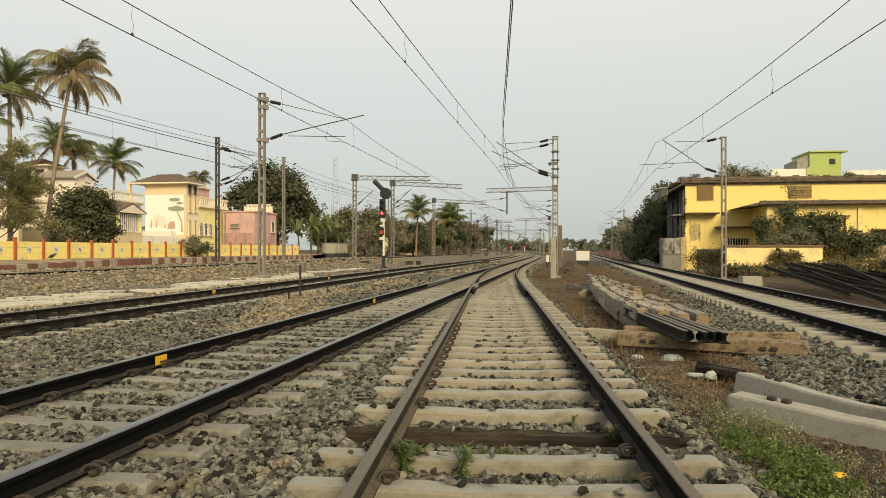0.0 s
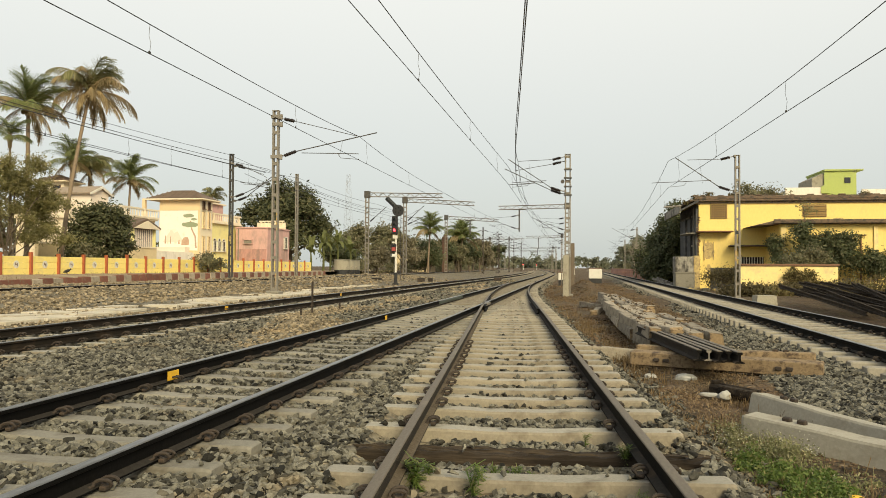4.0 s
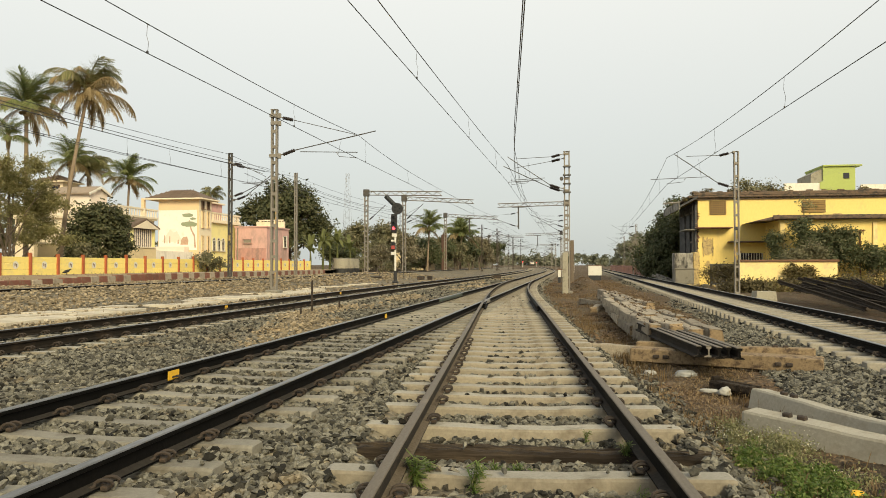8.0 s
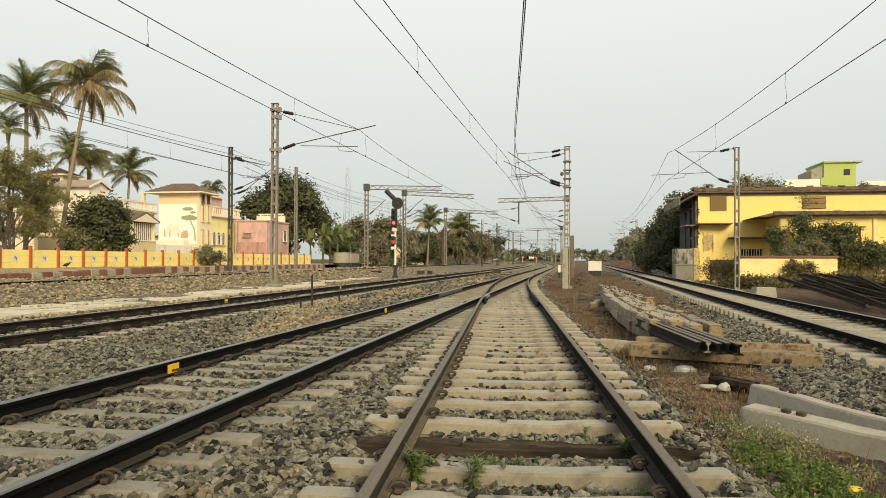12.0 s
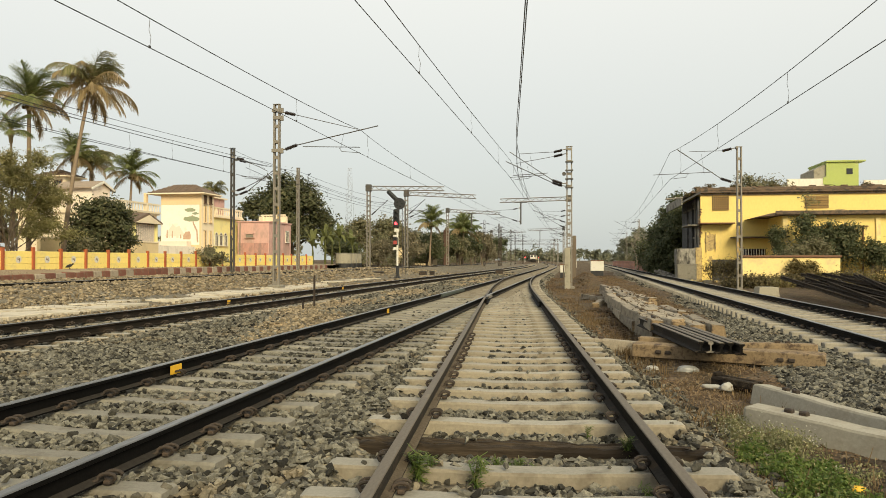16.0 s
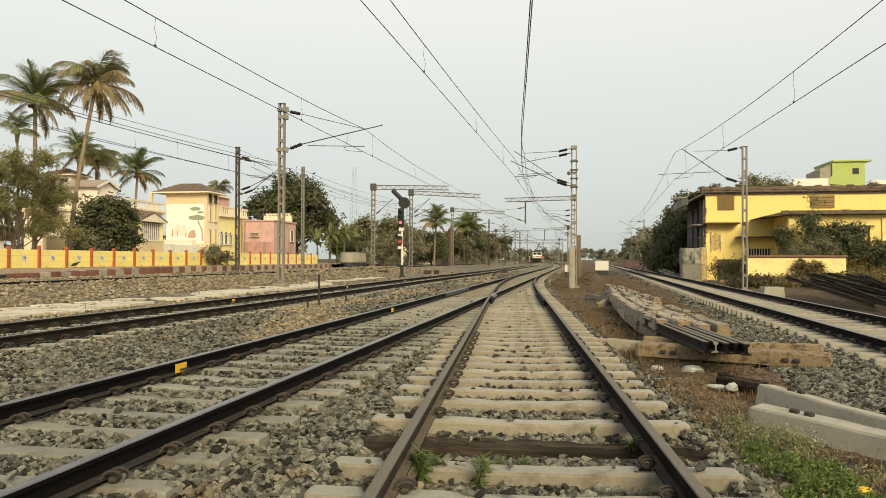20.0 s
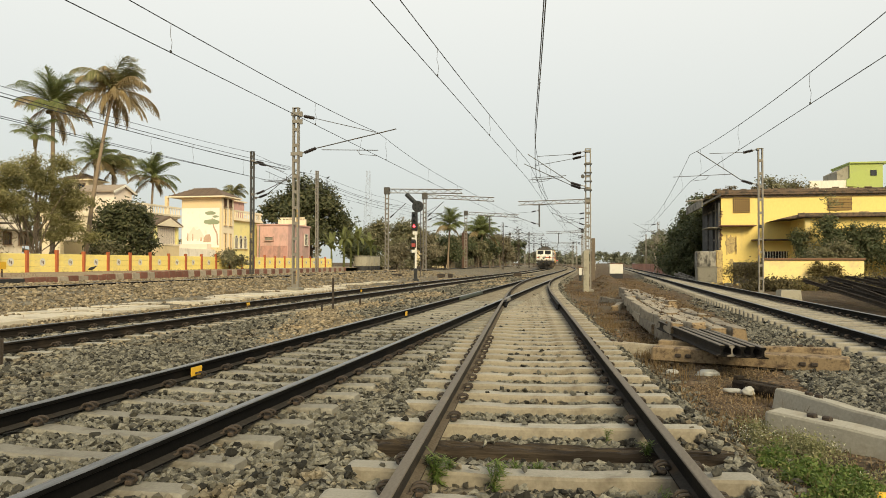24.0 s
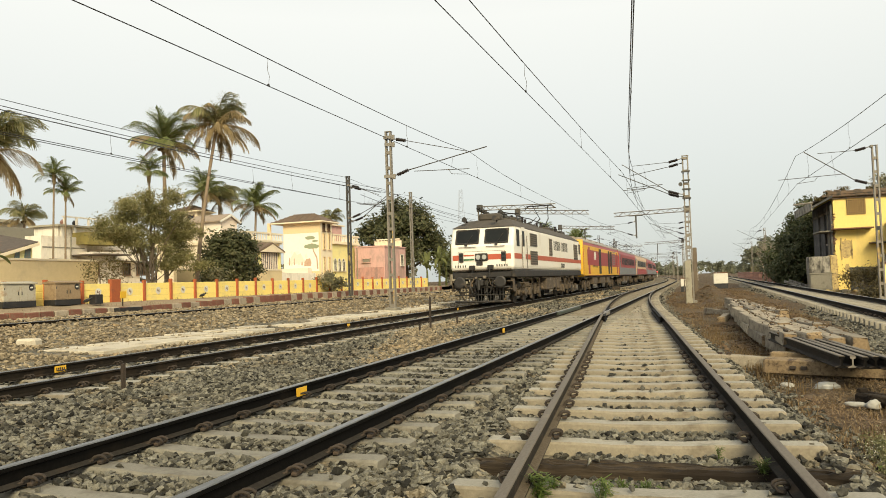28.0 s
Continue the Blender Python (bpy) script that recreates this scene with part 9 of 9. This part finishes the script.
    part("skirt_edge", MB().box((0, -0.01, 1.66), (2.86, 0.06, 0.05), ch=0.01), "loco_under", t)
    for s in (-1, 1):
        part("sand_pipe", MB().tube([(s * 1.3, 0.35, 1.2), (s * 1.25, 0.2, 0.7), (s * 0.95, 0.25, 0.2)], 0.035, 6), "loco_under", t)
        part("corner_step", MB().box((s * 1.36, 0.1, 0.75), (0.3, 0.3, 0.04)).box((s * 1.36, 0.1, 1.12), (0.3, 0.3, 0.04)).box((s * 1.49, 0.1, 0.95), (0.03, 0.3, 0.5)), "loco_under", t)
        part("cable_loop", MB().tube([(s * 0.35, -0.12, 1.3), (s * 0.5, -0.3, 0.95), (s * 0.72, -0.32, 0.85), (s * 0.85, -0.18, 1.1)], 0.025, 6), "loco_under", t)
    part("air_cock", MB().box((0.2, -0.3, 1.32), (0.16, 0.1, 0.14), ch=0.02).box((-0.22, -0.3, 1.3), (0.1, 0.1, 0.1), ch=0.02), "louvre_grey", t)
    part("coupler", MB().box((0, -0.25, 1.05), (0.36, 0.7, 0.32), ch=0.06).tube([(0, -0.6, 1.2), (0, -0.62, 0.75)], 0.07, 8), "loco_black", t)
    for s in (-0.5, -0.28, 0.3, 0.55):
        part("hose", MB().tube([(s, -0.1, 1.2), (s * 1.05, -0.3, 0.9), (s * 0.8, -0.32, 0.6), (s * 0.55, -0.25, 0.55)], 0.03, 6), "loco_black", t)
    cow = part("cow_catcher", MB().tube([(-1.35, 0.0, 0.18), (-1.0, -0.28, 0.18), (1.0, -0.28, 0.18), (1.35, 0.0, 0.18)], 0.05, 6).tube([(-1.35, 0.0, 0.85), (-1.0, -0.2, 0.85), (1.0, -0.2, 0.85), (1.35, 0.0, 0.85)], 0.04, 6).tube([(-1.35, 0.0, 0.5), (-1.0, -0.24, 0.5), (1.0, -0.24, 0.5), (1.35, 0.0, 0.5)], 0.03, 6), "loco_black", t, "barred cow catcher")
    for k in range(15):
        x = -1.05 + 0.15 * k
        part("bar", MB().tube([(x, -0.28, 0.16), (x, -0.2, 0.88)], 0.022, 4), "loco_black", cow)
    for s in (-1, 1):
        part("side_skirt", MB().box((s * 1.35, 0.45, 1.0), (0.16, 0.4, 0.55), ch=0.04), "loco_black", t)
    # sides
    part("sole_bar", MB().box((0, 10.2, 1.46), (3.08, 20.0, 0.34), ch=0.03), "loco_black", t, "dark grey sole bar")
    for s in (-1, 1):
        x = s * 1.566
        part("stripe", MB().box((x, 10.2, 2.28), (0.012, 20.1, 0.25)), "loco_red", t, "orange-red stripe along the side")
        part("cab_window", MB().box((x, 0.92, 3.15), (0.02, 0.55, 0.8), ch=0.005), "cab_glass", t)
        door = part("cab_door", MB().box((x, 2.0, 2.72), (0.02, 0.78, 2.0), ch=0.006), "loco_white", t)
        part("door_window", MB().box((x + s * 0.012, 2.0, 3.15), (0.01, 0.5, 0.75), ch=0.003), "cab_glass", door)
        part("handrail", MB().tube([(x + s * 0.07, 2.52, 1.7), (x + s * 0.07, 2.52, 3.3)], 0.02, 5).tube([(x + s * 0.07, 1.5, 1.7), (x + s * 0.07, 1.5, 3.3)], 0.02, 5), "louvre_grey", door)
        for y, w, z, h in ((4.35, 1.65, 3.18, 0.66), (4.35, 1.65, 2.25, 0.72), (8.95, 0.85, 2.95, 1.0), (17.9, 1.5, 2.9, 1.05), (19.6, 0.6, 3.15, 0.7)):
            lv = part("louvre", MB().box((x + s * 0.012, y, z), (0.03, w, h), ch=0.006), "louvre_grey", t, "dark ventilation louvre")
            for k in range(6):
                part("slat", MB().box((x + s * 0.03, y, z - h / 2 + h * (k + 0.5) / 6), (0.02, w * 0.94, 0.04)), "loco_black", lv)
        for k in range(13):
            if k == 6:
                continue
            ly, lw = 10.0 + 0.37 * k, 0.17 + 0.03 * (k % 3)
            part("letter_bar", MB().box((x, ly, 3.1), (0.012, 0.05, 0.56)).box((x, ly + lw, 3.1), (0.012, 0.045, 0.56)).box((x, ly + lw / 2, 3.1 + 0.15 * (k % 3 - 1)), (0.012, lw, 0.05)), "loco_black", t)
        for k in range(5):
            part("number_bar", MB().box((x, 12.3 + 0.25 * k, 1.93), (0.012, 0.14, 0.26)), "loco_black", t)
        part("steps", MB().box((x * 0.97, 2.0, 1.0), (0.25, 0.6, 0.05)).box((x * 0.97, 2.0, 0.6), (0.25, 0.6, 0.05)), "loco_under", t)
        for y, w, h in ((9.1, 2.2, 0.75), (10.9, 1.0, 0.6), (11.9, 0.6, 0.8)):
            part("equipment_box", MB().box((s * 1.2, y, 0.9), (0.5, w, h), ch=0.05), "loco_under", t)
        for k in range(10):
            part("pipe", MB().tube([(s * 1.42, 1.0 + 1.9 * k, 1.25), (s * 1.42, 2.3 + 1.9 * k, 1.2), (s * 1.4, 2.5 + 1.9 * k, 0.95)], 0.04, 5), "loco_under", t)
    rr = random.Random(31)
    for k in range(46):
        s = 1 if k % 2 else -1
        y, z = rr.uniform(0.6, 19.8), rr.uniform(0.45, 1.25)
        part("underframe_gear", MB().box((s * rr.uniform(1.15, 1.42), y, z), (rr.uniform(0.08, 0.25), rr.uniform(0.12, 0.5), rr.uniform(0.1, 0.45)), ch=0.02), "loco_under" if rr.random() < 0.6 else "loco_black", t)
    for k in range(12):
        x, z = rr.uniform(-1.2, 1.2), rr.uniform(0.9, 1.3)
        part("front_gear", MB().box((x, -0.12, z), (rr.uniform(0.06, 0.2), 0.14, rr.uniform(0.08, 0.25)), ch=0.02), "loco_black" if k % 3 else "loco_under", t)
    bogie(t, 4.6, 5.6, 3)
    bogie(t, 15.8, 5.6, 3)
    return t


def coach(label, body_mat, lower_mat, kind, length=23.5):
    """A coach with its front end at y = 0."""
    t = thing("railway_coach", label, "coach", group="coaches of the train")
    shell = MB().prism([(-1.6, 1.25), (-1.62, 1.5), (-1.62, 3.5), (-1.5, 3.86), (1.5, 3.86), (1.62, 3.5), (1.62, 1.5), (1.6, 1.25)], "y", 0.0, length)
    part("body", shell, body_mat, t)
    arc = [(-1.5 + 0.0, 3.84)] + [(1.56 * math.cos(math.pi - math.pi * k / 10), 3.82 + 0.48 * math.sin(math.pi * k / 10)) for k in range(11)] + [(1.5, 3.84)]
    part("roof", MB().prism(arc, "y", 0.03, length - 0.03), "coach_roof", t, smooth=False)
    for s in (-1, 1):
        x = s * 1.625
        part("lower_band", MB().box((x, length / 2, 1.68), (0.012, length, 0.78)), lower_mat, t)
        if kind == "power":
            part("upper_band", MB().box((x, length / 2, 3.42), (0.012, length, 0.3)), "coach_yellow", t)
            part("yellow_end", MB().box((x, 0.9, 2.75), (0.014, 1.7, 1.5)), "coach_yellow", t)
            for y, w in ((2.6, 0.9), (9.0, 1.4), (15.2, 1.2), (16.9, 1.2), (22.0, 0.9)):
                d = part("door", MB().box((x + s * 0.006, y, 2.45), (0.02, w, 2.1), ch=0.004), "loco_black" if w > 1 else "coach_red", t, "dark ventilated door" if w > 1 else "")
            part("emblem", MB().box((x + s * 0.004, 6.0, 2.85), (0.012, 1.0, 0.6)), "white", t, "small white emblem panel")
            for k in range(6):
                part("letter_bar", MB().box((x + s * 0.004, 4.6 + 0.55 * k, 2.0), (0.012, 0.35, 0.16)), "loco_black", t)
            for k in range(7):
                part("louvre", MB().box((x + s * 0.004, 19.2 + 0.001 * k, 2.3 + 0.2 * k), (0.02, 2.2, 0.08)), "coach_grey", t)
        else:
            part("window_band", MB().box((x, length / 2, 2.78), (0.012, length - 4.0, 0.86)), "coach_roof" if kind == "pale" else body_mat, t)
            n = 10
            for k in range(n):
                w = part("window", MB().box((x + s * 0.008, 2.9 + (length - 5.8) * (k + 0.5) / n, 2.78), (0.02, 1.35, 0.76), ch=0.004), "cab_glass", t)
            for y in (0.95, length - 0.95):
                d = part("door", MB().box((x + s * 0.004, y, 2.4), (0.02, 0.85, 2.1), ch=0.004), "coach_grey", t)
                part("door_window", MB().box((x + s * 0.018, y, 2.9), (0.01, 0.4, 0.6)), "cab_glass", d)
        for y, w in ((6.8, 2.2), (11.5, 3.0), (15.5, 1.8)):
            part("equipment_box", MB().box((s * 1.25, y, 0.85), (0.5, w, 0.55), ch=0.04), "loco_under", t)
    part("gangway", MB().box((0, -0.2, 2.2), (1.5, 0.4, 2.3), ch=0.05), "loco_black", t, "black gangway bellows")
    if kind == "power":
        nose = MB().prism([(0.0, 1.2), (-0.45, 1.4), (-0.45, 2.7), (-0.1, 3.95), (0.02, 3.95)], "x", -1.6, 1.6)
        part("end_cap", nose, "coach_yellow", t, "bright yellow sloping end")
        for k in range(4):
            part("roof_vent", MB().box((0, 6.0 + 4 * k, 4.33), (1.5, 2.2, 0.12), ch=0.04), "coach_roof", t)
    part("sole_bar", MB().box((0, length / 2, 1.2), (2.9, length, 0.18)), "loco_black", t)
    bogie(t, 3.6, 3.6, 2, "dusty two-axle bogie")
    bogie(t, length - 3.6, 3.6, 2, "dusty two-axle bogie")
    return t


loco = locomotive()
train = [(loco, 0.0, 20.4)]
power = coach("red and yellow generator coach with dark doors", "coach_red", "coach_yellow", "power")
train.append((power, 21.3, 23.5))
red = coach("red and grey passenger coach", "coach_red", "coach_grey", "red")
train.append((red, 45.6, 23.5))
pale = coach("cream and red passenger coach", "coach_cream", "coach_red", "pale")
train.append((pale, 45.6 + 24.3, 23.5))
for k in range(2, 13):
    train.append((copy_thing(red, Matrix.Identity(4)), 45.6 + 24.3 * k, 23.5))

FRONT_AT_END, SPEED = 33.4, 28.5   # metres ahead of the camera at 28 s; metres a second


def motions():
    """The train comes on along its track at an even speed."""
    for ob, back, length in train:
        rows = []
        for k in range(0, 29):
            y = FRONT_AT_END + SPEED * (28 - k) + back
            x0, x1 = x_t3(y), x_t3(y + length)
            rows.append((float(k), pose(x0, y, 0, 0, 0, math.degrees(math.atan2(-(x1 - x0), length)))))
        walk(ob, rows)

motions()
